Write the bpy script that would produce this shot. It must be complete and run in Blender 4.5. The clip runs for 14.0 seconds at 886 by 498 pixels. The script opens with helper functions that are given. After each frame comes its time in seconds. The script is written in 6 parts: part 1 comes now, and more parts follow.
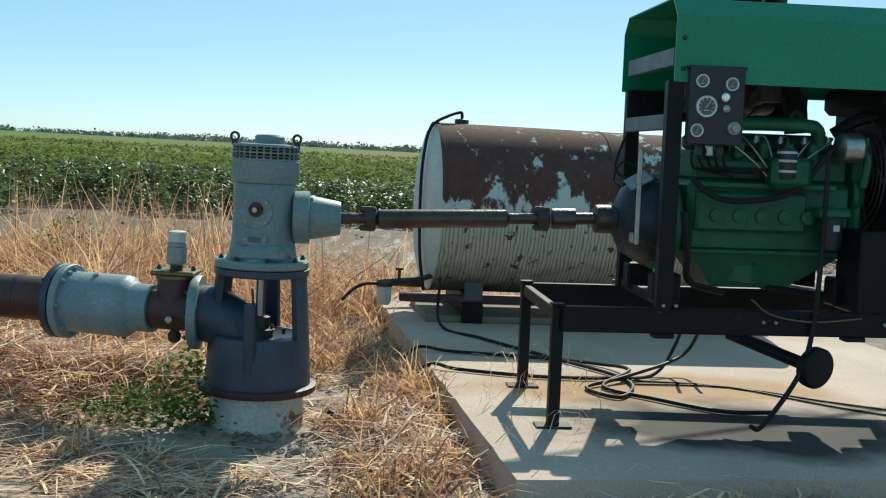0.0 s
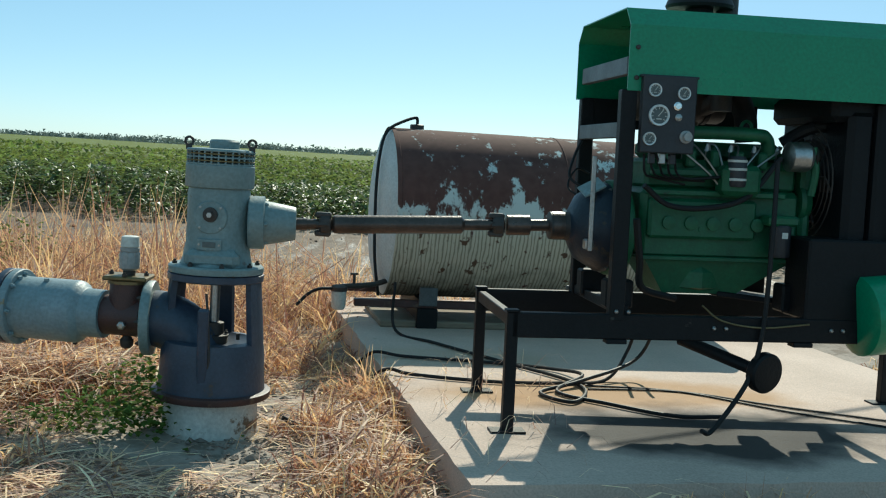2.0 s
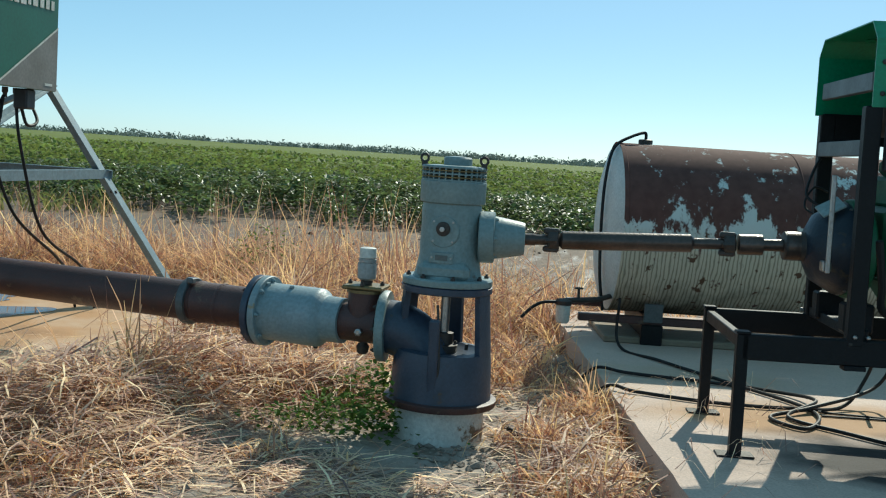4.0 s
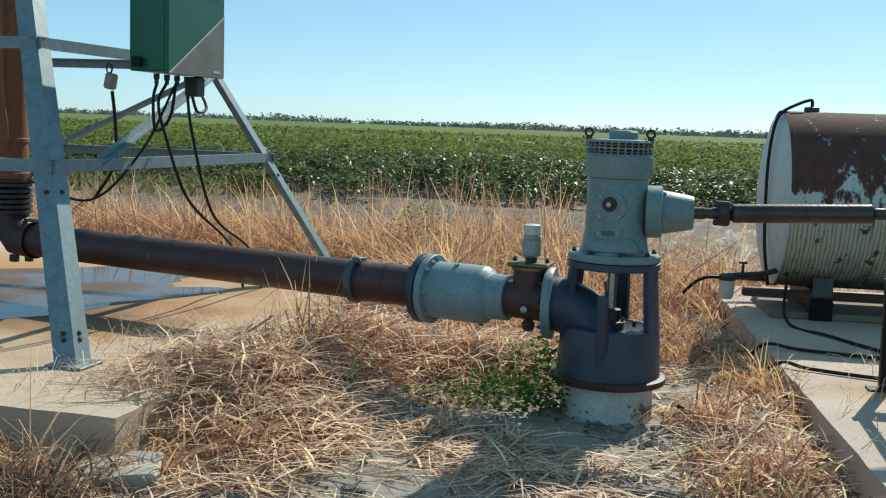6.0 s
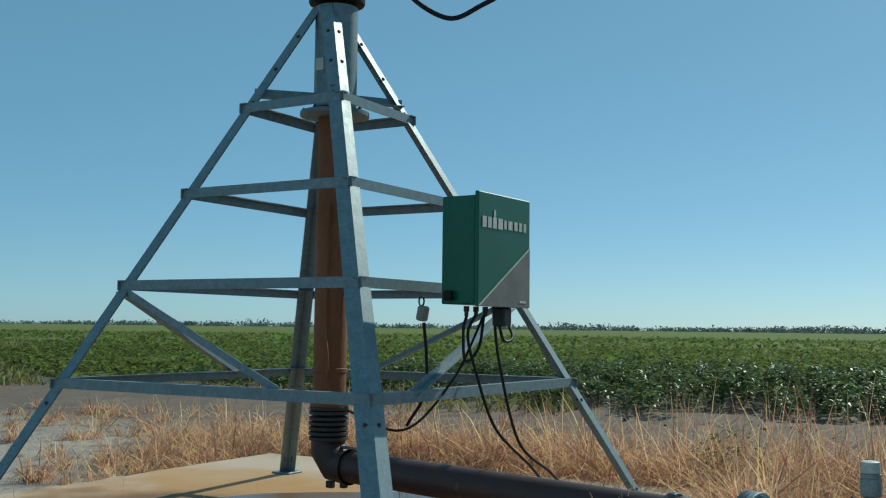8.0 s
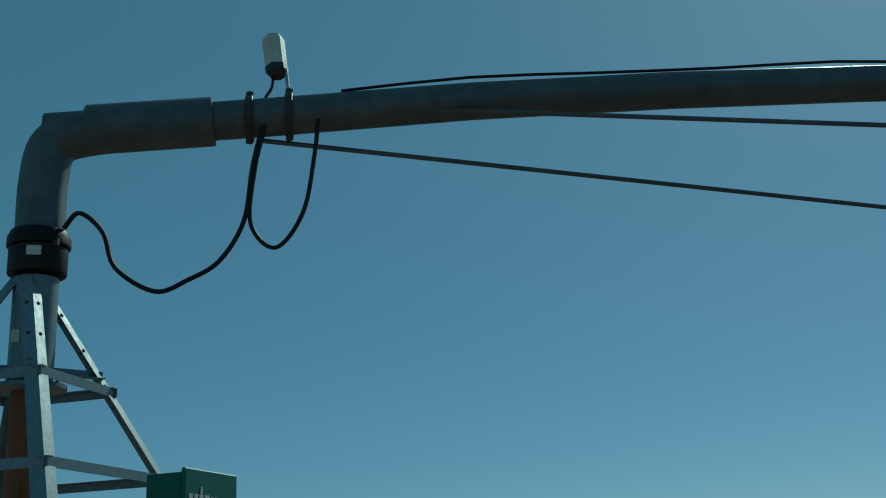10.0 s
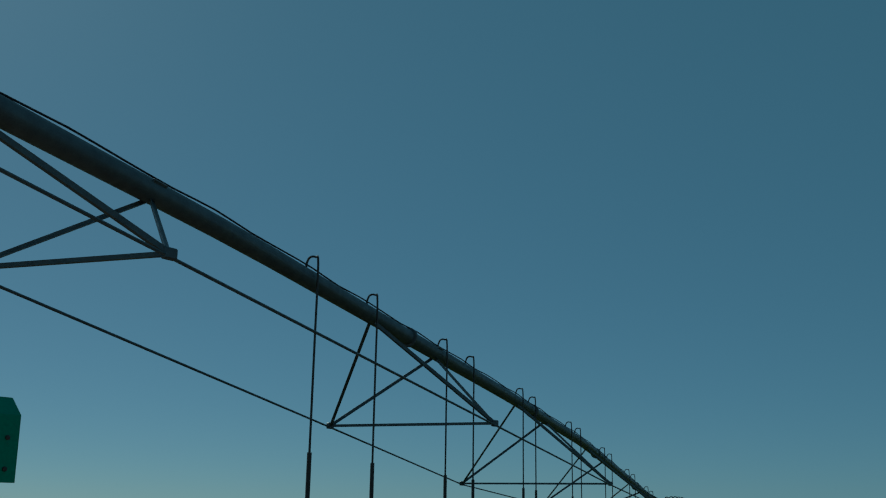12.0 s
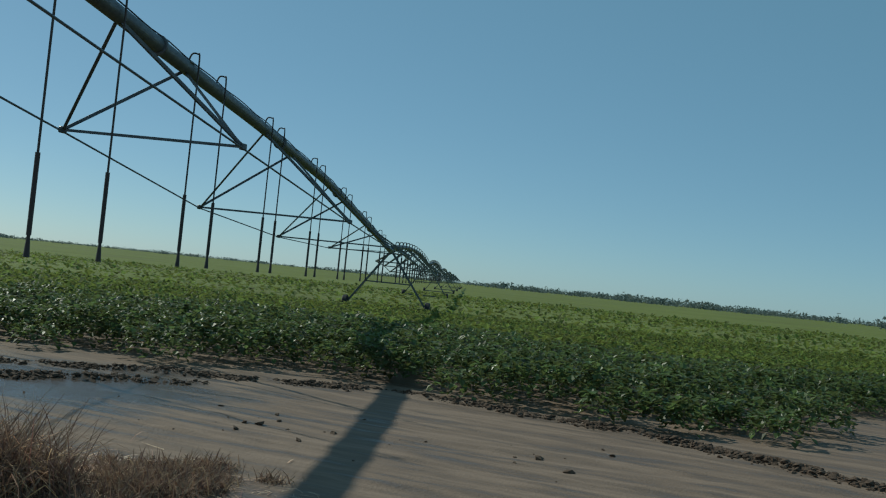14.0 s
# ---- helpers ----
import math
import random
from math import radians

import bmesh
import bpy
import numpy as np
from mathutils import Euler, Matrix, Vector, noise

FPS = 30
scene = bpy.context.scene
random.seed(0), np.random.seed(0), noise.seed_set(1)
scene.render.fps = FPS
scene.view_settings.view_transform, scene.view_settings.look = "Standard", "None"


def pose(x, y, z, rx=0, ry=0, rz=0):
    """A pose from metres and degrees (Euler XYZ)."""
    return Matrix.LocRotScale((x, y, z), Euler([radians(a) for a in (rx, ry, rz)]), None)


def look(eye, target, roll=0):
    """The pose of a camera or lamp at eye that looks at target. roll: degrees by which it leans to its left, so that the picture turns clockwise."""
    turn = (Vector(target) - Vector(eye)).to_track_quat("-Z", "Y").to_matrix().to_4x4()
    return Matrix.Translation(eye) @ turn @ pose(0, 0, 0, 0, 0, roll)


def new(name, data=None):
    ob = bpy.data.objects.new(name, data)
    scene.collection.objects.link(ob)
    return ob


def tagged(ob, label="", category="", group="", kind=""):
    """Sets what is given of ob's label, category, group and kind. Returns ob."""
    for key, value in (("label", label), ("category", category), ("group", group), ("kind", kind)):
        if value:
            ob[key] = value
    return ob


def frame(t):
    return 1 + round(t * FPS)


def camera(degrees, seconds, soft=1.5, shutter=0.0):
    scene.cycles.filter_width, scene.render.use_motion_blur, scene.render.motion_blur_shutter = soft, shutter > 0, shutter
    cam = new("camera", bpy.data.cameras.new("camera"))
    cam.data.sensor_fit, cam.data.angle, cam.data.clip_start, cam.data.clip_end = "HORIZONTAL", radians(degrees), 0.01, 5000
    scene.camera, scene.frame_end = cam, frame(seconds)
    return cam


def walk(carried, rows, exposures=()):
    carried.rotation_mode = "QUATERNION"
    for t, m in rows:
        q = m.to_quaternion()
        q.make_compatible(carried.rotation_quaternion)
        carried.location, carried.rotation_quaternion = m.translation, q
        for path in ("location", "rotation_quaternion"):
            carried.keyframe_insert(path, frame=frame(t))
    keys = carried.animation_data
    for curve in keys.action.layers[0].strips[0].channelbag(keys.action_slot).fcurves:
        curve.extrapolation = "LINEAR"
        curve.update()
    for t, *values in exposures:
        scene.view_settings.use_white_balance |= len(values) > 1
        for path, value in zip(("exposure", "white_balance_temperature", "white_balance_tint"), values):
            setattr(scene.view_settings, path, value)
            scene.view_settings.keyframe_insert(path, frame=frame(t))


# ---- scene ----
# seconds, eye, target, roll
PATH = [
    (0, (0.055, -0.233, 1.383), (0.043, 1.759, 1.203), 3.1),
    (0.5, (0.056, -0.235, 1.396), (0.074, 1.757, 1.219), 2.8),
    (1, (0.058, -0.242, 1.398), (0.108, 1.75, 1.222), 2.7),
    (1.5, (0.057, -0.248, 1.398), (0.125, 1.743, 1.226), 3),
    (2, (0.049, -0.249, 1.395), (0.123, 1.742, 1.227), 3.5),
    (2.5, (0.043, -0.244, 1.4), (0.102, 1.748, 1.228), 3.4),
    (3, (0.054, -0.261, 1.414), (-0.114, 1.728, 1.299), 3.3),
    (3.2, (0.068, -0.29, 1.415), (-0.161, 1.693, 1.306), 3.8),
    (4.2, (0.0, -0.33, 1.43), (-0.356, 1.628, 1.235), 3.7),
    (5.3, (-0.071, -0.351, 1.451), (-0.522, 1.581, 1.198), 3.3),
    (5.5, (-0.075, -0.336, 1.444), (-0.557, 1.588, 1.188), 2.2),
    (6, (-0.106, -0.341, 1.416), (-0.701, 1.555, 1.185), 2.1),
    (6.5, (-0.129, -0.339, 1.401), (-0.89, 1.498, 1.182), 2.6),
    (7, (-0.148, -0.352, 1.419), (-1.051, 1.422, 1.222), 2.8),
    (7.5, (-0.203, -0.319, 1.468), (-1.243, 1.388, 1.4), 1.1),
    (7.8, (-0.24, -0.328, 1.51), (-1.316, 1.356, 1.585), 1),
    (8, (-0.244, -0.315, 1.527), (-1.334, 1.355, 1.676), 0.7),
    (8.2, (-0.238, -0.317, 1.541), (-1.325, 1.349, 1.745), 0.3),
    (9.1, (-0.235, -0.4, 1.58), (-1.294, 1.243, 2.006), 0.2),
    (9.7, (-0.225, -0.49, 1.6), (-0.972, 1.286, 2.165), -1.6),
    (10.3, (-0.209, -0.558, 1.618), (-0.447, 1.327, 2.244), -3.3),
    (10.5, (-0.24, -0.545, 1.628), (-0.213, 1.355, 2.252), -2.2),
    (10.8, (-0.214, -0.52, 1.633), (0.096, 1.349, 2.274), 0.06),
    (11, (-0.157, -0.486, 1.639), (0.352, 1.34, 2.277), 0.4),
    (11.4, (-0.042, -0.268, 1.656), (0.886, 1.393, 2.273), 2.9),
    (12, (0.142, 0.176, 1.63), (1.611, 1.434, 2.14), 0.9),
    (12.5, (0.237, 0.407, 1.573), (1.86, 1.535, 1.885), 2.7),
    (13, (0.45, 0.485, 1.531), (2.122, 1.576, 1.656), 4.1),
    (13.5, (0.576, 0.555, 1.502), (2.291, 1.581, 1.575), 5.8),
    (14, (0.555, 0.651, 1.492), (2.351, 1.529, 1.552), 5.8),
]
cam = camera(45.5, 14.0, soft=1.15)
EXPOSURE = [
    (0.0, 0.22, 6420, -4), (3.0, 0.17, 6330, -4), (5.5, 0.17, 6270, -2), (7.0, 0.02, 6230, -2), (7.5, -0.15, 6050, -5), (8.2, -0.4, 5900, -8),
    (10.3, -1.32, 5300, -24), (11.0, -1.42, 5300, -26), (11.8, -1.65, 5350, -22), (12.5, -1.65, 5500, -16), (13.0, -1.42, 5700, -10), (14.0, -0.58, 6180, -4),
]
walk(cam, [(t, look(eye, target, roll)) for t, eye, target, roll in PATH], EXPOSURE)

# ---- world and sun ----
SUN_AZ, SUN_EL = -12.7, 40.2          # degrees, counted to the left of +y, and above level
world = bpy.data.worlds.new("sky")
scene.world = world
world.use_nodes = True
wn = world.node_tree.nodes
sky = wn.new("ShaderNodeTexSky")
sky.sky_type, sky.sun_disc = "NISHITA", False
sky.sun_elevation, sky.sun_rotation = radians(SUN_EL), radians(-SUN_AZ)
sky.air_density, sky.dust_density, sky.ozone_density = 0.6, 0.3, 2.2
# summer haze evens the sky's gradient
haze = wn.new("ShaderNodeMix")
haze.data_type = "RGBA"
haze.inputs[0].default_value, haze.inputs[7].default_value = 0.5, (1.7, 3.6, 4.7, 1)
world.node_tree.links.new(sky.outputs[0], haze.inputs[6])
world.node_tree.links.new(haze.outputs[2], wn["Background"].inputs[0])
wn["Background"].inputs[1].default_value = 0.13
lamp = bpy.data.lights.new("sun", "SUN")
lamp.energy, lamp.angle, lamp.color = 4.3, radians(0.53), (1.0, 0.92, 0.81)
sun = new("sun", lamp)
sd = Vector((-math.sin(radians(SUN_AZ)) * math.cos(radians(SUN_EL)), math.cos(radians(SUN_AZ)) * math.cos(radians(SUN_EL)), math.sin(radians(SUN_EL))))
sun.matrix_world = look(sd * 50, (0, 0, 0))

# ---- materials ----


def mat(name, base, rough=0.6, metal=0.0, alt=None, scale=6.0, amount=0.5, bump=0.2, bscale=60.0, spot=None, spot_scale=3.0, spot_at=0.6, island=0.0, spec=0.5, stretch=(1, 1, 1), world_space=False, thin=0.0):
    """Two scales of colour change, fine relief, and patches of a second look (rust, dirt)."""
    m = bpy.data.materials.new(name)
    m.use_nodes = True
    nt = m.node_tree
    n, l = nt.nodes, nt.links
    b = n["Principled BSDF"]
    b.inputs["Metallic"].default_value = metal
    b.inputs["Specular IOR Level"].default_value = spec
    tc = n.new("ShaderNodeTexCoord")
    mp = n.new("ShaderNodeMapping")
    mp.inputs["Scale"].default_value = stretch
    if world_space:
        geo = n.new("ShaderNodeNewGeometry")
        l.new(geo.outputs["Position"], mp.inputs[0])
    else:
        l.new(tc.outputs["Object"], mp.inputs[0])
    big = n.new("ShaderNodeTexNoise")
    big.inputs["Scale"].default_value, big.inputs["Detail"].default_value = scale, 6
    fine = n.new("ShaderNodeTexNoise")
    fine.inputs["Scale"].default_value, fine.inputs["Detail"].default_value = bscale, 4
    l.new(mp.outputs[0], big.inputs[0]), l.new(mp.outputs[0], fine.inputs[0])
    alt = alt or tuple(c * 0.72 for c in base)
    mix = n.new("ShaderNodeMix")
    mix.data_type = "RGBA"
    mix.inputs[6].default_value, mix.inputs[7].default_value = (*base, 1), (*alt, 1)
    ramp = n.new("ShaderNodeMapRange")
    ramp.inputs[1].default_value, ramp.inputs[2].default_value, ramp.inputs[4].default_value = 0.35, 0.7, amount * 1.6
    l.new(big.outputs[0], ramp.inputs[0]), l.new(ramp.outputs[0], mix.inputs[0])
    col = mix.outputs[2]
    hs = n.new("ShaderNodeHueSaturation")
    fr = n.new("ShaderNodeMapRange")
    fr.inputs[1].default_value, fr.inputs[2].default_value, fr.inputs[3].default_value, fr.inputs[4].default_value = 0.3, 0.7, 0.86, 1.14
    l.new(fine.outputs[0], fr.inputs[0]), l.new(fr.outputs[0], hs.inputs["Value"]), l.new(col, hs.inputs["Color"])
    col = hs.outputs[0]
    if island:
        geo2 = n.new("ShaderNodeNewGeometry")
        h2 = n.new("ShaderNodeHueSaturation")
        ir = n.new("ShaderNodeMapRange")
        ir.inputs[3].default_value, ir.inputs[4].default_value = 1 - island, 1 + island
        hr = n.new("ShaderNodeMapRange")
        hr.inputs[3].default_value, hr.inputs[4].default_value = 0.5 - 0.05 * island, 0.5 + 0.05 * island
        l.new(geo2.outputs["Random Per Island"], ir.inputs[0]), l.new(geo2.outputs["Random Per Island"], hr.inputs[0])
        l.new(ir.outputs[0], h2.inputs["Value"]), l.new(hr.outputs[0], h2.inputs["Hue"]), l.new(col, h2.inputs["Color"])
        col = h2.outputs[0]
    rg = n.new("ShaderNodeMapRange")
    rg.inputs[3].default_value, rg.inputs[4].default_value = max(rough - 0.12, 0.03), min(rough + 0.12, 1)
    l.new(big.outputs[0], rg.inputs[0])
    rough_out = rg.outputs[0]
    if spot:
        sn = n.new("ShaderNodeTexNoise")
        sn.inputs["Scale"].default_value, sn.inputs["Detail"].default_value, sn.inputs["Roughness"].default_value = spot_scale, 8, 0.62
        l.new(mp.outputs[0], sn.inputs[0])
        sr = n.new("ShaderNodeMapRange")
        sr.inputs[1].default_value, sr.inputs[2].default_value = spot_at, spot_at + 0.05
        l.new(sn.outputs[0], sr.inputs[0])
        m2 = n.new("ShaderNodeMix")
        m2.data_type = "RGBA"
        m2.inputs[7].default_value = (*spot, 1)
        l.new(sr.outputs[0], m2.inputs[0]), l.new(col, m2.inputs[6])
        col = m2.outputs[2]
    l.new(col, b.inputs["Base Color"]), l.new(rough_out, b.inputs["Roughness"])
    bp = n.new("ShaderNodeBump")
    bp.inputs["Strength"].default_value, bp.inputs["Distance"].default_value = bump, 0.01
    l.new(fine.outputs[0], bp.inputs["Height"]), l.new(bp.outputs[0], b.inputs["Normal"])
    if thin:
        # light shining through leaves and blades
        tr, ms = n.new("ShaderNodeBsdfTranslucent"), n.new("ShaderNodeMixShader")
        ms.inputs[0].default_value = thin
        l.new(col, tr.inputs[0]), l.new(b.outputs[0], ms.inputs[1]), l.new(tr.outputs[0], ms.inputs[2])
        l.new(ms.outputs[0], n["Material Output"].inputs[0])
    return m


M_PUMP = mat("pump_paint", (0.205, 0.275, 0.28), 0.45, alt=(0.15, 0.21, 0.215), spot=(0.12, 0.1, 0.08), spot_scale=7, spot_at=0.66, bump=0.15)
M_HEAD = mat("head_paint", (0.042, 0.06, 0.095), 0.42, alt=(0.022, 0.033, 0.054), spot=(0.07, 0.045, 0.03), spot_scale=6, spot_at=0.63, bump=0.2)
M_CHECK = mat("valve_paint", (0.225, 0.295, 0.325), 0.5, alt=(0.155, 0.22, 0.235), spot=(0.26, 0.22, 0.14), spot_scale=9, spot_at=0.64)
M_RUST = mat("rusty_pipe", (0.072, 0.03, 0.027), 0.5, alt=(0.042, 0.021, 0.02), scale=4, spot=(0.12, 0.075, 0.05), spot_scale=8, spot_at=0.62, bump=0.3, bscale=120)
M_RISER = mat("orange_rust", (0.25, 0.09, 0.032), 0.7, alt=(0.13, 0.045, 0.018), scale=3, spot=(0.09, 0.04, 0.022), spot_scale=6, spot_at=0.6, bump=0.3, stretch=(1, 1, 0.25))
M_BRASS = mat("old_bronze", (0.20, 0.15, 0.075), 0.45, 0.7)
M_DARK = mat("dark_cast_iron", (0.035, 0.03, 0.028), 0.55, alt=(0.06, 0.04, 0.03))
M_SHAFT = mat("greasy_steel", (0.10, 0.075, 0.065), 0.32, 0.6, alt=(0.05, 0.04, 0.035))
M_STEEL = mat("bare_steel", (0.45, 0.44, 0.43), 0.35, 0.9)
M_BLACK = mat("black_frame_paint", (0.007, 0.0075, 0.009), 0.5, spec=0.22, alt=(0.012, 0.012, 0.013), spot=(0.05, 0.045, 0.04), spot_scale=11, spot_at=0.7)
M_GREEN = mat("green_hood_paint", (0.012, 0.24, 0.11), 0.3, alt=(0.014, 0.2, 0.1), scale=2, bump=0.04, spot=(0.02, 0.1, 0.06), spot_scale=2.2, spot_at=0.72)
M_ENGINE = mat("green_engine_paint", (0.012, 0.115, 0.048), 0.5, alt=(0.008, 0.06, 0.027), spot=(0.02, 0.03, 0.02), spot_scale=8, spot_at=0.66)
M_CLUTCH = mat("dark_blue_clutch_paint", (0.017, 0.027, 0.042), 0.42, spec=0.35, alt=(0.01, 0.016, 0.025), spot=(0.05, 0.04, 0.03), spot_scale=9, spot_at=0.6)
M_PANEL = mat("panel_black", (0.025, 0.026, 0.032), 0.5)
M_FACE = mat("gauge_face", (0.10, 0.12, 0.12), 0.35)
M_BEZEL = mat("bright_bezel", (0.72, 0.74, 0.73), 0.45, 0.3, bump=0.02)
M_CHROME = mat("chrome", (0.75, 0.75, 0.74), 0.2, 1.0, bump=0.02)
M_WHITE = mat("white_plastic", (0.6, 0.6, 0.56), 0.5, alt=(0.5, 0.48, 0.42))
M_GREY = mat("grey_plastic", (0.33, 0.33, 0.32), 0.5)
M_PAINTWHITE = mat("flaking_white_paint", (0.62, 0.61, 0.56), 0.7, spot=(0.17, 0.11, 0.065), spot_scale=7, spot_at=0.6, bump=0.4)
M_CONC = mat("concrete", (0.47, 0.40, 0.32), 0.85, alt=(0.40, 0.34, 0.28), scale=1.6, bump=0.35, bscale=90, spot=(0.33, 0.27, 0.21), spot_scale=14, spot_at=0.68)
M_GALV = mat("galvanised_steel", (0.19, 0.255, 0.285), 0.5, 0.15, alt=(0.14, 0.19, 0.215), scale=18, spot=(0.22, 0.2, 0.17), spot_scale=9, spot_at=0.7, bump=0.06)
M_GALVD = mat("weathered_galvanised", (0.12, 0.135, 0.14), 0.5, 0.4, alt=(0.08, 0.09, 0.1), bump=0.08)
M_CABLE = mat("black_rubber", (0.014, 0.014, 0.015), 0.58, spec=0.3)
M_BOX = mat("dark_green_box", (0.004, 0.105, 0.058), 0.38, alt=(0.004, 0.09, 0.05), scale=3, bump=0.03)
M_BOXGREY = mat("grey_decal", (0.20, 0.185, 0.165), 0.5, bump=0.03)
M_TANKEND = mat("tank_white", (0.58, 0.60, 0.58), 0.55, alt=(0.5, 0.52, 0.5), spot=(0.16, 0.09, 0.07), spot_scale=5, spot_at=0.69)
M_WOOD = mat("weathered_wood", (0.27, 0.21, 0.15), 0.85, stretch=(0.3, 6, 6))
M_STRAW = mat("dry_straw", (0.76, 0.46, 0.28), 0.6, alt=(0.48, 0.26, 0.15), island=0.65, scale=2.3, bump=0.0, world_space=True, thin=0.45)
M_STRAWG = mat("grey_straw", (0.82, 0.58, 0.43), 0.6, alt=(0.53, 0.335, 0.235), island=0.7, scale=2.1, bump=0.0, world_space=True, thin=0.35)
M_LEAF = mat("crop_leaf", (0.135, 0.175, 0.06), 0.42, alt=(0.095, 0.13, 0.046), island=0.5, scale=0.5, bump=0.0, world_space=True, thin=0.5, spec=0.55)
# brighter, yellower copy of crop_leaf: the sunlit look is put into the colour
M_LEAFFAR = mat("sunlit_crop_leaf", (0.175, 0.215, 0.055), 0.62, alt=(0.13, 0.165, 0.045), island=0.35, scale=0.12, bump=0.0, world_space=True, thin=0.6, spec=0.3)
M_WEED = mat("weed_leaf", (0.13, 0.2, 0.04), 0.7, spec=0.15, island=0.35, bump=0.0, thin=0.4)
M_SEED = mat("dark_seeds", (0.075, 0.045, 0.03), 0.85, alt=(0.045, 0.028, 0.02), scale=30, bump=0.4)
M_CLOD = mat("damp_clods", (0.12, 0.082, 0.058), 0.9, alt=(0.075, 0.05, 0.036), scale=3, bump=0.8, bscale=70, world_space=True, spec=0.2)
M_CRUMB = mat("dry_crumbs", (0.27, 0.225, 0.19), 0.95, alt=(0.17, 0.14, 0.115), scale=2, bump=0.6, bscale=80, world_space=True, spec=0.15)
M_DEAD = mat("dead_weed", (0.29, 0.19, 0.135), 0.8, alt=(0.17, 0.11, 0.08), island=0.5, scale=2.3, bump=0.0, world_space=True, thin=0.3, spec=0.2)
M_ROUGH = mat("rough_grass", (0.22, 0.235, 0.07), 0.7, alt=(0.3, 0.25, 0.11), island=0.5, scale=0.4, bump=0.0, world_space=True, thin=0.35, spec=0.2)
# pale blue-grey base: the haze of distance is put into this foliage colour
M_FARTREE = mat("hazed_far_foliage", (0.17, 0.21, 0.195), 0.9, island=0.3, bump=0.0, thin=0.3, spec=0.1)


def ground_material():
    """Dry pale silt near the pump, damp brown mud on the track, with litter, clods and wet hollows."""
    m = mat("dry_ground", (0.40, 0.335, 0.285), 0.9, alt=(0.26, 0.215, 0.18), scale=0.9, bump=1.0, bscale=30, spot=(0.2, 0.16, 0.125), spot_scale=3.6, spot_at=0.54, world_space=True)
    n, l = m.node_tree.nodes, m.node_tree.links
    b = n["Principled BSDF"]
    dry, rough = b.inputs["Base Color"].links[0].from_socket, b.inputs["Roughness"].links[0].from_socket
    geo, sep = n.new("ShaderNodeNewGeometry"), n.new("ShaderNodeSeparateXYZ")
    l.new(geo.outputs["Position"], sep.inputs[0])
    nz, streak, mp = n.new("ShaderNodeTexNoise"), n.new("ShaderNodeTexNoise"), n.new("ShaderNodeMapping")
    nz.inputs["Scale"].default_value, nz.inputs["Detail"].default_value = 0.7, 8
    l.new(geo.outputs["Position"], nz.inputs[0])
    mp.inputs["Rotation"].default_value, mp.inputs["Scale"].default_value = (0, 0, radians(20)), (3.0, 0.4, 1)
    streak.inputs["Scale"].default_value, streak.inputs["Detail"].default_value = 1.8, 10
    l.new(geo.outputs["Position"], mp.inputs[0]), l.new(mp.outputs[0], streak.inputs[0])
    ad = n.new("ShaderNodeMath")
    ad.operation = "MULTIPLY_ADD"
    ad.inputs[1].default_value = 3.0
    l.new(nz.outputs[0], ad.inputs[0]), l.new(sep.outputs[0], ad.inputs[2])
    zone = n.new("ShaderNodeMapRange")
    zone.inputs[1].default_value, zone.inputs[2].default_value = 4.6, 6.6
    # the damp soil goes on between the dry grass and the crop
    zy = n.new("ShaderNodeMapRange")
    zy.inputs[1].default_value, zy.inputs[2].default_value, zy.inputs[3].default_value, zy.inputs[4].default_value = 9.0, 12.5, 0.0, 3.2
    l.new(sep.outputs[1], zy.inputs[0])
    big = n.new("ShaderNodeMath")
    big.operation = "MAXIMUM"
    far = n.new("ShaderNodeMath")
    far.inputs[1].default_value = 4.0
    l.new(zy.outputs[0], far.inputs[0])
    l.new(ad.outputs[0], big.inputs[0]), l.new(far.outputs[0], big.inputs[1])
    l.new(big.outputs[0], zone.inputs[0])
    mud = n.new("ShaderNodeMix")
    mud.data_type = "RGBA"
    mud.inputs[6].default_value, mud.inputs[7].default_value = (0.115, 0.08, 0.058, 1), (0.22, 0.158, 0.116, 1)
    sr = n.new("ShaderNodeMapRange")
    sr.inputs[1].default_value, sr.inputs[2].default_value = 0.36, 0.66
    l.new(streak.outputs[0], sr.inputs[0]), l.new(sr.outputs[0], mud.inputs[0])
    mx = n.new("ShaderNodeMix")
    mx.data_type = "RGBA"
    l.new(zone.outputs[0], mx.inputs[0]), l.new(dry, mx.inputs[6]), l.new(mud.outputs[2], mx.inputs[7])
    l.new(mx.outputs[2], b.inputs["Base Color"])
    # a soaked hollow of the track
    dist, soak = n.new("ShaderNodeVectorMath"), n.new("ShaderNodeMapRange")
    dist.operation, dist.inputs[1].default_value = "DISTANCE", (10.2, 10.4, -0.2)
    wob = n.new("ShaderNodeMath")
    wob.operation, wob.inputs[1].default_value = "MULTIPLY_ADD", 3.4
    l.new(geo.outputs["Position"], dist.inputs[0]), l.new(streak.outputs[0], wob.inputs[0]), l.new(dist.outputs["Value"], wob.inputs[2])
    soak.inputs[1].default_value, soak.inputs[2].default_value = 3.2, 4.6
    l.new(wob.outputs[0], soak.inputs[0])
    dk = n.new("ShaderNodeMix")
    dk.data_type = "RGBA"
    dk.inputs[6].default_value = (0.085, 0.062, 0.045, 1)
    l.new(soak.outputs[0], dk.inputs[0]), l.new(mx.outputs[2], dk.inputs[7]), l.new(dk.outputs[2], b.inputs["Base Color"])
    b.inputs["Specular IOR Level"].default_value = 0.28
    rm = n.new("ShaderNodeMix")
    wet = n.new("ShaderNodeMapRange")
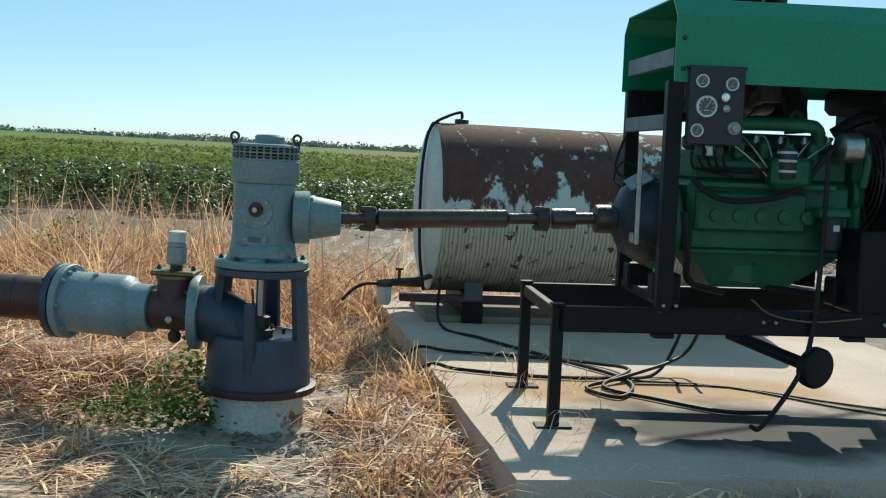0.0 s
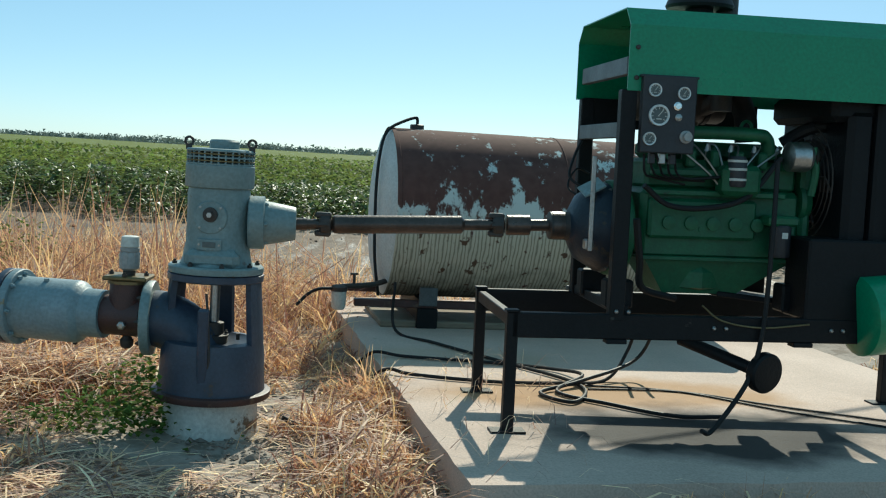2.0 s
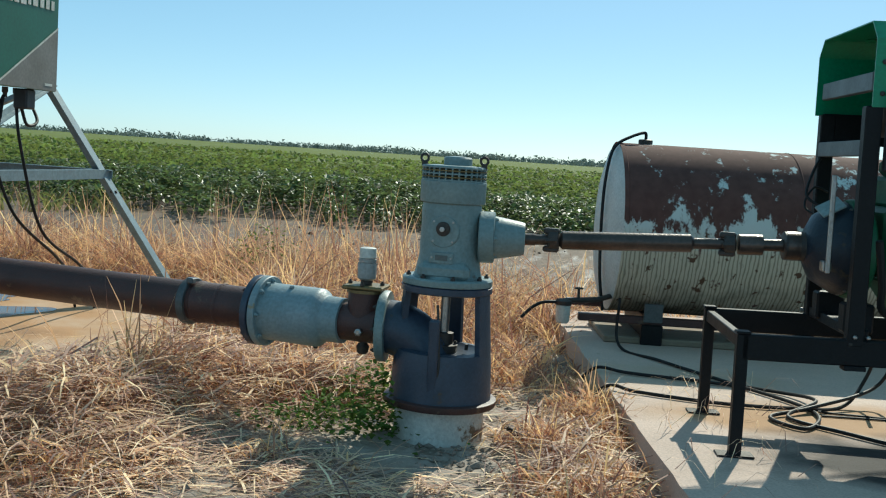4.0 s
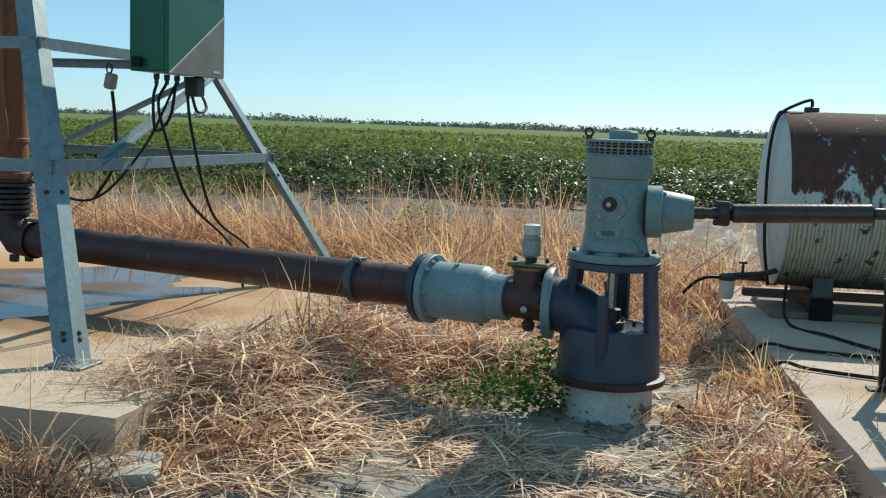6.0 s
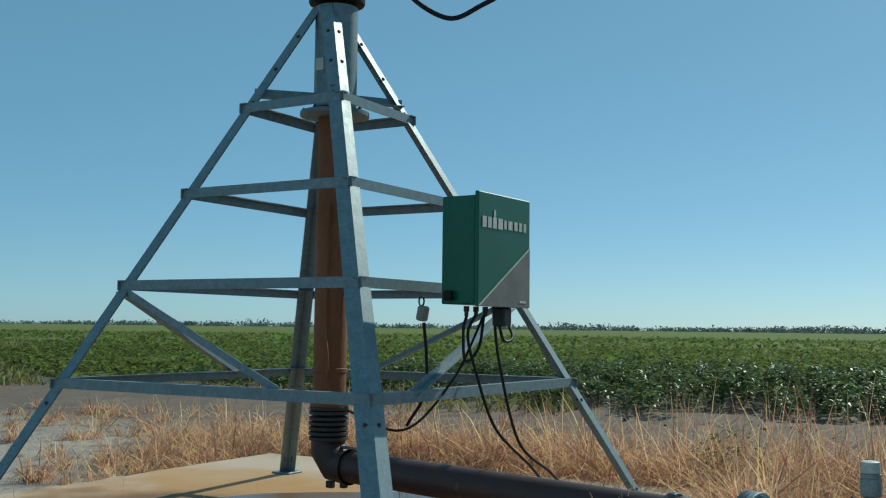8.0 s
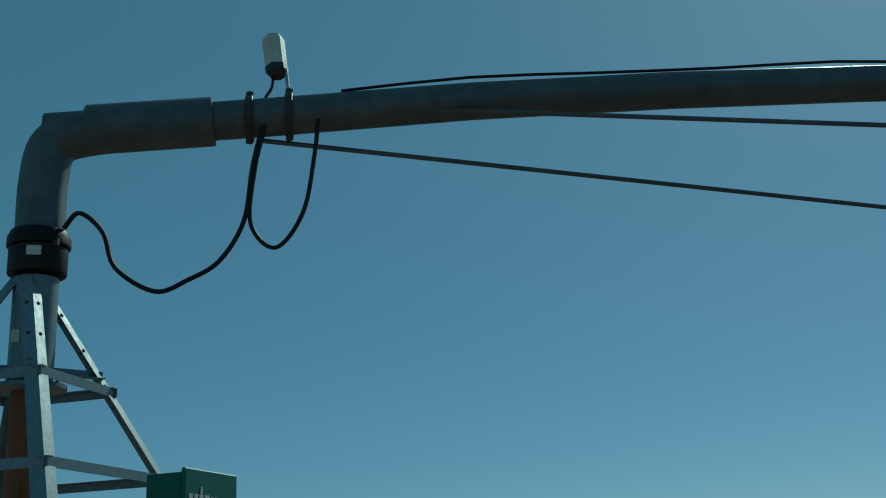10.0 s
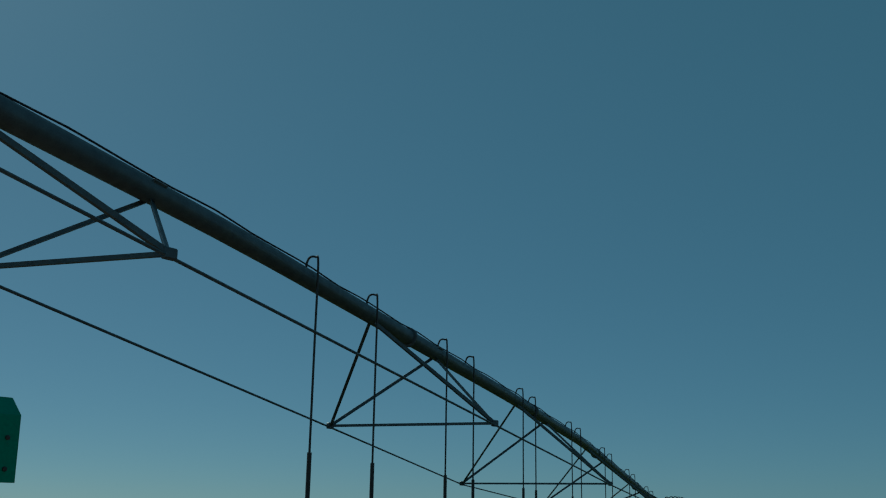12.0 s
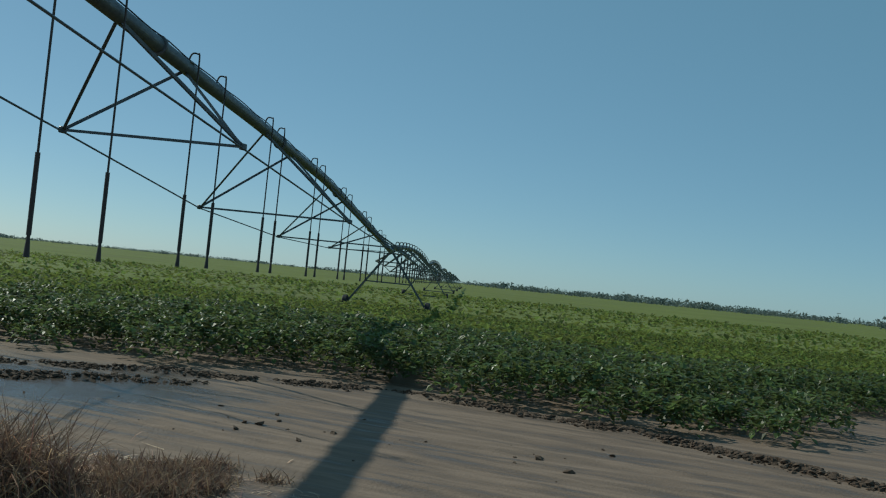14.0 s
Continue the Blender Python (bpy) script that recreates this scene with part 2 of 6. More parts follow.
    wet.inputs[1].default_value, wet.inputs[2].default_value, wet.inputs[3].default_value, wet.inputs[4].default_value = 0.34, 0.5, 0.42, 0.85
    l.new(streak.outputs[0], wet.inputs[0])
    l.new(zone.outputs[0], rm.inputs[0]), l.new(rough, rm.inputs[2]), l.new(wet.outputs[0], rm.inputs[3])
    rs = n.new("ShaderNodeMix")
    rs.inputs[2].default_value = 0.2
    l.new(soak.outputs[0], rs.inputs[0]), l.new(rm.outputs[0], rs.inputs[3]), l.new(rs.outputs[0], b.inputs["Roughness"])
    return m


M_GROUND = ground_material()
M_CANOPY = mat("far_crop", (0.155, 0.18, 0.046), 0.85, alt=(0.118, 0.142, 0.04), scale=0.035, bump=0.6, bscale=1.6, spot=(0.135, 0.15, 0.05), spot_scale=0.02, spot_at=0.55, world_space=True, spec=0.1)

# ---- builders ----


def link_mesh(name, me, material, parent=None, label=""):
    ob = new(name, me)
    if material:
        me.materials.append(material)
    if parent:
        ob.parent = parent
    if label:
        ob["label"] = label
    return ob


def part(name, bm, material, parent=None, label="", smooth=False):
    me = bpy.data.meshes.new(name)
    bmesh.ops.recalc_face_normals(bm, faces=bm.faces)
    if smooth:
        for f in bm.faces:
            f.smooth = True
        for e in bm.edges:
            if len(e.link_faces) == 2 and e.calc_face_angle(0) > 0.6:
                e.smooth = False
    bm.to_mesh(me)
    bm.free()
    return link_mesh(name, me, material, parent, label)


def thing(name, m, label, category, group="", kind=""):
    ob = new(name)
    ob.matrix_world = m
    return tagged(ob, label, category, group, kind)


def add_box(bm, c, s, bevel=0.004, rot=None):
    g = bmesh.ops.create_cube(bm, size=1.0)
    vs = g["verts"]
    m = Matrix.Translation(c) @ (rot.to_4x4() if rot else Matrix()) @ Matrix.Diagonal((*s, 1))
    bmesh.ops.transform(bm, matrix=m, verts=vs)
    if bevel:
        es = list({e for v in vs for e in v.link_edges})
        bmesh.ops.bevel(bm, geom=es, offset=min(bevel, min(s) * 0.3), segments=1, affect="EDGES")
    return bm


def box(c, s, bevel=0.004, rot=None):
    return add_box(bmesh.new(), c, s, bevel, rot)


def frame_of(p0, p1, up=(0, 0, 1)):
    z = (Vector(p1) - Vector(p0)).normalized()
    x = Vector(up).cross(z)
    if x.length < 1e-4:
        x = Vector((1, 0, 0)).cross(z)
    x.normalize()
    return Matrix((x, z.cross(x), z)).transposed()


def add_lathe(bm, prof, p0, axis=(0, 0, 1), seg=28, caps=True):
    """prof: (radius, distance along the axis)."""
    r = frame_of((0, 0, 0), axis)
    rings = []
    for rad, h in prof:
        rings.append([bm.verts.new(Vector(p0) + r @ Vector((rad * math.cos(a), rad * math.sin(a), h))) for a in (2 * math.pi * i / seg for i in range(seg))])
    for a, b in zip(rings, rings[1:]):
        for i in range(seg):
            bm.faces.new((a[i], a[(i + 1) % seg], b[(i + 1) % seg], b[i]))
    if caps:
        bm.faces.new(rings[0][::-1])
        bm.faces.new(rings[-1])
    return bm


def lathe(prof, p0, axis=(0, 0, 1), seg=28, caps=True):
    return add_lathe(bmesh.new(), prof, p0, axis, seg, caps)


def add_rod(bm, p0, p1, r0, r1=None, seg=10):
    d = Vector(p1) - Vector(p0)
    return add_lathe(bm, [(r0, 0), (r0 if r1 is None else r1, d.length)], p0, d, seg)


def rod(p0, p1, r0, r1=None, seg=10):
    return add_rod(bmesh.new(), p0, p1, r0, r1, seg)


def add_profile(bm, p0, p1, pts, up=(0, 0, 1)):
    """Sweeps a closed 2D outline from p0 to p1."""
    r = frame_of(p0, p1, up)
    a = [bm.verts.new(Vector(p0) + r @ Vector((x, y, 0))) for x, y in pts]
    b = [bm.verts.new(Vector(p1) + r @ Vector((x, y, 0))) for x, y in pts]
    n = len(pts)
    for i in range(n):
        bm.faces.new((a[i], a[(i + 1) % n], b[(i + 1) % n], b[i]))
    bm.faces.new(a[::-1])
    bm.faces.new(b)
    return bm


def angle_bar(p0, p1, w=0.07, t=0.008, up=(0, 0, 1), fx=1, fy=1):
    pts = [(0, 0), (w * fx, 0), (w * fx, t * fy), (t * fx, t * fy), (t * fx, w * fy), (0, w * fy)]
    return add_profile(bmesh.new(), p0, p1, pts, up)


def spline(pts, n=8):
    """Points along a smooth curve through pts."""
    p = [Vector(q) for q in pts]
    p = [2 * p[0] - p[1]] + p + [2 * p[-1] - p[-2]]
    out = []
    for i in range(1, len(p) - 2):
        for k in range(n):
            t = k / n
            a, b, c, d = p[i - 1:i + 3]
            out.append(0.5 * ((2 * b) + (c - a) * t + (2 * a - 5 * b + 4 * c - d) * t * t + (3 * b - a - 3 * c + d) * t ** 3))
    out.append(p[-2])
    return out


def add_tube(bm, pts, r, seg=8, n=8):
    q = spline(pts, n) if n else [Vector(x) for x in pts]
    rings = []
    x = None
    for i, c in enumerate(q):
        d = (q[min(i + 1, len(q) - 1)] - q[max(i - 1, 0)]).normalized()
        x = (Vector((0.3, 0.2, 1)) if x is None else x)
        x = (x - d * x.dot(d))
        x = x.normalized() if x.length > 1e-5 else d.orthogonal().normalized()
        y = d.cross(x)
        rings.append([bm.verts.new(c + r * (x * math.cos(a) + y * math.sin(a))) for a in (2 * math.pi * k / seg for k in range(seg))])
    for a, b in zip(rings, rings[1:]):
        for i in range(seg):
            bm.faces.new((a[i], a[(i + 1) % seg], b[(i + 1) % seg], b[i]))
    bm.faces.new(rings[0][::-1])
    bm.faces.new(rings[-1])
    return bm


def tube(pts, r, seg=8, n=8):
    return add_tube(bmesh.new(), pts, r, seg, n)


def bolt_ring(parent, c, axis, rad, count, size=0.011, material=None, start=0.0):
    r = frame_of((0, 0, 0), axis)
    me = None
    for i in range(count):
        a = start + 2 * math.pi * i / count
        p = Vector(c) + r @ Vector((rad * math.cos(a), rad * math.sin(a), 0))
        if me is None:
            ob = part("bolt", lathe([(size, 0), (size, size * 1.1), (size * 0.55, size * 1.15), (size * 0.55, size * 1.8)], (0, 0, 0), axis, 6), material or M_DARK, parent)
            me = ob.data
        else:
            ob = new("bolt", me)
            ob.parent = parent
        ob.location = p


def sheet(name, v, faces, material, smooth=False):
    """A mesh from numpy arrays; faces: rows of 3 or 4 indices."""
    me = bpy.data.meshes.new(name)
    k = faces.shape[1]
    me.vertices.add(len(v))
    me.vertices.foreach_set("co", v.astype(np.float32).ravel())
    me.loops.add(faces.size)
    me.loops.foreach_set("vertex_index", faces.astype(np.int32).ravel())
    me.polygons.add(len(faces))
    me.polygons.foreach_set("loop_start", np.arange(0, faces.size, k, dtype=np.int32))
    me.polygons.foreach_set("use_smooth", np.full(len(faces), smooth))
    me.update(calc_edges=True)
    return link_mesh(name, me, material)


rng = np.random.default_rng(7)


def value_noise(x, y, s, seed=0):
    """Smooth noise from 0 to 1 on the plan."""
    x, y = np.asarray(x) / s, np.asarray(y) / s
    i, j = np.floor(x).astype(np.int64), np.floor(y).astype(np.int64)
    f, g = x - i, y - j
    f, g = f * f * (3 - 2 * f), g * g * (3 - 2 * g)

    def h(a, b):
        n = (a * 374761393 + b * 668265263 + seed * 1442695041) & 0x7FFFFFFF
        n = ((n ^ (n >> 13)) * 1274126177) & 0x7FFFFFFF
        return ((n ^ (n >> 16)) & 0xFFFF) / 65535.0
    return (h(i, j) * (1 - f) + h(i + 1, j) * f) * (1 - g) + (h(i, j + 1) * (1 - f) + h(i + 1, j + 1) * f) * g


def inside(x, y, poly):
    res = np.zeros(np.shape(x), bool)
    for (x0, y0), (x1, y1) in zip(poly, poly[1:] + poly[:1]):
        c = (y0 > y) != (y1 > y)
        res ^= c & (x < (x1 - x0) * (y - y0) / ((y1 - y0) or 1e-9) + x0)
    return res


FIELD = [(-400, 60), (-62, 45), (-34, 21), (-25, 17.4), (-8.6, 17.4), (-2, 18), (5, 17), (11.2, 15.6), (12.4, 12.7), (13.4, 10.8), (15.2, 8.6), (14.9, 4.6), (14.2, 2.6), (16.5, 2.0), (22.0, 0.6), (27.0, -8.0), (70, -60), (400, -60), (400, 400), (-400, 400)]

# pads: corner, direction, sizes
PAD1 = dict(o=(0.37, 3.82), rz=10.5, w=3.5, l=5.4, h=0.13)
PAD2 = dict(o=(-7.62, 2.95), rz=4.0, w=5.0, l=5.3, h=0.18)


def pad_poly(p, grow=0.0):
    c, s = math.cos(radians(p["rz"])), math.sin(radians(p["rz"]))
    return [(p["o"][0] + a * c - b * s, p["o"][1] + a * s + b * c) for a, b in ((-grow, -grow), (p["w"] + grow, -grow), (p["w"] + grow, p["l"] + grow), (-grow, p["l"] + grow))]


def drop(x):
    """The track and the field beyond the slab lie lower than the pump's mound."""
    t = np.clip((np.asarray(x, float) - 3.7) / 1.8, 0, 1)
    u = np.clip((np.asarray(x, float) - 17.0) / 34.0, 0, 1)
    return -0.2 * t * t * (3 - 2 * t) - 0.6 * u * u * (3 - 2 * u)


BERM = [(9.2, 13.7), (11.0, 12.3), (12.4, 10.9), (13.6, 9.3), (14.2, 8.2), (14.3, 6.8), (14.1, 5.3), (13.8, 3.9), (13.3, 2.6), (12.6, 1.2), (11.6, -2.5)]
BERM_B = [(8.8, 11.9), (9.9, 11.2), (11.0, 10.5), (12.0, 9.7)]


def line_dist(x, y, pts):
    best = np.full(np.shape(x), 1e9)
    for (ax, ay), (bx, by) in zip(pts, pts[1:]):
        dx, dy = bx - ax, by - ay
        t = np.clip(((x - ax) * dx + (y - ay) * dy) / (dx * dx + dy * dy), 0, 1)
        best = np.minimum(best, np.hypot(x - ax - t * dx, y - ay - t * dy))
    return best


def ground_z(x, y):
    d = np.hypot(x - 1, y - 5)
    fade = np.clip((60 - d) / 40, 0, 1)
    z = (value_noise(x, y, 2.2, 1) - 0.5) * 0.07 + (value_noise(x, y, 0.6, 2) - 0.5) * 0.03 + (value_noise(x, y, 0.18, 3) - 0.5) * 0.03 + (value_noise(x, y, 0.085, 4) - 0.5) * 0.018
    # wheel ruts of the track along the field's edge
    q = (x - 8.2) * 0.93 + (y - 5.0) * 0.3
    rut = np.zeros_like(np.asarray(x, float))
    for c in (-2.6, -1.4, -0.2, 1.1, 2.3, 3.4):
        rut += -0.012 * np.exp(-((q - c + 0.25 * (value_noise(x, y, 3, 5) - 0.5)) / 0.16) ** 2) + 0.012 * np.exp(-((q - c - 0.3) / 0.1) ** 2) * value_noise(x, y, 0.35, 6)
    near = np.clip((x - 3.6) / 1.2, 0, 1)
    rut = rut + (value_noise(x + 0.35 * y, (y - 0.35 * x) * 0.3, 0.13, 75) - 0.5) * 0.009 * value_noise(x, y, 1.6, 76)
    # ragged ridge of turned soil along the crop
    e = np.minimum(line_dist(x, y, BERM), line_dist(x, y, BERM_B)) + (value_noise(x, y, 0.7, 71) - 0.5) * 0.25
    rag = 0.25 + 0.9 * value_noise(x, y, 0.3, 72) + 0.5 * (value_noise(x, y, 0.14, 74) - 0.5)
    rut = rut + rag * 0.06 * np.exp(-(e / 0.13) ** 2)
    return (z * (1 - 0.65 * near) + rut * near) * fade - 0.012 + drop(x)


# ---- ground ----


def build_ground():
    rad = np.concatenate([np.linspace(0.3, 16, 300), np.geomspace(16.15, 4500, 90)])
    ang = np.radians(np.linspace(0, 360, 721)[:-1])
    R, A = np.meshgrid(rad, ang, indexing="ij")
    x, y = R * np.cos(A) + 1.0, R * np.sin(A) + 5.0
    z = ground_z(x, y)
    v = np.stack([x, y, z], -1).reshape(-1, 3)
    n = len(ang)
    i, j = np.meshgrid(np.arange(len(rad) - 1), np.arange(n), indexing="ij")
    f = np.stack([i * n + j, (i + 1) * n + j, (i + 1) * n + (j + 1) % n, i * n + (j + 1) % n], -1).reshape(-1, 4)
    v = np.vstack([v, [[1.0, 5.0, float(ground_z(np.array([1.0]), np.array([5.0]))[0])]]])
    ob = sheet("ground", v, f, M_GROUND, True)
    bm = bmesh.new()
    bm.from_mesh(ob.data)
    bm.verts.ensure_lookup_table()
    for k in range(n):
        bm.faces.new((bm.verts[len(v) - 1], bm.verts[k], bm.verts[(k + 1) % n])).smooth = True
    bm.to_mesh(ob.data)
    bm.free()
    tagged(ob, "pale dry silty ground with wheel ruts and litter", "ground", kind="structure")


build_ground()


def build_pad(p, name, label):
    bm = bmesh.new()
    nx, ny = 24, 36
    pts = {}
    for i in range(nx + 1):
        for j in range(ny + 1):
            a, b = p["w"] * i / nx, p["l"] * j / ny
            e = 0.012 if (i in (0, nx) or j in (0, ny)) else 0.0
            jx = (noise.noise((a * 5, b * 5, 1)) * e * 1.5) if e else 0
            pts[i, j] = bm.verts.new((a + jx, b + jx, p["h"] - e * (0.5 + noise.noise((a * 7, b * 7, 4)))))
    for i in range(nx):
        for j in range(ny):
            bm.faces.new((pts[i, j], pts[i + 1, j], pts[i + 1, j + 1], pts[i, j + 1]))
    rim = [e for e in bm.edges if e.is_boundary]
    g = bmesh.ops.extrude_edge_only(bm, edges=rim)
    for v in g["geom"]:
        if isinstance(v, bmesh.types.BMVert):
            v.co.z = -0.15
    ob = part(name, bm, M_CONC)
    ob.matrix_world = pose(*p["o"], 0, 0, 0, p["rz"])
    tagged(ob, label, "concrete slab", kind="structure")
    return ob




def stained_concrete(name, stains):
    """Concrete with stains: (x, y, radius x, radius y, colour, strength) on the slab's own plan."""
    m = mat(name, (0.58, 0.44, 0.365), 0.85, alt=(0.48, 0.365, 0.3), scale=1.6, bump=0.35, bscale=90, spot=(0.38, 0.31, 0.24), spot_scale=14, spot_at=0.68)
    n, l = m.node_tree.nodes, m.node_tree.links
    p = n["Principled BSDF"]
    col = p.inputs["Base Color"].links[0].from_socket
    tc, nz = n.new("ShaderNodeTexCoord"), n.new("ShaderNodeTexNoise")
    nz.inputs["Scale"].default_value, nz.inputs["Detail"].default_value = 2.2, 7
    l.new(tc.outputs["Object"], nz.inputs[0])
    for x, y, rx, ry, c, k in stains:
        mp = n.new("ShaderNodeMapping")
        mp.inputs["Location"].default_value, mp.inputs["Scale"].default_value = (-x / rx, -y / ry, 0), (1 / rx, 1 / ry, 0)
        ln, ad, rg, mx = n.new("ShaderNodeVectorMath"), n.new("ShaderNodeMath"), n.new("ShaderNodeMapRange"), n.new("ShaderNodeMix")
        ln.operation = "LENGTH"
        l.new(tc.outputs["Object"], mp.inputs[0]), l.new(mp.outputs[0], ln.inputs[0])
        ad.operation = "MULTIPLY_ADD"
        ad.inputs[1].default_value = -1.1
        l.new(nz.outputs[0], ad.inputs[0]), l.new(ln.outputs["Value"], ad.inputs[2])
        rg.inputs[1].default_value, rg.inputs[2].default_value, rg.inputs[3].default_value, rg.inputs[4].default_value = 0.55, 0.1, 0, k
        l.new(ad.outputs[0], rg.inputs[0])
        mx.data_type = "RGBA"
        mx.inputs[7].default_value = (*c, 1)
        l.new(rg.outputs[0], mx.inputs[0]), l.new(col, mx.inputs[6])
        col = mx.outputs[2]
    l.new(col, p.inputs["Base Color"])
    return m


slab = build_pad(PAD1, "engine_pad", "stained pale concrete slab under the engine and tank")
slab.data.materials[0] = stained_concrete("oily_concrete", ((1.3, 1.62, 1.3, 0.42, (0.42, 0.23, 0.1), 0.85), (1.5, 0.8, 1.1, 0.6, (0.022, 0.018, 0.016), 0.98), (0.5, 2.6, 0.8, 0.4, (0.45, 0.32, 0.2), 0.4)))
slab = build_pad(PAD2, "pivot_pad", "pale concrete slab with rusty stains and water")
slab.data.materials[0] = stained_concrete("rusty_concrete", ((2.5, 2.6, 6.0, 6.0, (0.56, 0.41, 0.27), 0.55), (2.4, 2.4, 2.7, 1.9, (0.42, 0.20, 0.06), 0.8), (1.2, 3.6, 1.6, 0.8, (0.50, 0.27, 0.10), 0.7), (2.2, 2.0, 2.0, 1.0, (0.12, 0.06, 0.035), 0.75)))

def build_rubble():
    """A piece broken off the slab's corner lies before it."""
    bm = box((0, 0, 0), (0.34, 0.24, 0.12), 0.012)
    bmesh.ops.subdivide_edges(bm, edges=bm.edges[:], cuts=2, use_grid_fill=True)
    for v in bm.verts:
        v.co += Vector(noise.noise_vector(v.co * 9)) * 0.022
    ob = part("broken_concrete", bm, M_CONC)
    ob.matrix_world = pose(-2.5, 3.12, -0.015, 6, -5, 24)
    tagged(ob, "broken lump of pale concrete below the slab's corner", "rubble")


build_rubble()

# ---- well pump with right-angle gear drive ----
PX, PY = -0.865, 4.95


def build_pump():
    t = thing("well_pump", pose(PX, PY, 0), "blue-grey well pump with right-angle gear drive on a white pedestal", "pump")
    ped = part("pedestal", lathe([(0.235, -0.1), (0.232, 0.05), (0.226, 0.165), (0.215, 0.172)], (0, 0, 0), seg=36), M_PAINTWHITE, t, "flaking white concrete pedestal", True)
    part("base_plate", lathe([(0.285, 0.168), (0.29, 0.176), (0.29, 0.2), (0.28, 0.205)], (0, 0, 0), seg=40), M_RUST, t, "rust-stained round base plate", True)
    # lower bowl with the side outlet
    part("bowl", lathe([(0.262, 0.2), (0.258, 0.24), (0.25, 0.4), (0.243, 0.445), (0.2, 0.45), (0.17, 0.43)], (0, 0, 0), seg=40), M_HEAD, t, "", True)
    # two windows leave three wide columns
    for a0, a1 in ((148, 212), (-32, 32), (75, 105)):
        bm = bmesh.new()
        rows = []
        for k in range(9):
            a = radians(a0 + (a1 - a0) * k / 8)
            row = []
            for rr, zz in ((0.246, 0.44), (0.222, 0.745), (0.19, 0.745), (0.214, 0.44)):
                row.append(bm.verts.new((rr * math.cos(a), rr * math.sin(a), zz)))
            rows.append(row)
        for p, q in zip(rows, rows[1:]):
            for i in range(4):
                bm.faces.new((p[i], p[(i + 1) % 4], q[(i + 1) % 4], q[i]))
        bm.faces.new(rows[0])
        bm.faces.new(rows[-1][::-1])
        part("column", bm, M_HEAD, t, "", True)
    part("rib", box((-0.005, -0.243, 0.42), (0.05, 0.045, 0.42), 0.008, Euler((radians(4), 0, 0)).to_matrix()), M_HEAD, t)
    part("shaft", rod((0, 0, 0.4), (0, 0, 0.75), 0.024, seg=16), M_STEEL, t, "bare steel shaft", True)
    gl = part("gland", lathe([(0.07, 0.43), (0.075, 0.47), (0.05, 0.475), (0.05, 0.53), (0.03, 0.535)], (0, 0, 0), seg=20), M_DARK, t, "oily packing gland", True)
    bolt_ring(gl, (0, 0, 0.475), (0, 0, 1), 0.062, 4, 0.01)
    part("top_flange", lathe([(0.222, 0.74), (0.232, 0.746), (0.232, 0.775), (0.225, 0.778)], (0, 0, 0), seg=44), M_HEAD, t, "", True)
    fl = part("gear_flange", lathe([(0.228, 0.782), (0.23, 0.788), (0.23, 0.81), (0.222, 0.818)], (0, 0, 0), seg=44), M_PUMP, t, "", True)
    bolt_ring(fl, (0, 0, 0.816), (0, 0, 1), 0.2, 8, 0.013, M_DARK, 0.3)
    # gear case
    case = part("gear_case", lathe([(0.178, 0.815), (0.165, 0.85), (0.152, 0.93), (0.15, 1.1), (0.152, 1.16), (0.145, 1.2)], (0, 0, 0), seg=40), M_PUMP, t, "", True)
    part("skirt_front", box((0, -0.09, 0.855), (0.26, 0.17, 0.09), 0.03), M_PUMP, t)
    part("inspection_boss", lathe([(0.082, 0), (0.08, 0.012), (0.076, 0.016)], (-0.012, -0.138, 1.055), (0, -1, 0), 28), M_PUMP, t, "", True)
    part("sight_plug", lathe([(0.03, 0), (0.03, 0.018), (0.018, 0.02), (0.018, 0.03)], (-0.012, -0.152, 1.068), (0, -1, 0), 16), M_DARK, t, "dark plug weeping oil", True)
    bolt_ring(t, (-0.012, -0.154, 1.055), (0, -1, 0), 0.068, 4, 0.006, M_STEEL, 0.785)
    part("plug_ring", lathe([(0.034, 0), (0.036, 0.006), (0.034, 0.012), (0.024, 0.013)], (-0.012, -0.154, 1.068), (0, -1, 0), 18), M_DARK, t, "", True)
    part("plug_nut", lathe([(0.013, 0), (0.013, 0.014)], (-0.012, -0.18, 1.068), (0, -1, 0), 6), M_STEEL, t)
    pl = part("name_plate", box((-0.012, -0.158, 0.925), (0.118, 0.008, 0.052), 0.002), M_PUMP, t)
    part("plate_face", box((-0.012, -0.1635, 0.925), (0.062, 0.004, 0.026), 0.001), M_FACE, pl, "dark engraved plate, writing worn away")
    for sx in (-1, 1):
        part("screw", lathe([(0.006, 0), (0.005, 0.005)], (-0.012 + sx * 0.048, -0.162, 0.925), (0, -1, 0), 8), M_STEEL, pl)
    # upper drum, louvre band, cap
    part("drum", lathe([(0.15, 1.19), (0.164, 1.196), (0.166, 1.2), (0.166, 1.3), (0.162, 1.305)], (0, 0, 0), seg=44), M_PUMP, t, "", True)
    part("louvre_core", lathe([(0.14, 1.3), (0.14, 1.366)], (0, 0, 0), seg=32), M_DARK, t)
    for k in range(4):
        part("louvre", lathe([(0.15, 1.307 + k * 0.016), (0.164, 1.305 + k * 0.016), (0.164, 1.311 + k * 0.016), (0.15, 1.316 + k * 0.016)], (0, 0, 0), seg=44), M_BRASS if k % 2 else M_PUMP, t, "", True)
    for k in range(30):
        a = 2 * math.pi * k / 30
        part("louvre_post", box((0.156 * math.cos(a), 0.156 * math.sin(a), 1.336), (0.014, 0.009, 0.066), 0.002, Euler((0, 0, a)).to_matrix()), M_PUMP, t)
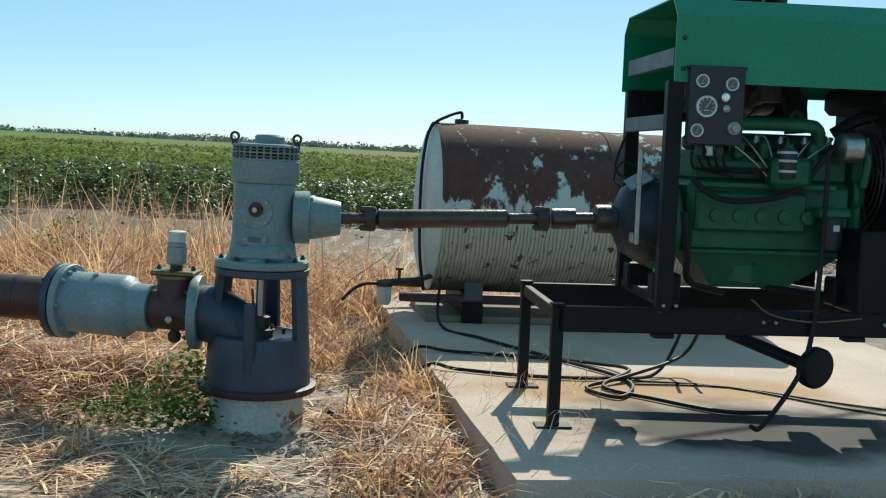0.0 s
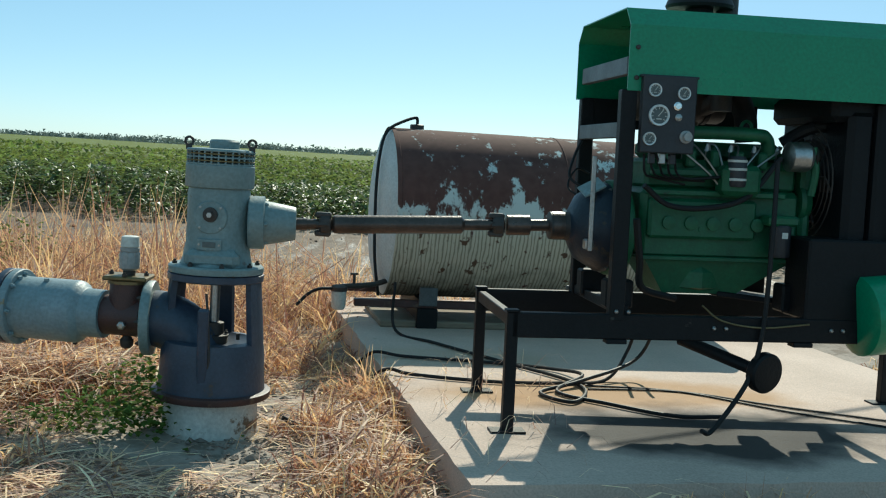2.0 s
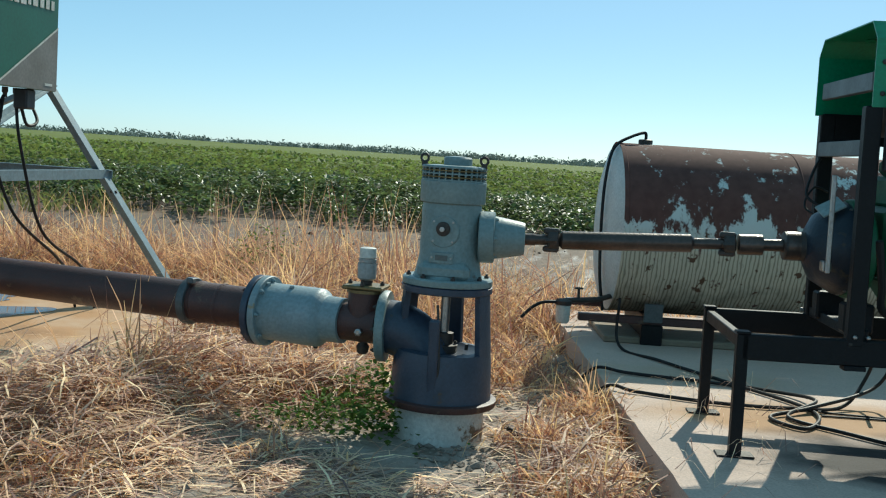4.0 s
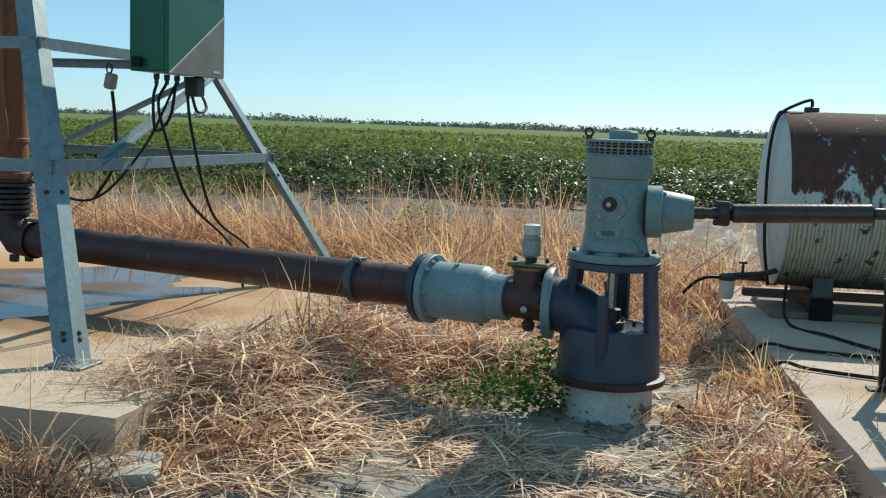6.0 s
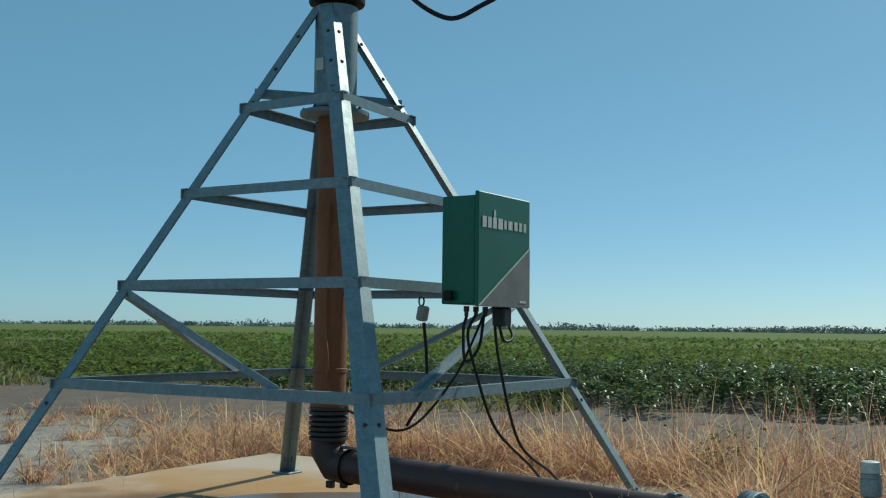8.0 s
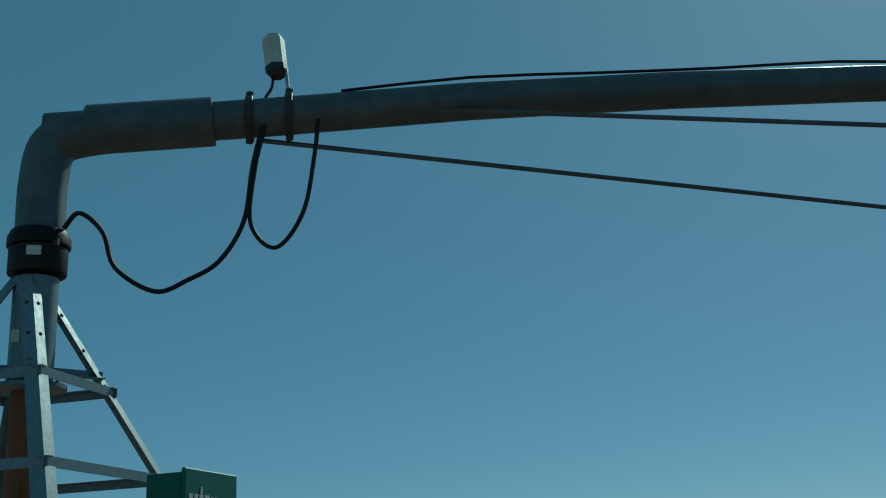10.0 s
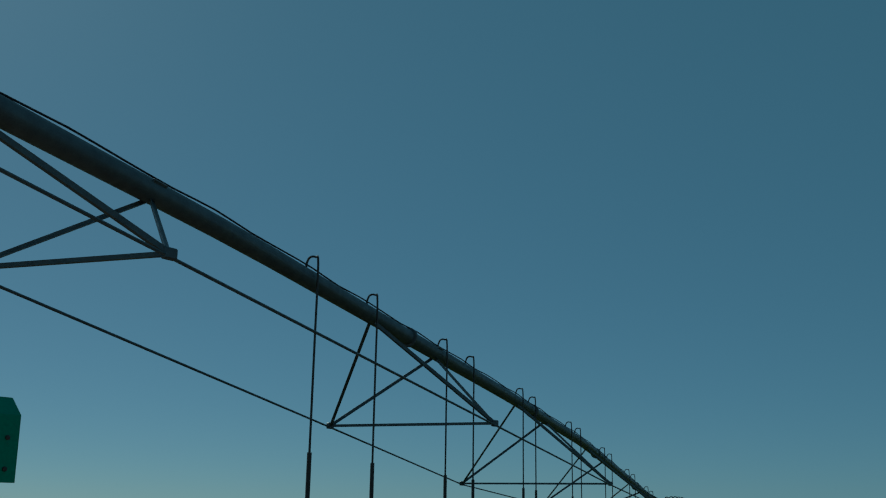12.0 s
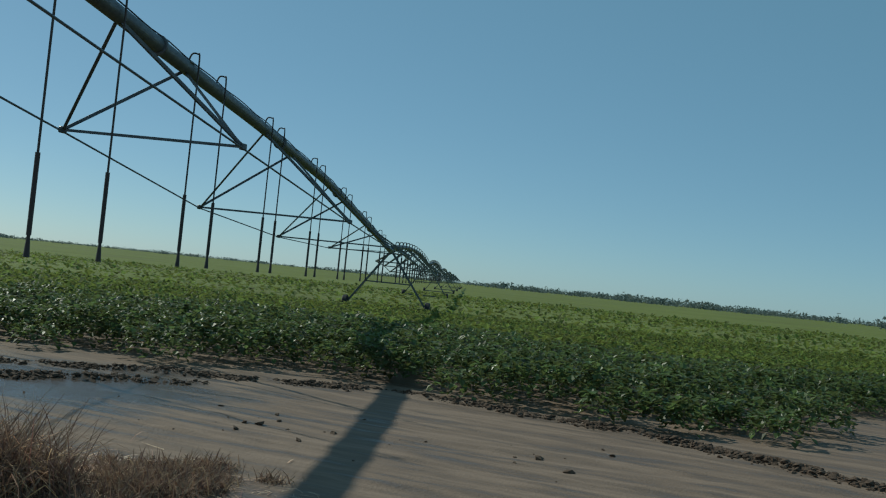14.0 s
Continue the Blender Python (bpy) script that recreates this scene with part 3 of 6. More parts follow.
    part("lid", lathe([(0.164, 1.367), (0.166, 1.372), (0.16, 1.38), (0.09, 1.384)], (0, 0, 0), seg=44), M_PUMP, t, "", True)
    part("cap", lathe([(0.072, 1.38), (0.072, 1.418), (0.064, 1.426), (0.02, 1.43)], (0.015, 0, 0), seg=28), M_PUMP, t, "", True)
    for sx in (-1, 1):
        lug = part("lifting_eye", box((sx * 0.152, -0.02, 1.385), (0.03, 0.012, 0.03), 0.003), M_DARK, t, "dark steel lifting eye")
        part("ring", tube([(sx * 0.152 + 0.019 * math.cos(a), -0.02, 1.413 + 0.019 * math.sin(a)) for a in (2 * math.pi * i / 10 for i in range(11))], 0.007, 6, 2), M_DARK, lug)
    # input snout towards the engine
    ax = Vector((1, 0.1, 0.02)).normalized()
    o = Vector((0.1, 0.01, 1.03))
    sn = part("snout_flange", lathe([(0.125, 0), (0.13, 0.006), (0.13, 0.075), (0.12, 0.08)], o + ax * 0.045, ax, 36), M_PUMP, t, "", True)
    bolt_ring(sn, o + ax * 0.125, ax, 0.108, 6, 0.01, M_PUMP)
    part("snout", lathe([(0.108, 0), (0.104, 0.03), (0.085, 0.135), (0.08, 0.15), (0.06, 0.152)], o + ax * 0.125, ax, 32), M_PUMP, t, "", True)
    part("input_hub", lathe([(0.03, 0), (0.03, 0.06)], o + ax * 0.27, ax, 16), M_SHAFT, t, "", True)
    part("oil_streak_pipe", tube([(-0.05, -0.2, 0.3), (0.02, -0.245, 0.34), (0.02, -0.25, 0.52), (0.0, -0.235, 0.7)], 0.006, 6), M_DARK, t)
    # side outlet: elbow swelling out of the bowl to a flange
    ox = Vector((-1, -0.05, 0)).normalized()
    part("outlet", tube([(-0.31, -0.01, 0.535), (-0.25, -0.01, 0.53), (-0.16, -0.005, 0.49), (-0.09, 0, 0.4), (-0.05, 0, 0.28)], 0.138, 28, 6), M_HEAD, t, "", True)
    of = part("outlet_flange", lathe([(0.18, 0), (0.184, 0.006), (0.184, 0.04), (0.176, 0.046)], Vector((-0.1, 0, 0.535)) + ox * 0.19, ox, 40), M_PUMP, t, "", True)
    bolt_ring(of, Vector((-0.1, 0, 0.535)) + ox * 0.236, ox, 0.155, 8, 0.012)
    for k in range(3):
        part("flange_stub", lathe([(0.009, 0), (0.009, 0.03)], (0.12 * math.cos(k * 2.1), 0.12 * math.sin(k * 2.1), 0.448), (0, 0, 1), 8), M_DARK, t)
    return t


build_pump()


# ---- discharge line ----
P_OUT = Vector((PX - 0.335, PY - 0.012, 0.535))     # at the pump's flange
P_RISE = Vector((-5.044, 5.584, 0.56))              # the riser's foot
LINE = (P_RISE - P_OUT).normalized()


def build_discharge():
    t = thing("discharge_spool", Matrix.Translation(P_OUT), "rusty pipe spool with an air release valve on top", "pipe")
    part("spool", lathe([(0.098, 0), (0.098, 0.2)], (0, 0, 0), LINE, 32), M_RUST, t, "", True)
    p = LINE * 0.09
    part("stub", lathe([(0.09, 0.04), (0.09, 0.165)], p, seg=28), M_RUST, t, "", True)
    sf = part("stub_flange", lathe([(0.1, 0.165), (0.1, 0.18), (0.092, 0.183)], p, seg=28), M_BRASS, t, "old bronze flange", True)
    part("flange_plate", box((p.x, p.y, 0.194), (0.21, 0.19, 0.022), 0.008), M_BRASS, t)
    bolt_ring(sf, (p.x, p.y, 0.205), (0, 0, 1), 0.085, 4, 0.012)
    part("tap_body", lathe([(0.018, -0.16), (0.03, -0.15), (0.034, -0.12), (0.02, -0.1), (0.02, -0.06)], p, seg=14), M_DARK, t, "dark drain tap", True)
    part("side_plug", lathe([(0.02, 0), (0.02, 0.03), (0.012, 0.034)], p + Vector((0, -0.094, -0.03)), (0, -1, 0), 6), M_STEEL, t)
    v = thing("air_valve", Matrix.Translation(P_OUT + p + Vector((0, 0, 0.203))), "small white plastic air release valve on the spool", "valve")
    part("nipple", lathe([(0.03, 0), (0.03, 0.03)], (0, 0, 0), seg=14), M_DARK, v, "dark nipple")
    part("body", lathe([(0.036, 0.025), (0.048, 0.035), (0.05, 0.1), (0.042, 0.115), (0.046, 0.12), (0.046, 0.135), (0.036, 0.14)], (0, 0, 0), seg=24), M_GREY, v, "", True)
    part("cap", lathe([(0.04, 0.138), (0.045, 0.142), (0.042, 0.19), (0.03, 0.194)], (0, 0, 0), seg=18), M_WHITE, v, "", True)
    for k in range(8):
        a = k * math.pi / 4
        part("grip", box((0.046 * math.cos(a), 0.046 * math.sin(a), 0.09), (0.008, 0.008, 0.05), 0.002), M_GREY, v)
    # check valve
    c = thing("check_valve", Matrix.Translation(P_OUT + LINE * 0.2), "pale blue painted check valve with bolted flange", "valve")
    part("body", lathe([(0.118, 0), (0.12, 0.1), (0.126, 0.108), (0.146, 0.125), (0.153, 0.14), (0.155, 0.15), (0.153, 0.42), (0.156, 0.44)], (0, 0, 0), LINE, 36), M_CHECK, c, "", True)
    f1 = part("flange", lathe([(0.184, 0.44), (0.188, 0.445), (0.188, 0.475), (0.18, 0.48)], (0, 0, 0), LINE, 40), M_CHECK, c, "", True)
    f2 = part("flange", lathe([(0.184, 0.486), (0.188, 0.49), (0.188, 0.52), (0.18, 0.525)], (0, 0, 0), LINE, 40), M_HEAD, c, "darker mating flange", True)
    bolt_ring(f2, LINE * 0.522, LINE, 0.162, 8, 0.013, M_RUST)
    bolt_ring(f1, LINE * 0.44, -LINE, 0.165, 8, 0.012, M_CHECK)
    for a in (0.1, 0.2, 0.34):
        part("boss", lathe([(0.014, 0), (0.012, 0.012)], LINE * (a + 0.1) + Vector((0.0, -0.05, 0.147 if a > 0.1 else 0.11)), (0, -0.2, 1), 8), M_CHECK, c)
    part("drain_plug", lathe([(0.012, 0), (0.012, 0.03)], LINE * 0.16 + Vector((0, 0, -0.165)), (0, 0, 1), 8), M_DARK, c)
    # long pipe
    full = (P_RISE - P_OUT).length
    m = thing("discharge_pipe", Matrix.Translation(P_OUT + LINE * 0.72), "long rusty brown steel pipe between valve and riser", "pipe")
    part("pipe", lathe([(0.112, 0), (0.112, 0.33), (0.116, 0.34), (0.116, 0.36), (0.108, 0.37), (0.108, full - 0.72 - 0.22)], (0, 0, 0), LINE, 36, True), M_RUST, m, "", True)
    co = part("coupling_band", lathe([(0.125, 0.39), (0.13, 0.395), (0.13, 0.43), (0.122, 0.435)], (0, 0, 0), LINE, 32), M_GALVD, m, "dull grey coupling clamp", True)
    part("clamp_bolt", box(LINE * 0.412 + Vector((0.02, -0.06, 0.12)), (0.04, 0.05, 0.03), 0.005), M_GALVD, co)
    part("weld_band", lathe([(0.115, 0.2), (0.118, 0.21), (0.115, 0.22)], (0, 0, 0), LINE, 32, False), M_RUST, m, "", True)
    # mitred elbow up into the riser
    e = thing("pipe_elbow", Matrix.Translation(P_RISE), "dark oily mitred elbow joining pipe and riser", "pipe elbow")
    back = -LINE
    pts = [back * 0.24, back * 0.1, Vector((0, 0, 0.1)), Vector((0, 0, 0.17))]
    bm = bmesh.new()
    rings = []
    for q, d in zip(pts, (back, (back + Vector((0, 0, -0.6))).normalized(), (back * 0.5 + Vector((0, 0, -1))).normalized(), Vector((0, 0, -1)))):
        r = frame_of((0, 0, 0), -d, (0.1, 1, 0.2))
        rings.append([bm.verts.new(q + r @ Vector((0.125 * math.cos(a), 0.125 * math.sin(a), 0))) for a in (2 * math.pi * i / 28 for i in range(28))])
    for a, b in zip(rings, rings[1:]):
        for i in range(28):
            bm.faces.new((a[i], a[(i + 1) % 28], b[(i + 1) % 28], b[i]))
    part("elbow", bm, M_RUST, e, "", True)
    for zc in (0.18, 0.215, 0.25, 0.285, 0.32, 0.36, 0.39):
        part("ring", lathe([(0.122, zc - 0.016), (0.14, zc - 0.01), (0.14, zc + 0.01), (0.122, zc + 0.016)], (0, 0, 0), seg=32), M_DARK, e, "", True)
    part("lug", box(back * 0.03 + Vector((0, 0, -0.14)), (0.06, 0.04, 0.05), 0.006), M_DARK, e)
    part("lug", box(back * 0.17 + Vector((0, 0, -0.125)), (0.05, 0.04, 0.05), 0.006), M_DARK, e)
    part("hose_spigot", tube([back * 0.05 + Vector((0, 0, 0.12)), back * 0.2 + Vector((0, 0, 0.13)), back * 0.3 + Vector((0.0, 0, 0.13))], 0.012, 8), M_STEEL, e)


build_discharge()

# ---- pivot tower ----
TX, TY, TTH, TR0, TK = -5.044, 5.584, -41.8, 2.43, 0.617
LEVELS = (1.13, 1.79, 2.435, 3.06)
TOPZ = 3.85


def leg_at(k, z, off=0.0):
    r = TR0 - TK * (z - 0.18) + off
    a = radians(TTH + 90 * k)
    # two legs were set a little off the square
    dx, dy = ((-0.06, -0.03), (0.05 * (1.4 - z), 0.01 * (1.4 - z)), (0, 0), (0, 0))[k % 4]
    return Vector((TX + r * math.cos(a) + dx, TY + r * math.sin(a) + dy, z))


def build_tower():
    t = thing("pivot_tower", Matrix(), "galvanised four-legged pivot tower bolted to the pad", "pivot tower")
    for k in range(4):
        a = radians(TTH + 90 * k)
        out = Vector((math.cos(a), math.sin(a), 0))
        s0, s1 = radians(45), 0.125
        p0, p1 = leg_at(k, 0.185), leg_at(k, 3.84)
        # L section, its corner outwards
        bm = bmesh.new()
        th = 0.009

        def ring(p, w):
            d1 = Vector((math.cos(a + math.pi - s0), math.sin(a + math.pi - s0), 0))
            d2 = Vector((math.cos(a + math.pi + s0), math.sin(a + math.pi + s0), 0))
            return [bm.verts.new(p + q) for q in (Vector(), d1 * w, d1 * w + d2 * th, (d1 + d2) * th, d2 * w + d1 * th, d2 * w)]
        r0, r1 = (ring(p0, 0.125), ring(p1, 0.1)) if k == 0 else (ring(p0, 0.1), ring(p1, 0.085))
        for i in range(6):
            bm.faces.new((r0[i], r0[(i + 1) % 6], r1[(i + 1) % 6], r1[i]))
        bm.faces.new(r0[::-1])
        bm.faces.new(r1)
        lg = part("leg", bm, M_GALV, t)
        part("foot_plate", box(p0 - out * 0.06 + Vector((0, 0, 0.004)), (0.2, 0.2, 0.014), 0.003, Euler((0, 0, a + s0)).to_matrix()), M_GALV, t)
        for z in (0.3, 0.33, 1.0, 3.1, 3.35, 3.6):
            q = leg_at(k, z)
            for sg in (-1, 1):
                d = Vector((math.cos(a + sg * radians(50)), math.sin(a + sg * radians(50)), 0))
                e = Vector((math.cos(a + math.pi + sg * s0), math.sin(a + math.pi + sg * s0), 0))
                part("bolt", lathe([(0.013, 0), (0.013, 0.014), (0.007, 0.015), (0.007, 0.024)], q + e * 0.06 - d * 0.002, d, 6), M_DARK, lg)
    # horizontals
    for lv, z in enumerate(LEVELS):
        for k in range(4):
            p, q = leg_at(k, z), leg_at(k + 1, z)
            d = (q - p).normalized()
            n = Vector((d.y, -d.x, 0))
            if n.dot((p + q) / 2 - Vector((TX, TY, z))) < 0:
                n = -n
            bm = bmesh.new()
            w, th = 0.066, 0.007
            a0, b0 = p - d * 0.03 + n * 0.004, q + d * 0.03 + n * 0.004
            prof = [Vector((0, 0, 0)) - Vector((0, 0, w / 2)), n * th - Vector((0, 0, w / 2)), n * th + Vector((0, 0, w / 2)), -n * w * 0.75 + Vector((0, 0, w / 2)), -n * w * 0.75 + Vector((0, 0, w / 2 - th)), Vector((0, 0, w / 2 - th))]
            ra, rb = [bm.verts.new(a0 + c) for c in prof], [bm.verts.new(b0 + c) for c in prof]
            for i in range(6):
                bm.faces.new((ra[i], ra[(i + 1) % 6], rb[(i + 1) % 6], rb[i]))
            bm.faces.new(ra[::-1])
            bm.faces.new(rb)
            part("cross_bar", bm, M_GALV, t)
    # diagonals from the second level down to the first
    for hi, lo, f in ((3, 0, 0.74), (1, 0, 0.84), (1, 2, 0.7), (3, 2, 0.7)):
        p = leg_at(hi, LEVELS[1] - 0.05, -0.03)
        q = leg_at(hi, LEVELS[0], -0.03).lerp(leg_at(lo, LEVELS[0], -0.03), f)
        part("diagonal_brace", angle_bar(p, q, 0.048, 0.006), M_GALV, t)
    # head: short tube carrying the bearing, plate and brackets
    c = Vector((TX, TY, 0))
    part("head_tube", lathe([(0.155, 3.1), (0.155, 3.84)], c, seg=32), M_GALV, t, "", True)
    pf = part("bearing_plate", lathe([(0.2, 3.03), (0.25, 3.04), (0.25, 3.07), (0.2, 3.08)], c, seg=36), M_GALV, t, "", True)
    bolt_ring(pf, c + Vector((0, 0, 3.07)), (0, 0, 1), 0.225, 8, 0.014, M_DARK)
    part("label_plate", box(c + Vector((-0.02, -0.158, 3.4)), (0.07, 0.006, 0.09), 0.002), M_WHITE, t, "faded white label")
    for k in range(4):
        a = radians(TTH + 90 * k)
        p = leg_at(k, 3.15, -0.02)
        part("head_bracket", angle_bar(p, c + Vector((0.15 * math.cos(a), 0.15 * math.sin(a), 3.15)), 0.06, 0.007), M_GALV, t)
    r = thing("riser_pipe", pose(TX, TY, 0), "orange-rusted upright water pipe inside the tower", "pipe")
    part("pipe", lathe([(0.118, 0.98), (0.118, 3.06)], (0, 0, 0), seg=36), M_RISER, r, "", True)
    part("collar", lathe([(0.13, 0.96), (0.135, 0.965), (0.135, 1.0), (0.13, 1.005)], (0, 0, 0), seg=32), M_RISER, r, "", True)
    part("conduit", tube([(0.08, -0.14, 1.15), (0.1, -0.15, 1.3), (0.06, -0.135, 1.6), (0.07, -0.13, 2.4)], 0.011, 8), M_RISER, r, "thin rusty conduit")
    part("band", lathe([(0.122, 1.2), (0.126, 1.205), (0.126, 1.23), (0.122, 1.235)], (0, 0, 0), seg=32, caps=False), M_RISER, r, "", True)
    return t


build_tower()


def build_collector():
    c = thing("collector_ring", pose(TX, TY, 0), "black drum of the slip-ring collector on the tower", "collector ring")
    part("drum", lathe([(0.2, 3.87), (0.205, 3.88), (0.205, 4.06), (0.195, 4.065)], (0, 0, 0), seg=40), M_CABLE, c, "", True)
    part("cover", lathe([(0.215, 4.07), (0.222, 4.08), (0.222, 4.14), (0.2, 4.19), (0.12, 4.2)], (0, 0, 0), seg=40), M_BLACK, c, "", True)
    part("label_plate", box((0.1, -0.18, 4.0), (0.1, 0.006, 0.07), 0.002, Euler((0, 0, 0.5)).to_matrix()), M_WHITE, c, "faded white label")
    part("clip", box((0.2, -0.08, 4.07), (0.05, 0.03, 0.05), 0.004), M_DARK, c)


build_collector()


def build_control_box():
    # on the tower's face between two legs
    x, y0, y1, z0, z1 = -3.46, 5.0, 5.62, 1.66, 2.33
    depth = 0.24
    t = thing("control_box", pose(x, (y0 + y1) / 2, (z0 + z1) / 2, 0, 0, 0), "dark green pivot control box with grey corner decal", "control box")
    hw, hh = (y1 - y0) / 2, (z1 - z0) / 2
    part("case", box((-depth / 2 - 0.03, 0, 0), (depth, hw * 2 - 0.02, hh * 2 - 0.02), 0.008), M_BOX, t)
    door = part("door", box((-0.014, 0, 0.005), (0.028, hw * 2 + 0.015, hh * 2 + 0.015), 0.006), M_BOX, t)
    bm = bmesh.new()
    vs = [(-hw, -hh), (hw, -hh), (hw, hh * 0.12)]
    a = [bm.verts.new((0.0015, p, q)) for p, q in vs]
    b = [bm.verts.new((0.004, p, q)) for p, q in vs]
    bm.faces.new(b)
    for i in range(3):
        bm.faces.new((a[i], a[(i + 1) % 3], b[(i + 1) % 3], b[i]))
    part("decal", bm, M_BOXGREY, door, "grey triangular decal")
    part("decal_line", box((0.0035, 0.0, -hh * 0.435), (0.003, math.hypot(2 * hw, hh * 1.12), 0.01), 0, Euler((math.atan2(hh * 1.12, 2 * hw), 0, 0)).to_matrix()), M_WHITE, door)
    # maker's mark as plain bars
    yy = -hw * 0.9
    for i, wd in enumerate((0.05, 0.045, 0.05, 0.06, 0.035, 0.062, 0.05, 0.045, 0.04)):
        hgt = 0.066 if i < 4 else 0.054
        part("mark", box((0.0035, yy + wd / 2, hh * 0.5), (0.003, wd * (0.9 if i < 4 else 0.8), hgt), 0), M_WHITE, door)
        if i == 2:
            part("mark", box((0.0035, yy + wd / 2, hh * 0.5 + 0.055), (0.003, 0.02, 0.05), 0), M_WHITE, door)
        yy += wd + 0.013
    part("small_mark", box((0.0055, hw * 0.7, -hh * 0.9), (0.003, 0.08, 0.014), 0), M_WHITE, door)
    for k in range(4):
        part("gland", lathe([(0.018, 0), (0.018, -0.03), (0.013, -0.035), (0.013, -0.06)], (-0.14, -hw * 0.7 + k * 0.11, -hh), (0, 0, 1), 10), M_DARK, t, "", True)
    part("socket_box", box((-0.1, hw * 0.45, -hh - 0.06), (0.09, 0.1, 0.12), 0.01), M_PANEL, t, "black socket under the box")
    part("hinge_bracket", box((-0.2, -hw - 0.02, -hh + 0.06), (0.06, 0.03, 0.06), 0.006), M_BLACK, t)
    # cables
    bx, bz = x - 0.14, z0 - 0.05

    def cable(pts, r, name="power_cable", label="black rubber cable hanging under the control box"):
        o = part(name, tube(pts, r, 8), M_CABLE, None, "", True)
        tagged(o, label, "cable", "cables of the tower")
    cable([(bx, y0 + 0.1, bz), (bx, y0 + 0.06, bz - 0.1), (bx - 0.02, y0 + 0.12, bz - 0.28), (bx, y0 + 0.24, bz - 0.2), (bx, y0 + 0.3, bz)], 0.0095)
    cable([(bx, y0 + 0.2, bz), (bx - 0.03, y0 + 0.16, bz - 0.12), (bx, y0 + 0.2, bz - 0.33), (bx + 0.03, y0 + 0.4, bz - 0.7), (-3.62, 5.95, 0.62), (-3.74, 6.35, 0.44), (-3.8, 6.55, 0.19)], 0.0095)
    cable([(bx, y0 + 0.42, bz), (bx + 0.02, y0 + 0.46, bz - 0.3), (bx + 0.05, y0 + 0.66, bz - 0.8), (-3.55, 6.1, 0.57), (-3.61, 6.4, 0.42), (-3.68, 6.6, 0.19)], 0.0095)
    cable([(bx, y0 + 0.48, bz - 0.05), (bx, y0 + 0.55, bz - 0.16), (bx, y0 + 0.66, bz - 0.13), (bx - 0.1, y0 + 0.7, bz + 0.02)], 0.01)
    cable([(bx, y0 + 0.3, bz), (bx - 0.1, y0 + 0.1, bz - 0.4), (bx - 0.35, y0 - 0.05, bz - 0.7), (bx - 0.9, y0 + 0.1, bz - 0.62)], 0.008)
    s = thing("limit_switch", pose(-4.14, 5.42, 1.6), "grey plug hanging on a cable below the bar", "switch")
    part("body", box((0, 0, 0.02), (0.07, 0.06, 0.1), 0.012, Euler((0, 0.2, 0)).to_matrix()), M_GREY, s)
    part("ring", tube([(-0.01 + 0.02 * math.cos(a), 0, 0.1 + 0.03 * math.sin(a)) for a in (2 * math.pi * i / 10 for i in range(11))], 0.006, 6, 2), M_DARK, s)
    part("lead", tube([(0.01, 0, -0.04), (0.02, 0.02, -0.25), (0.0, 0.04, -0.5), (-0.15, 0.05, -0.72)], 0.011, 8), M_CABLE, s)


build_control_box()

# ---- diesel engine power unit on its skid ----
UNIT = pose(0.55, 4.66, 0.16, 0, -1.0, 6)


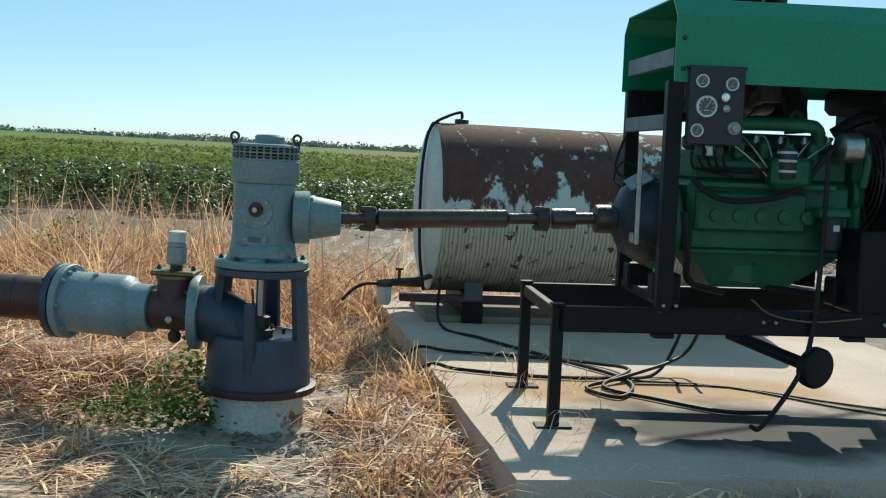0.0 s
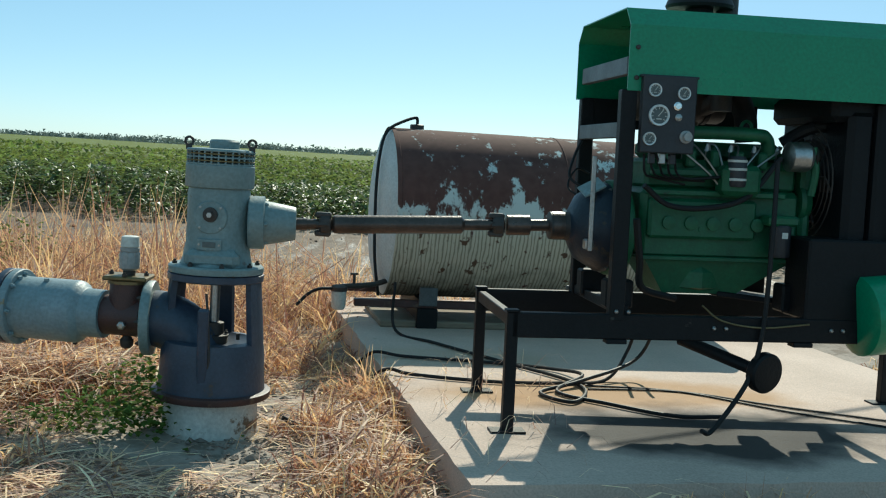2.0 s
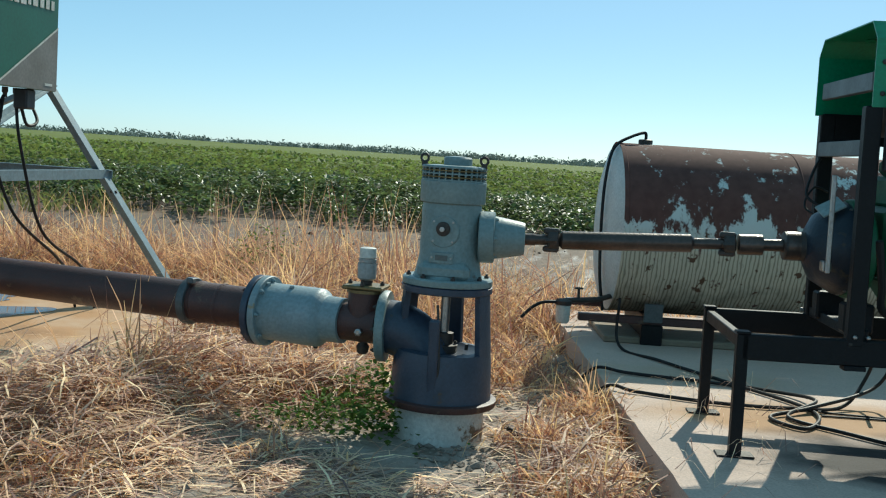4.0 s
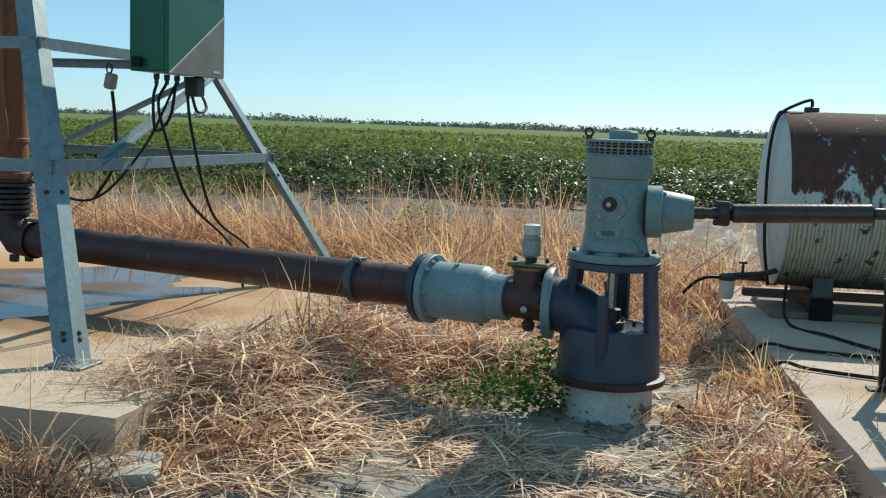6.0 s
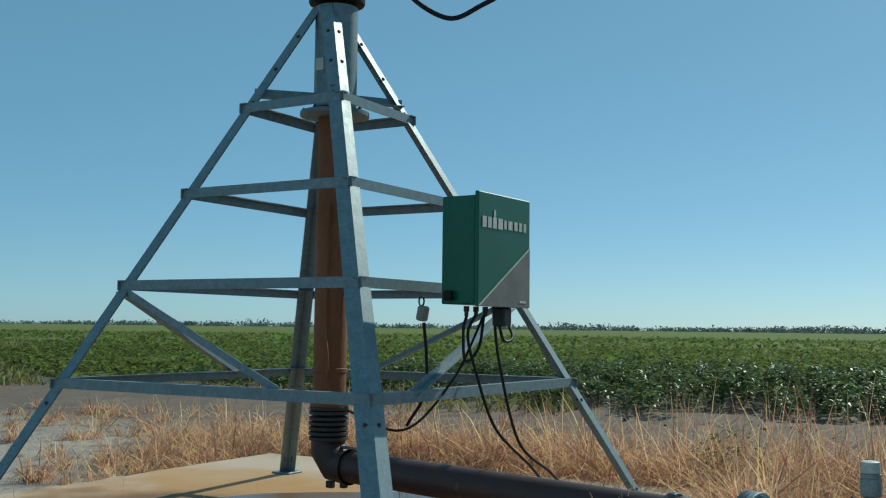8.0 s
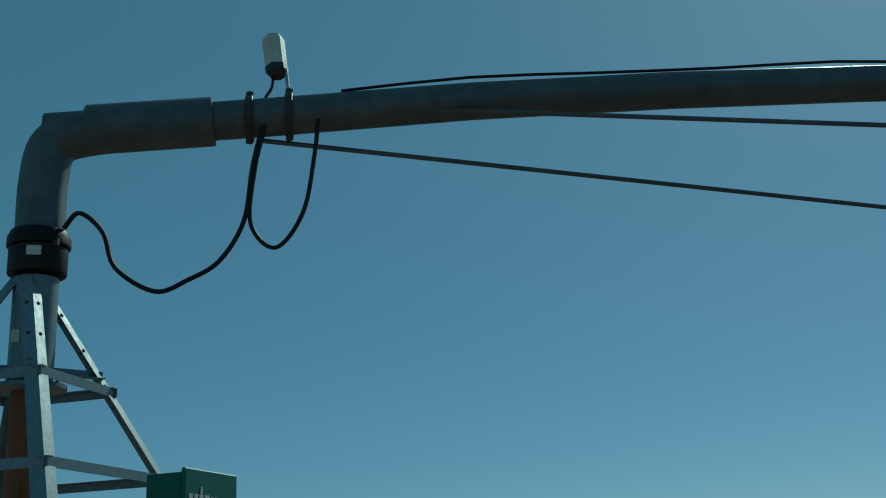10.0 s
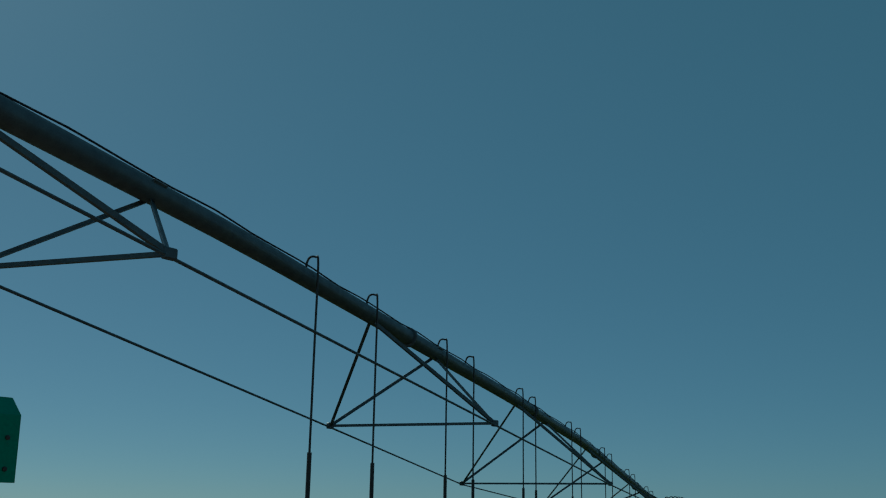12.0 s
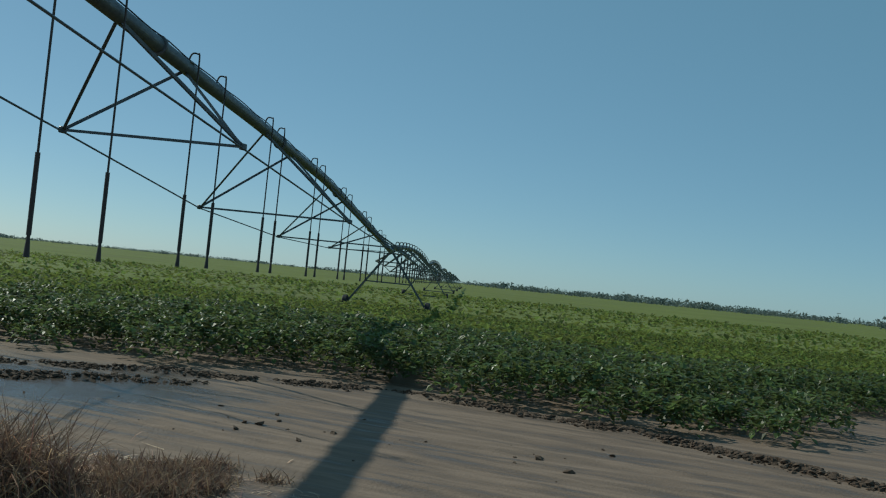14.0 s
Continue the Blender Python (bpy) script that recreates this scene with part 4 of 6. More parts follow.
def build_engine():
    t = thing("engine_unit", UNIT, "diesel engine on a black skid under a green hood", "engine")
    W = 0.85
    for b in (0.0, W):
        part("rail", box((1.27, b, 0.485), (2.48, 0.055, 0.12), 0.006), M_BLACK, t, "black channel rail")
        part("leg", box((0.035, b, 0.26), (0.055, 0.055, 0.57), 0.005), M_BLACK, t)
        part("foot", box((0.035, b, -0.025), (0.17, 0.1, 0.01), 0.002), M_BLACK, t)
        part("leg_cap", box((0.035, b, 0.551), (0.066, 0.066, 0.012), 0.004), M_BLACK, t)
        part("leg", box((2.45, b, 0.17), (0.055, 0.055, 0.47), 0.005), M_BLACK, t)
        part("foot", box((2.45, b, -0.067), (0.17, 0.1, 0.01), 0.002), M_BLACK, t)
        # hood posts
        part("hood_post", box((0.535 if b == 0 else 0.575, b, 1.06), (0.075, 0.06, 1.09), 0.005), M_BLACK, t)
        part("hood_post", box((1.98, b, 1.06), (0.085, 0.06, 1.09), 0.005), M_BLACK, t)
        for a in (0.54, 1.48):
            part("rail_block", box((a, b, 0.415), (0.1, 0.07, 0.022), 0.003), M_BLACK, t)
        for a in (0.53, 0.59, 1.02, 1.08, 1.62, 1.68):
            part("bolt", lathe([(0.011, 0), (0.011, 0.008), (0.006, 0.014)], (a, b - 0.029 if b == 0 else b + 0.029, 0.56 if a < 0.7 else 0.49), (0, -1 if b == 0 else 1, 0), 6), M_STEEL, t)
    part("end_bar", box((0.035, W / 2, 0.505), (0.04, W - 0.06, 0.06), 0.004), M_BLACK, t)
    part("end_bar", box((2.45, W / 2, 0.5), (0.04, W - 0.06, 0.06), 0.004), M_BLACK, t)
    for a in (0.58, 1.98):
        part("tie_bar", box((a - 0.03, W / 2, 1.42), (0.035, W - 0.06, 0.075), 0.004), M_GALVD, t, "grey painted tie bar")
        part("tie_bar", box((a - 0.03, W / 2, 1.72), (0.035, W - 0.06, 0.085), 0.004), M_GALVD, t, "grey painted tie bar")
        part("low_tie", box((a, W / 2, 0.56), (0.06, W - 0.06, 0.05), 0.004), M_BLACK, t)
    # folded sheet hood: two sides, bevelled shoulders, flat top; 4 mm sheet
    bm = bmesh.new()
    prof = [(-0.035, 1.6), (-0.035, 1.905), (0.045, 1.99), (W - 0.045, 1.99), (W + 0.035, 1.905), (W + 0.035, 1.6)]
    inner = [(-0.029, 1.6), (-0.029, 1.902), (0.048, 1.984), (W - 0.048, 1.984), (W + 0.029, 1.902), (W + 0.029, 1.6)]
    loop = prof + inner[::-1]
    ra, rb = [bm.verts.new((0.52, p, q)) for p, q in loop], [bm.verts.new((2.11, p, q)) for p, q in loop]
    n = len(loop)
    for i in range(n):
        bm.faces.new((ra[i], ra[(i + 1) % n], rb[(i + 1) % n], rb[i]))
    for r in (ra, rb):
        for i in range(5):
            bm.faces.new((r[i], r[i + 1], r[n - 2 - i], r[n - 1 - i]))
    hood = part("hood", bm, M_GREEN, t, "folded green sheet-metal hood")
    for a, q in ((0.56, 1.8), (0.56, 1.66), (2.05, 1.8), (2.05, 1.66)):
        part("hood_bolt", lathe([(0.012, 0), (0.011, 0.007), (0.005, 0.01)], (a, -0.036, q), (0, -1, 0), 8), M_DARK, hood)
    # engine block
    eng = part("block", box((1.13, 0.43, 0.97), (0.84, 0.4, 0.36), 0.03), M_ENGINE, t, "green engine block")
    part("head", box((1.13, 0.43, 1.22), (0.8, 0.34, 0.15), 0.02), M_ENGINE, t)
    part("rocker_cover", box((1.13, 0.47, 1.34), (0.74, 0.2, 0.1), 0.035), M_ENGINE, t)
    part("sump", lathe([(0.14, 0), (0.2, 0.02), (0.2, 0.1), (0.16, 0.16)], (1.05, 0.43, 0.63), (0, 0, 1), 8), M_ENGINE, t)
    bm = bmesh.new()
    top, bot = [(0.74, 0.24), (1.53, 0.24), (1.53, 0.62), (0.74, 0.62)], [(0.86, 0.28), (1.25, 0.28), (1.25, 0.58), (0.86, 0.58)]
    ta = [bm.verts.new((a, b, 0.8)) for a, b in top]
    ba = [bm.verts.new((a, b, 0.62)) for a, b in bot]
    for i in range(4):
        bm.faces.new((ta[i], ta[(i + 1) % 4], ba[(i + 1) % 4], ba[i]))
    bm.faces.new(ta)
    bm.faces.new(ba[::-1])
    part("oil_pan", bm, M_ENGINE, t, "", False)
    part("pan_rail", box((1.13, 0.43, 0.8), (0.84, 0.43, 0.022), 0.004), M_ENGINE, t)
    part("side_cover", box((1.02, 0.215, 1.0), (0.56, 0.05, 0.2), 0.015), M_ENGINE, t)
    for k in range(5):
        part("core_plug", lathe([(0.034, 0), (0.034, 0.014), (0.026, 0.016)], (0.84 + k * 0.115, 0.19, 0.98), (0, -1, 0), 16), M_ENGINE, t, "", True)
    part("side_rib", box((1.08, 0.2, 1.13), (0.72, 0.045, 0.03), 0.006), M_ENGINE, t)
    part("side_rib", box((0.95, 0.2, 1.23), (0.42, 0.05, 0.035), 0.006), M_ENGINE, t)
    part("intake_manifold", tube([(0.78, 0.2, 1.42), (1.0, 0.19, 1.43), (1.25, 0.19, 1.43), (1.33, 0.21, 1.41), (1.36, 0.24, 1.32)], 0.034, 12), M_ENGINE, t, "", True)
    for k in range(6):
        part("injector", lathe([(0.012, 0), (0.012, 0.05), (0.018, 0.055), (0.01, 0.09)], (0.82 + k * 0.125, 0.33, 1.29), (0, -0.2, 1), 8), M_STEEL, t)
        part("fuel_line", tube([(0.82 + k * 0.125, 0.31, 1.38), (0.86 + k * 0.11, 0.22, 1.36), (1.0 + k * 0.05, 0.17, 1.25), (1.08 + k * 0.025, 0.165, 1.17)], 0.005, 6), M_STEEL, t)
        part("manifold_branch", box((0.82 + k * 0.125, 0.24, 1.3), (0.05, 0.08, 0.09), 0.01), M_ENGINE, t)
    part("injection_pump", box((1.17, 0.15, 1.2), (0.2, 0.13, 0.15), 0.025), M_ENGINE, t)
    ff = part("fuel_filter", lathe([(0.04, 0), (0.046, 0.01), (0.046, 0.13), (0.035, 0.15)], (1.14, 0.1, 1.17), seg=18), M_PANEL, t, "black canister filter", True)
    for zz in (1.2, 1.25, 1.29):
        part("band", lathe([(0.047, 0), (0.048, 0.004), (0.047, 0.012)], (1.14, 0.1, zz), seg=18, caps=False), M_WHITE, ff)
    of = part("oil_filter", lathe([(0.048, 0), (0.052, 0.01), (0.052, 0.15), (0.045, 0.16)], (1.4, 0.13, 0.83), seg=20), M_PANEL, t, "black spin-on oil filter", True)
    part("mark", box((1.4, 0.077, 0.94), (0.03, 0.003, 0.03), 0), M_WHITE, of)
    part("filter_head", box((1.4, 0.15, 1.01), (0.16, 0.13, 0.05), 0.012), M_ENGINE, t)
    part("water_pump", lathe([(0.1, 0), (0.11, 0.02), (0.09, 0.06), (0.05, 0.08)], (1.54, 0.3, 1.1), (1, 0, 0), 22), M_ENGINE, t, "", True)
    part("front_cover", box((1.57, 0.43, 1.05), (0.06, 0.42, 0.5), 0.02), M_ENGINE, t)
    alt = part("alternator", lathe([(0.06, 0), (0.075, 0.01), (0.075, 0.1), (0.06, 0.12)], (1.42, 0.16, 1.33), (1, 0, 0), 22), M_STEEL, t, "bare metal alternator", True)
    part("pulley", lathe([(0.045, 0), (0.03, 0.012), (0.045, 0.024)], (1.545, 0.16, 1.33), (1, 0, 0), 18), M_DARK, alt)
    part("alternator_bracket", tube([(1.55, 0.15, 1.38), (1.57, 0.15, 1.26), (1.56, 0.16, 1.14)], 0.02, 8), M_ENGINE, t)
    part("thermostat_hose", tube([(1.5, 0.4, 1.4), (1.6, 0.36, 1.47), (1.7, 0.33, 1.5), (1.78, 0.33, 1.5)], 0.032, 10), M_CABLE, t, "black coolant hose", True)
    part("air_hose", tube([(1.35, 0.5, 1.4), (1.33, 0.5, 1.55), (1.2, 0.42, 1.7), (1.01, 0.4, 1.82), (1.01, 0.4, 2.0)], 0.06, 12), M_CABLE, t, "black air hose", True)
    part("lifting_eye", tube([(1.26 + 0.03 * math.cos(a), 0.3, 1.46 + 0.04 * math.sin(a)) for a in (math.pi * i / 6 for i in range(7))], 0.009, 6, 2), M_ENGINE, t)
    for q, zz in ((0.08, 0.45), (0.16, 1.3), (0.23, 0.75), (0.06, 1.0), (0.3, 1.38)):
        part("tappet_bolt", lathe([(0.012, 0), (0.012, 0.02)], (0.8 + q * 2.6, 0.47 if zz > 1.35 else 0.205, zz if zz > 1.35 else 0.86 + zz * 0.2), (0, 0, 1) if zz > 1.35 else (0, -1, 0), 6), M_ENGINE, t)
    # muffler and air cleaner hang under the hood
    mf = part("muffler", lathe([(0.04, 0), (0.1, 0.03), (0.11, 0.05), (0.11, 0.5), (0.1, 0.52), (0.04, 0.55)], (0.72, 0.6, 1.6), (1, 0, 0), 24), M_DARK, t, "sooty muffler under the hood", True)
    for q in (0.86, 1.14):
        part("strap", lathe([(0.112, -0.015), (0.115, -0.012), (0.115, 0.012), (0.112, 0.015)], (q, 0.6, 1.6), (1, 0, 0), 24, False), M_BLACK, mf)
    part("exhaust_elbow", tube([(1.0, 0.62, 1.38), (1.06, 0.62, 1.46), (1.1, 0.58, 1.54), (1.165, 0.42, 1.62)], 0.045, 12), M_DARK, t, "", True)
    part("hood_brace", box((1.05, 0.84, 1.53), (1.0, 0.03, 0.16), 0.004), M_BLACK, t)
    part("header_tank", box((1.78, 0.43, 1.58), (0.34, 0.7, 0.14), 0.03), M_BLACK, t, "black radiator header tank")
    # fan, shroud, radiator
    fan = part("fan_hub", lathe([(0.05, 0), (0.05, 0.05)], (1.62, 0.43, 1.2), (1, 0, 0), 16), M_DARK, t)
    for k in range(6):
        a = k * math.pi / 3
        part("fan_blade", box((1.66, 0.43 + 0.15 * math.cos(a), 1.2 + 0.15 * math.sin(a)), (0.012, 0.2, 0.09), 0.003, Euler((a, 0, 0)).to_matrix() @ Euler((0, 0.5, 0)).to_matrix()), M_DARK, fan)
    for rr in (0.18, 0.22, 0.26, 0.3):
        part("guard_ring", tube([(1.64, 0.4 + rr * math.cos(a), 1.2 + rr * math.sin(a)) for a in (2 * math.pi * i / 24 for i in range(25))], 0.004, 5, 1), M_DARK, fan)
    part("shroud", box((1.76, 0.43, 1.2), (0.14, 0.74, 0.74), 0.03), M_BLACK, t)
    part("radiator", box((1.88, 0.43, 1.17), (0.12, 0.8, 0.88), 0.015), M_BLACK, t, "black radiator block")
    for k in range(14):
        part("fin", box((1.945, 0.43, 0.8 + k * 0.06), (0.012, 0.7, 0.008), 0.001), M_GALVD, t)
    part("battery_box", box((1.73, 0.1, 0.735), (0.5, 0.25, 0.4), 0.01), M_BLACK, t, "black sheet-metal battery box")
    # clutch bell housing and output
    A = Vector((0.585, 0.43, 0.93))
    part("flywheel_housing", lathe([(0.24, 0), (0.245, 0.01), (0.245, 0.08), (0.235, 0.09)], A, (1, 0, 0), 36), M_ENGINE, t, "", True)
    bell = part("clutch_housing", lathe([(0.228, 0), (0.228, 0.04), (0.205, 0.08), (0.165, 0.15), (0.1, 0.185), (0.075, 0.195)], A, (-1, 0, 0), 36), M_CLUTCH, t, "dark blue clutch housing", True)
    bolt_ring(bell, A - Vector((0.005, 0, 0)), (-1, 0, 0), 0.226, 12, 0.009, M_STEEL)
    part("inspection_cover", box((0.48, 0.33, 1.135), (0.12, 0.1, 0.012), 0.003, Euler((0.5, -0.5, 0)).to_matrix()), M_PUMP, t)
    part("output_hub", lathe([(0.075, 0), (0.072, 0.02), (0.07, 0.1), (0.06, 0.104)], A - Vector((0.19, 0, 0)), (-1, 0, 0), 26), M_DARK, t, "", True)
    part("bearing_face", lathe([(0.072, 0), (0.073, 0.03), (0.072, 0.06)], A - Vector((0.22, 0, 0)), (-1, 0, 0), 26, False), M_SHAFT, t, "", True)
    part("clutch_lever", add_box(add_box(bmesh.new(), (0.43, 0.13, 1.06), (0.022, 0.012, 0.46), 0.003), (0.43, 0.17, 0.86), (0.04, 0.06, 0.05), 0.006), M_STEEL, t, "bare steel clutch lever")
    part("engine_mount", box((0.6, 0.2, 0.62), (0.14, 0.1, 0.14), 0.01), M_BLACK, t)
    part("engine_mount", box((0.6, 0.66, 0.62), (0.14, 0.1, 0.14), 0.01), M_BLACK, t)
    part("engine_mount", box((1.5, 0.2, 0.62), (0.12, 0.12, 0.14), 0.01), M_BLACK, t)
    part("engine_mount", box((1.5, 0.66, 0.62), (0.12, 0.12, 0.14), 0.01), M_BLACK, t)
    # swing-out brace below with a round pad
    part("drain_arm", rod((0.98, 0.3, 0.38), (1.24, 0.02, 0.29), 0.032, seg=12), M_BLACK, t)
    part("drain_disc", lathe([(0.09, 0), (0.1, 0.01), (0.1, 0.05), (0.09, 0.06), (0.04, 0.065)], (1.28, 0.0, 0.28), (0.35, -0.9, -0.1), 30), M_BLACK, t, "black round cap below the skid", True)
    part("belt_guard", lathe([(0.16, 0), (0.2, 0.02), (0.2, 0.3), (0.18, 0.34)], (1.75, 0.0, 0.56), (1, 0.05, 0.1), 24), M_GREEN, t, "rounded green guard at the radiator end", True)
    # instrument panel
    pn = part("instrument_panel", box((0.715, -0.05, 1.495), (0.26, 0.05, 0.36), 0.006), M_PANEL, t, "black panel with round gauges")
    part("panel_rim", box((0.715, -0.03, 1.67), (0.28, 0.07, 0.012), 0.002), M_PANEL, pn)
    for gx, gz, gr in ((0.64, 1.605, 0.031), (0.78, 1.595, 0.031), (0.665, 1.49, 0.05), (0.625, 1.38, 0.031)):
        g = part("gauge", lathe([(gr, 0), (gr, 0.01), (gr * 0.96, 0.013), (gr * 0.8, 0.012), (gr * 0.78, 0.004)], (gx, -0.075, gz), (0, -1, 0), 26, False), M_BEZEL, pn, "bright-rimmed gauge", True)
        part("dial", lathe([(gr * 0.86, 0), (gr * 0.86, 0.004)], (gx, -0.076, gz), (0, -1, 0), 24), M_FACE, g)
        for k in range(9):
            a = radians(-40 + k * 32.5)
            part("tick", box((gx - gr * 0.66 * math.cos(a), -0.0812, gz + gr * 0.66 * math.sin(a)), (gr * 0.2, 0.001, gr * 0.07), 0, Euler((0, a, 0)).to_matrix()), M_WHITE, g)
        part("needle", box((gx + gr * 0.15, -0.0818, gz + gr * 0.2), (gr * 0.75, 0.001, gr * 0.07), 0, Euler((0, -0.9, 0)).to_matrix()), M_WHITE, g)
        part("dial_mark", box((gx, -0.0815, gz - gr * 0.35), (gr * 0.5, 0.001, gr * 0.1), 0), M_WHITE, g)
    part("button", lathe([(0.02, 0), (0.02, 0.008), (0.013, 0.01), (0.013, 0.016)], (0.752, -0.075, 1.535), (0, -1, 0), 18), M_CHROME, pn)
    part("button", lathe([(0.017, 0), (0.017, 0.006), (0.006, 0.012)], (0.76, -0.075, 1.483), (0, -1, 0), 18), M_STEEL, pn)
    part("key_knob", lathe([(0.03, 0), (0.03, 0.016), (0.022, 0.02), (0.02, 0.045)], (0.8, -0.07, 1.395), (0, -1, 0), 18), M_GREY, pn)
    for k in range(5):
        part("wire", tube([(0.62 + k * 0.03, -0.03, 1.31), (0.64 + k * 0.035, 0.0, 1.22 + 0.02 * k), (0.72 + k * 0.04, 0.1, 1.2), (0.9 + k * 0.1, 0.16, 1.17 + 0.02 * k)], 0.006, 6), M_CABLE, t)
    for k in range(3):
        part("relay", box((0.66 + k * 0.05, -0.02, 1.29), (0.03, 0.03, 0.05), 0.004), M_PANEL if k != 1 else M_STEEL, t)
    part("wire_loop", tube([(0.66, 0.06, 1.16), (0.8, 0.1, 1.07), (1.0, 0.12, 1.06), (1.2, 0.11, 1.12), (1.38, 0.14, 1.32)], 0.014, 8), M_CABLE, t)
    part("wire_loop", tube([(0.58, 0.75, 1.2), (0.5, 0.72, 1.22), (0.45, 0.68, 1.12), (0.55, 0.6, 1.05)], 0.006, 6), M_CABLE, t)
    part("wire_loop", tube([(0.56, 0.82, 1.4), (0.5, 0.76, 1.3), (0.46, 0.7, 1.18), (0.52, 0.62, 1.12)], 0.008, 6), M_CABLE, t)
    part("throttle_cable", tube([(0.62, 0.02, 1.0), (0.66, 0.06, 0.8), (0.7, 0.12, 0.66), (0.9, 0.2, 0.6)], 0.018, 8), M_CABLE, t)
    part("hanging_cable", tube([(1.3, 0.0, 1.3), (1.28, -0.04, 0.9), (1.26, -0.05, 0.5), (1.2, -0.06, 0.25), (1.02, -0.1, 0.012), (0.95, -0.13, 0.012)], 0.012, 8), M_CABLE, t)
    part("thin_wire", tube([(0.95, -0.04, 0.6), (1.05, -0.05, 0.53), (1.25, -0.05, 0.5), (1.5, -0.04, 0.52)], 0.005, 6), M_BRASS, t)
    part("under_pan", box((1.35, 0.42, 0.6), (0.4, 0.3, 0.03), 0.006, Euler((0, 0.1, 0)).to_matrix()), M_BLACK, t)
    # air inlet cap and exhaust stack through the hood
    part("inlet_neck", lathe([(0.07, 1.97), (0.07, 2.06)], (1.01, 0.4, 0), seg=20), M_BLACK, t)
    part("inlet_cap", lathe([(0.165, 2.055), (0.172, 2.07), (0.15, 2.125), (0.11, 2.16), (0.04, 2.17)], (1.01, 0.4, 0), seg=32), M_CABLE, t, "black mushroom air-inlet cap", True)
    st = part("exhaust_pipe", lathe([(0.056, 1.55), (0.056, 2.49), (0.05, 2.49)], (1.165, 0.42, 0), seg=22), M_DARK, t, "sooty exhaust stack", True)
    part("stack_clamp", lathe([(0.062, 2.445), (0.064, 2.45), (0.064, 2.475), (0.062, 2.48)], (1.165, 0.42, 0), seg=22), M_DARK, st)
    part("clamp_ear", box((1.085, 0.42, 2.462), (0.035, 0.03, 0.035), 0.004), M_DARK, st)
    part("flap_bracket", angle_bar((1.225, 0.4, 2.46), (1.3, 0.4, 2.41), 0.05, 0.008), M_DARK, st)
    part("flap_arm", rod((1.29, 0.42, 2.45), (1.24, 0.42, 2.53), 0.008, seg=8), M_DARK, st)
    part("rain_flap", lathe([(0.062, 0), (0.062, 0.006)], (1.215, 0.42, 2.575), (0.86, -0.25, 0.42), 24), M_DARK, st, "open rain flap")
    return t


build_engine()


def build_drive_shaft():
    e = UNIT @ Vector((0.28, 0.43, 0.93))
    p = Vector((PX, PY, 0)) + Vector((0.1, 0.01, 1.03)) + Vector((1, 0.1, 0.02)).normalized() * 0.32
    t = thing("drive_shaft", Matrix.Translation(p), "greasy brown cardan drive shaft from engine to pump", "drive shaft")
    d = e - p
    L = d.length
    d.normalize()
    at = lambda s: d * s

    def joint(s, sg):
        j = part("universal_joint", lathe([(0.04, 0), (0.05, 0.01), (0.052, 0.05), (0.035, 0.06)], at(s), d, 18), M_DARK, t, "greasy universal joint", True)
        for up in (1, -1):
            part("yoke", box(at(s + 0.02 * sg) + Vector((0, 0, 0.045 * up)), (0.08, 0.05, 0.03), 0.008), M_DARK, j)
        for a in range(4):
            r = frame_of((0, 0, 0), d)
            part("bolt", lathe([(0.012, 0), (0.012, 0.05)], at(s - 0.01) + r @ Vector((0.047 * math.cos(a * 1.57), 0.047 * math.sin(a * 1.57), 0)), d, 6), M_DARK, j)
    part("stub", rod(at(-0.03), at(0.08), 0.026, seg=16), M_SHAFT, t, "", True)
    joint(0.07, 1)
    part("tube", lathe([(0.03, 0.13), (0.046, 0.145), (0.046, L - 0.44), (0.03, L - 0.425)], (0, 0, 0), d, 26), M_SHAFT, t, "", True)
    part("slip_shaft", rod(at(L - 0.44), at(L - 0.27), 0.028, seg=16), M_SHAFT, t, "worn slip shaft", True)
    joint(L - 0.28, 1)
    part("sleeve", lathe([(0.03, 0), (0.052, 0.004), (0.052, 0.12), (0.03, 0.125)], at(L - 0.21), d, 22), M_SHAFT, t, "", True)
    part("stub", rod(at(L - 0.1), at(L + 0.01), 0.03, seg=16), M_SHAFT, t, "", True)


build_drive_shaft()


